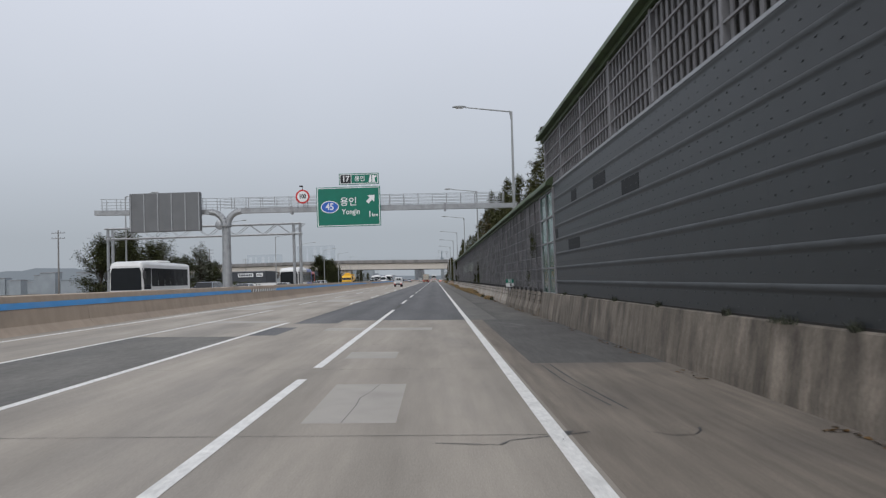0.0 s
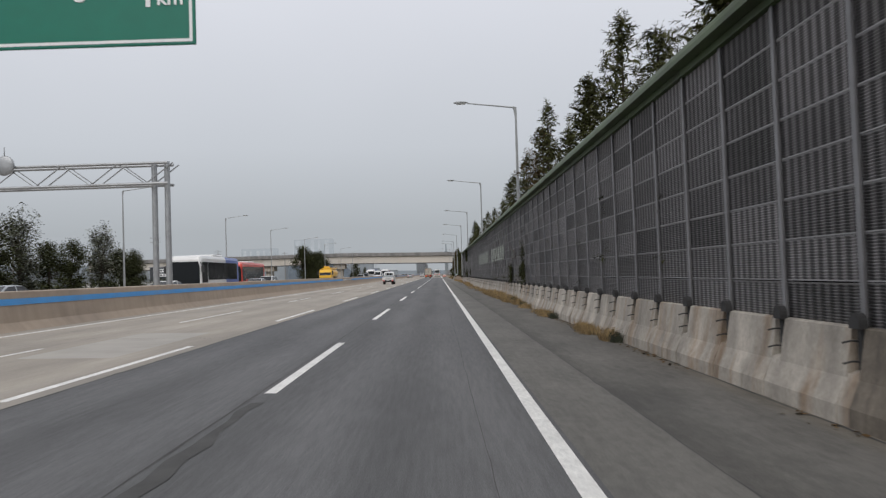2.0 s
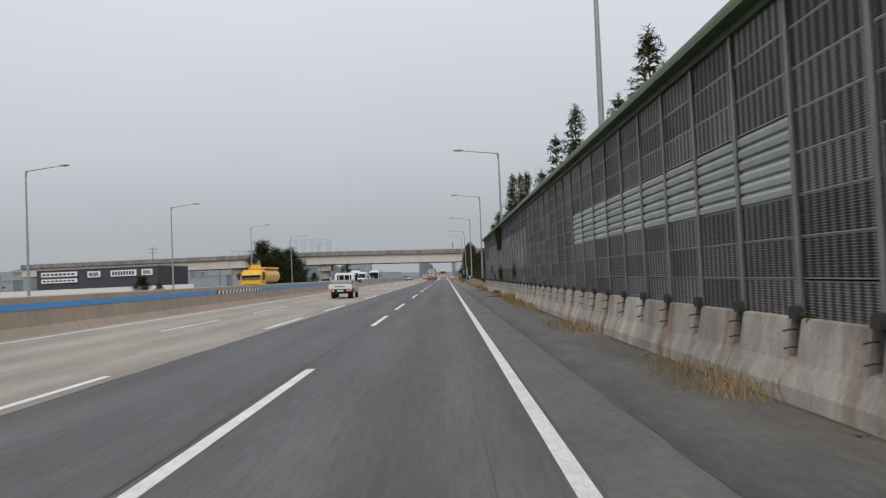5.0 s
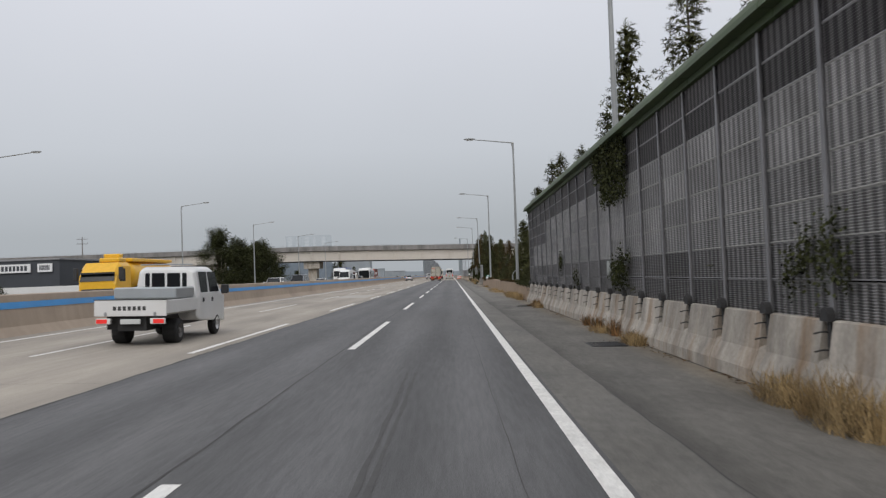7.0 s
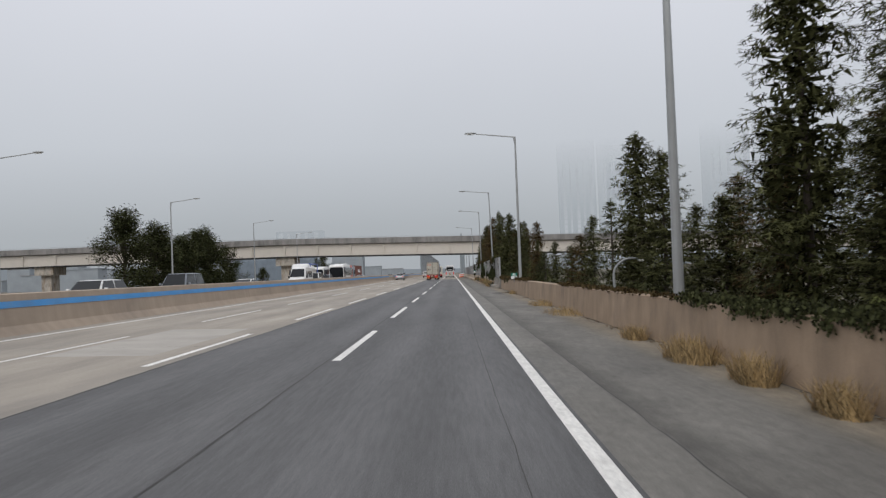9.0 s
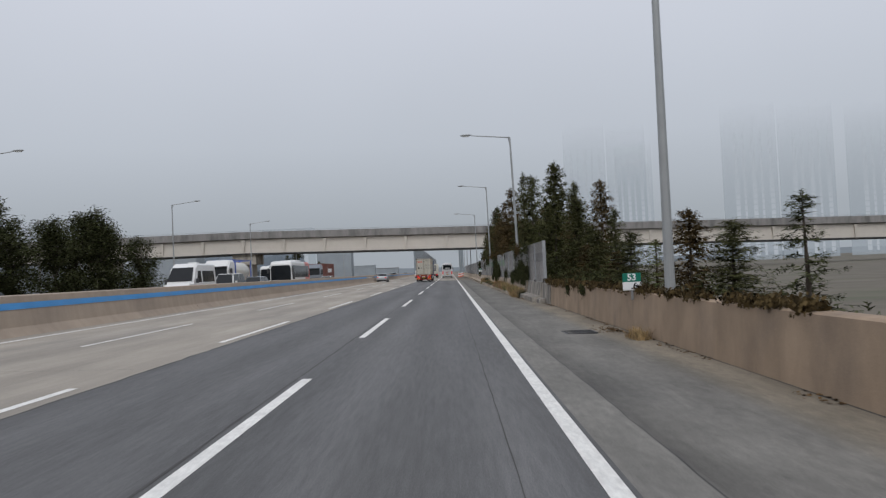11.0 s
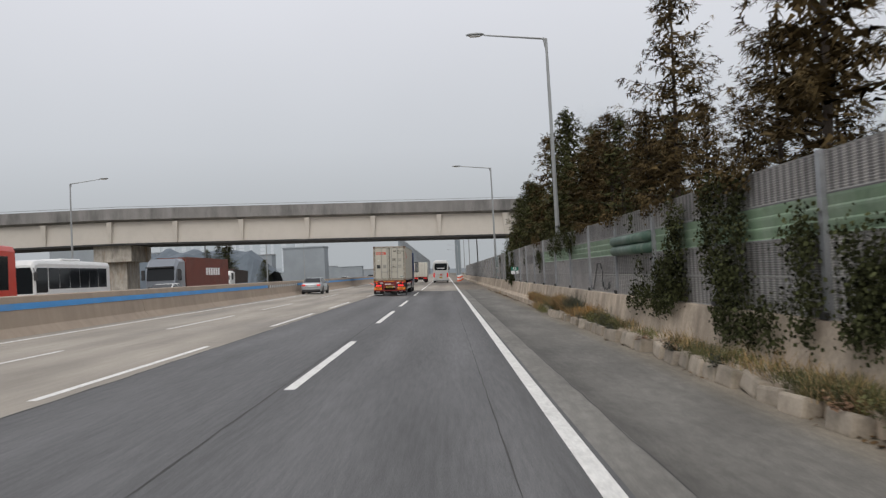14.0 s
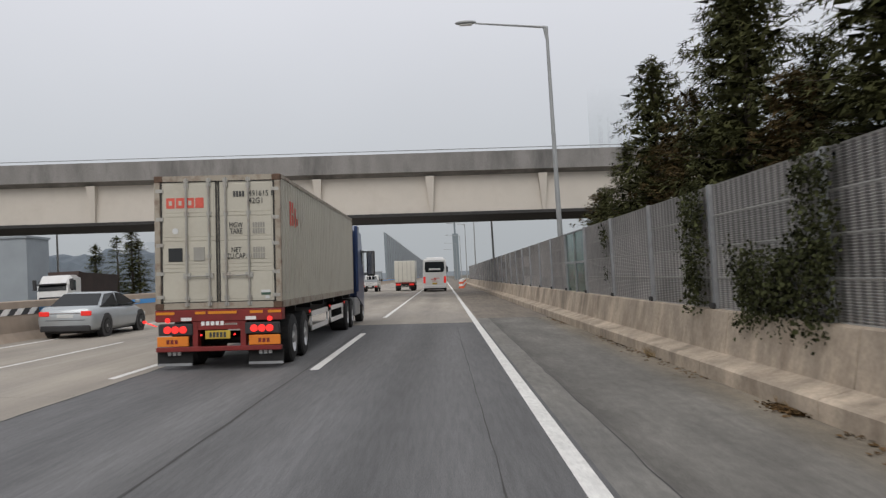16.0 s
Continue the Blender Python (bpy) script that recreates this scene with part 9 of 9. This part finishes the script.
# town walls and wide roofs carry the haze in their pale base colour
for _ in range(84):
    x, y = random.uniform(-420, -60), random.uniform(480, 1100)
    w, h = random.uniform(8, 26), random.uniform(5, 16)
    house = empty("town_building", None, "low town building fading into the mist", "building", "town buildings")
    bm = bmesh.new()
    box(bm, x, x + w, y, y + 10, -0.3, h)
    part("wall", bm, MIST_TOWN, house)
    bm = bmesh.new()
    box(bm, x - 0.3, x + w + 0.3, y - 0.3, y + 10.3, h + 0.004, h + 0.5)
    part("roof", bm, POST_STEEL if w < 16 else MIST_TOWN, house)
# towers glow in haze colour and turn transparent upwards, in place of real mist
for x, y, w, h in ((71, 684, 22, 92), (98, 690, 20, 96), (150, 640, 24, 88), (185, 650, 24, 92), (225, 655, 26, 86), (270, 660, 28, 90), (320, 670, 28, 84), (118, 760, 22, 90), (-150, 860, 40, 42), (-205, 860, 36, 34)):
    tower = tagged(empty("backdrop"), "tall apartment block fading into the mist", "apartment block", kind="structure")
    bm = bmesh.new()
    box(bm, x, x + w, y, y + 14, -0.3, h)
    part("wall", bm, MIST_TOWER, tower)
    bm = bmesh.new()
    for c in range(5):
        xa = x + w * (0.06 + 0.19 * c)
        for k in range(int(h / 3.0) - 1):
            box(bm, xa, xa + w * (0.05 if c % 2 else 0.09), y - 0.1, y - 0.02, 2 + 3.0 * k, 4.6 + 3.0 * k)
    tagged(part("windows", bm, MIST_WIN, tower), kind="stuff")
# power poles
for x, y in ((-60, 210), (-72, 300), (-58, 340), (-90, 420), (-62, 130), (-66, 165)):
    pole = empty("power_pole", pose(x, y, -0.3), "concrete power pole with crossarms beyond the road", "power pole", "power poles")
    bm = bmesh.new()
    tube(bm, (0, 0, 0), (0, 0, 12), 0.18, 0.1, 8)
    part("shaft", bm, CONCRETE_DARK, pole)
    for z in (10.6, 11.5):
        bm = bmesh.new()
        box(bm, -1.1, 1.1, -0.05, 0.05, z, z + 0.1)
        for k in (-1.0, -0.4, 0.4, 1.0):
            tube(bm, (k, 0, z + 0.1), (k, 0, z + 0.32), 0.04, n=6)
        part("crossarm", bm, POST_STEEL, pole)
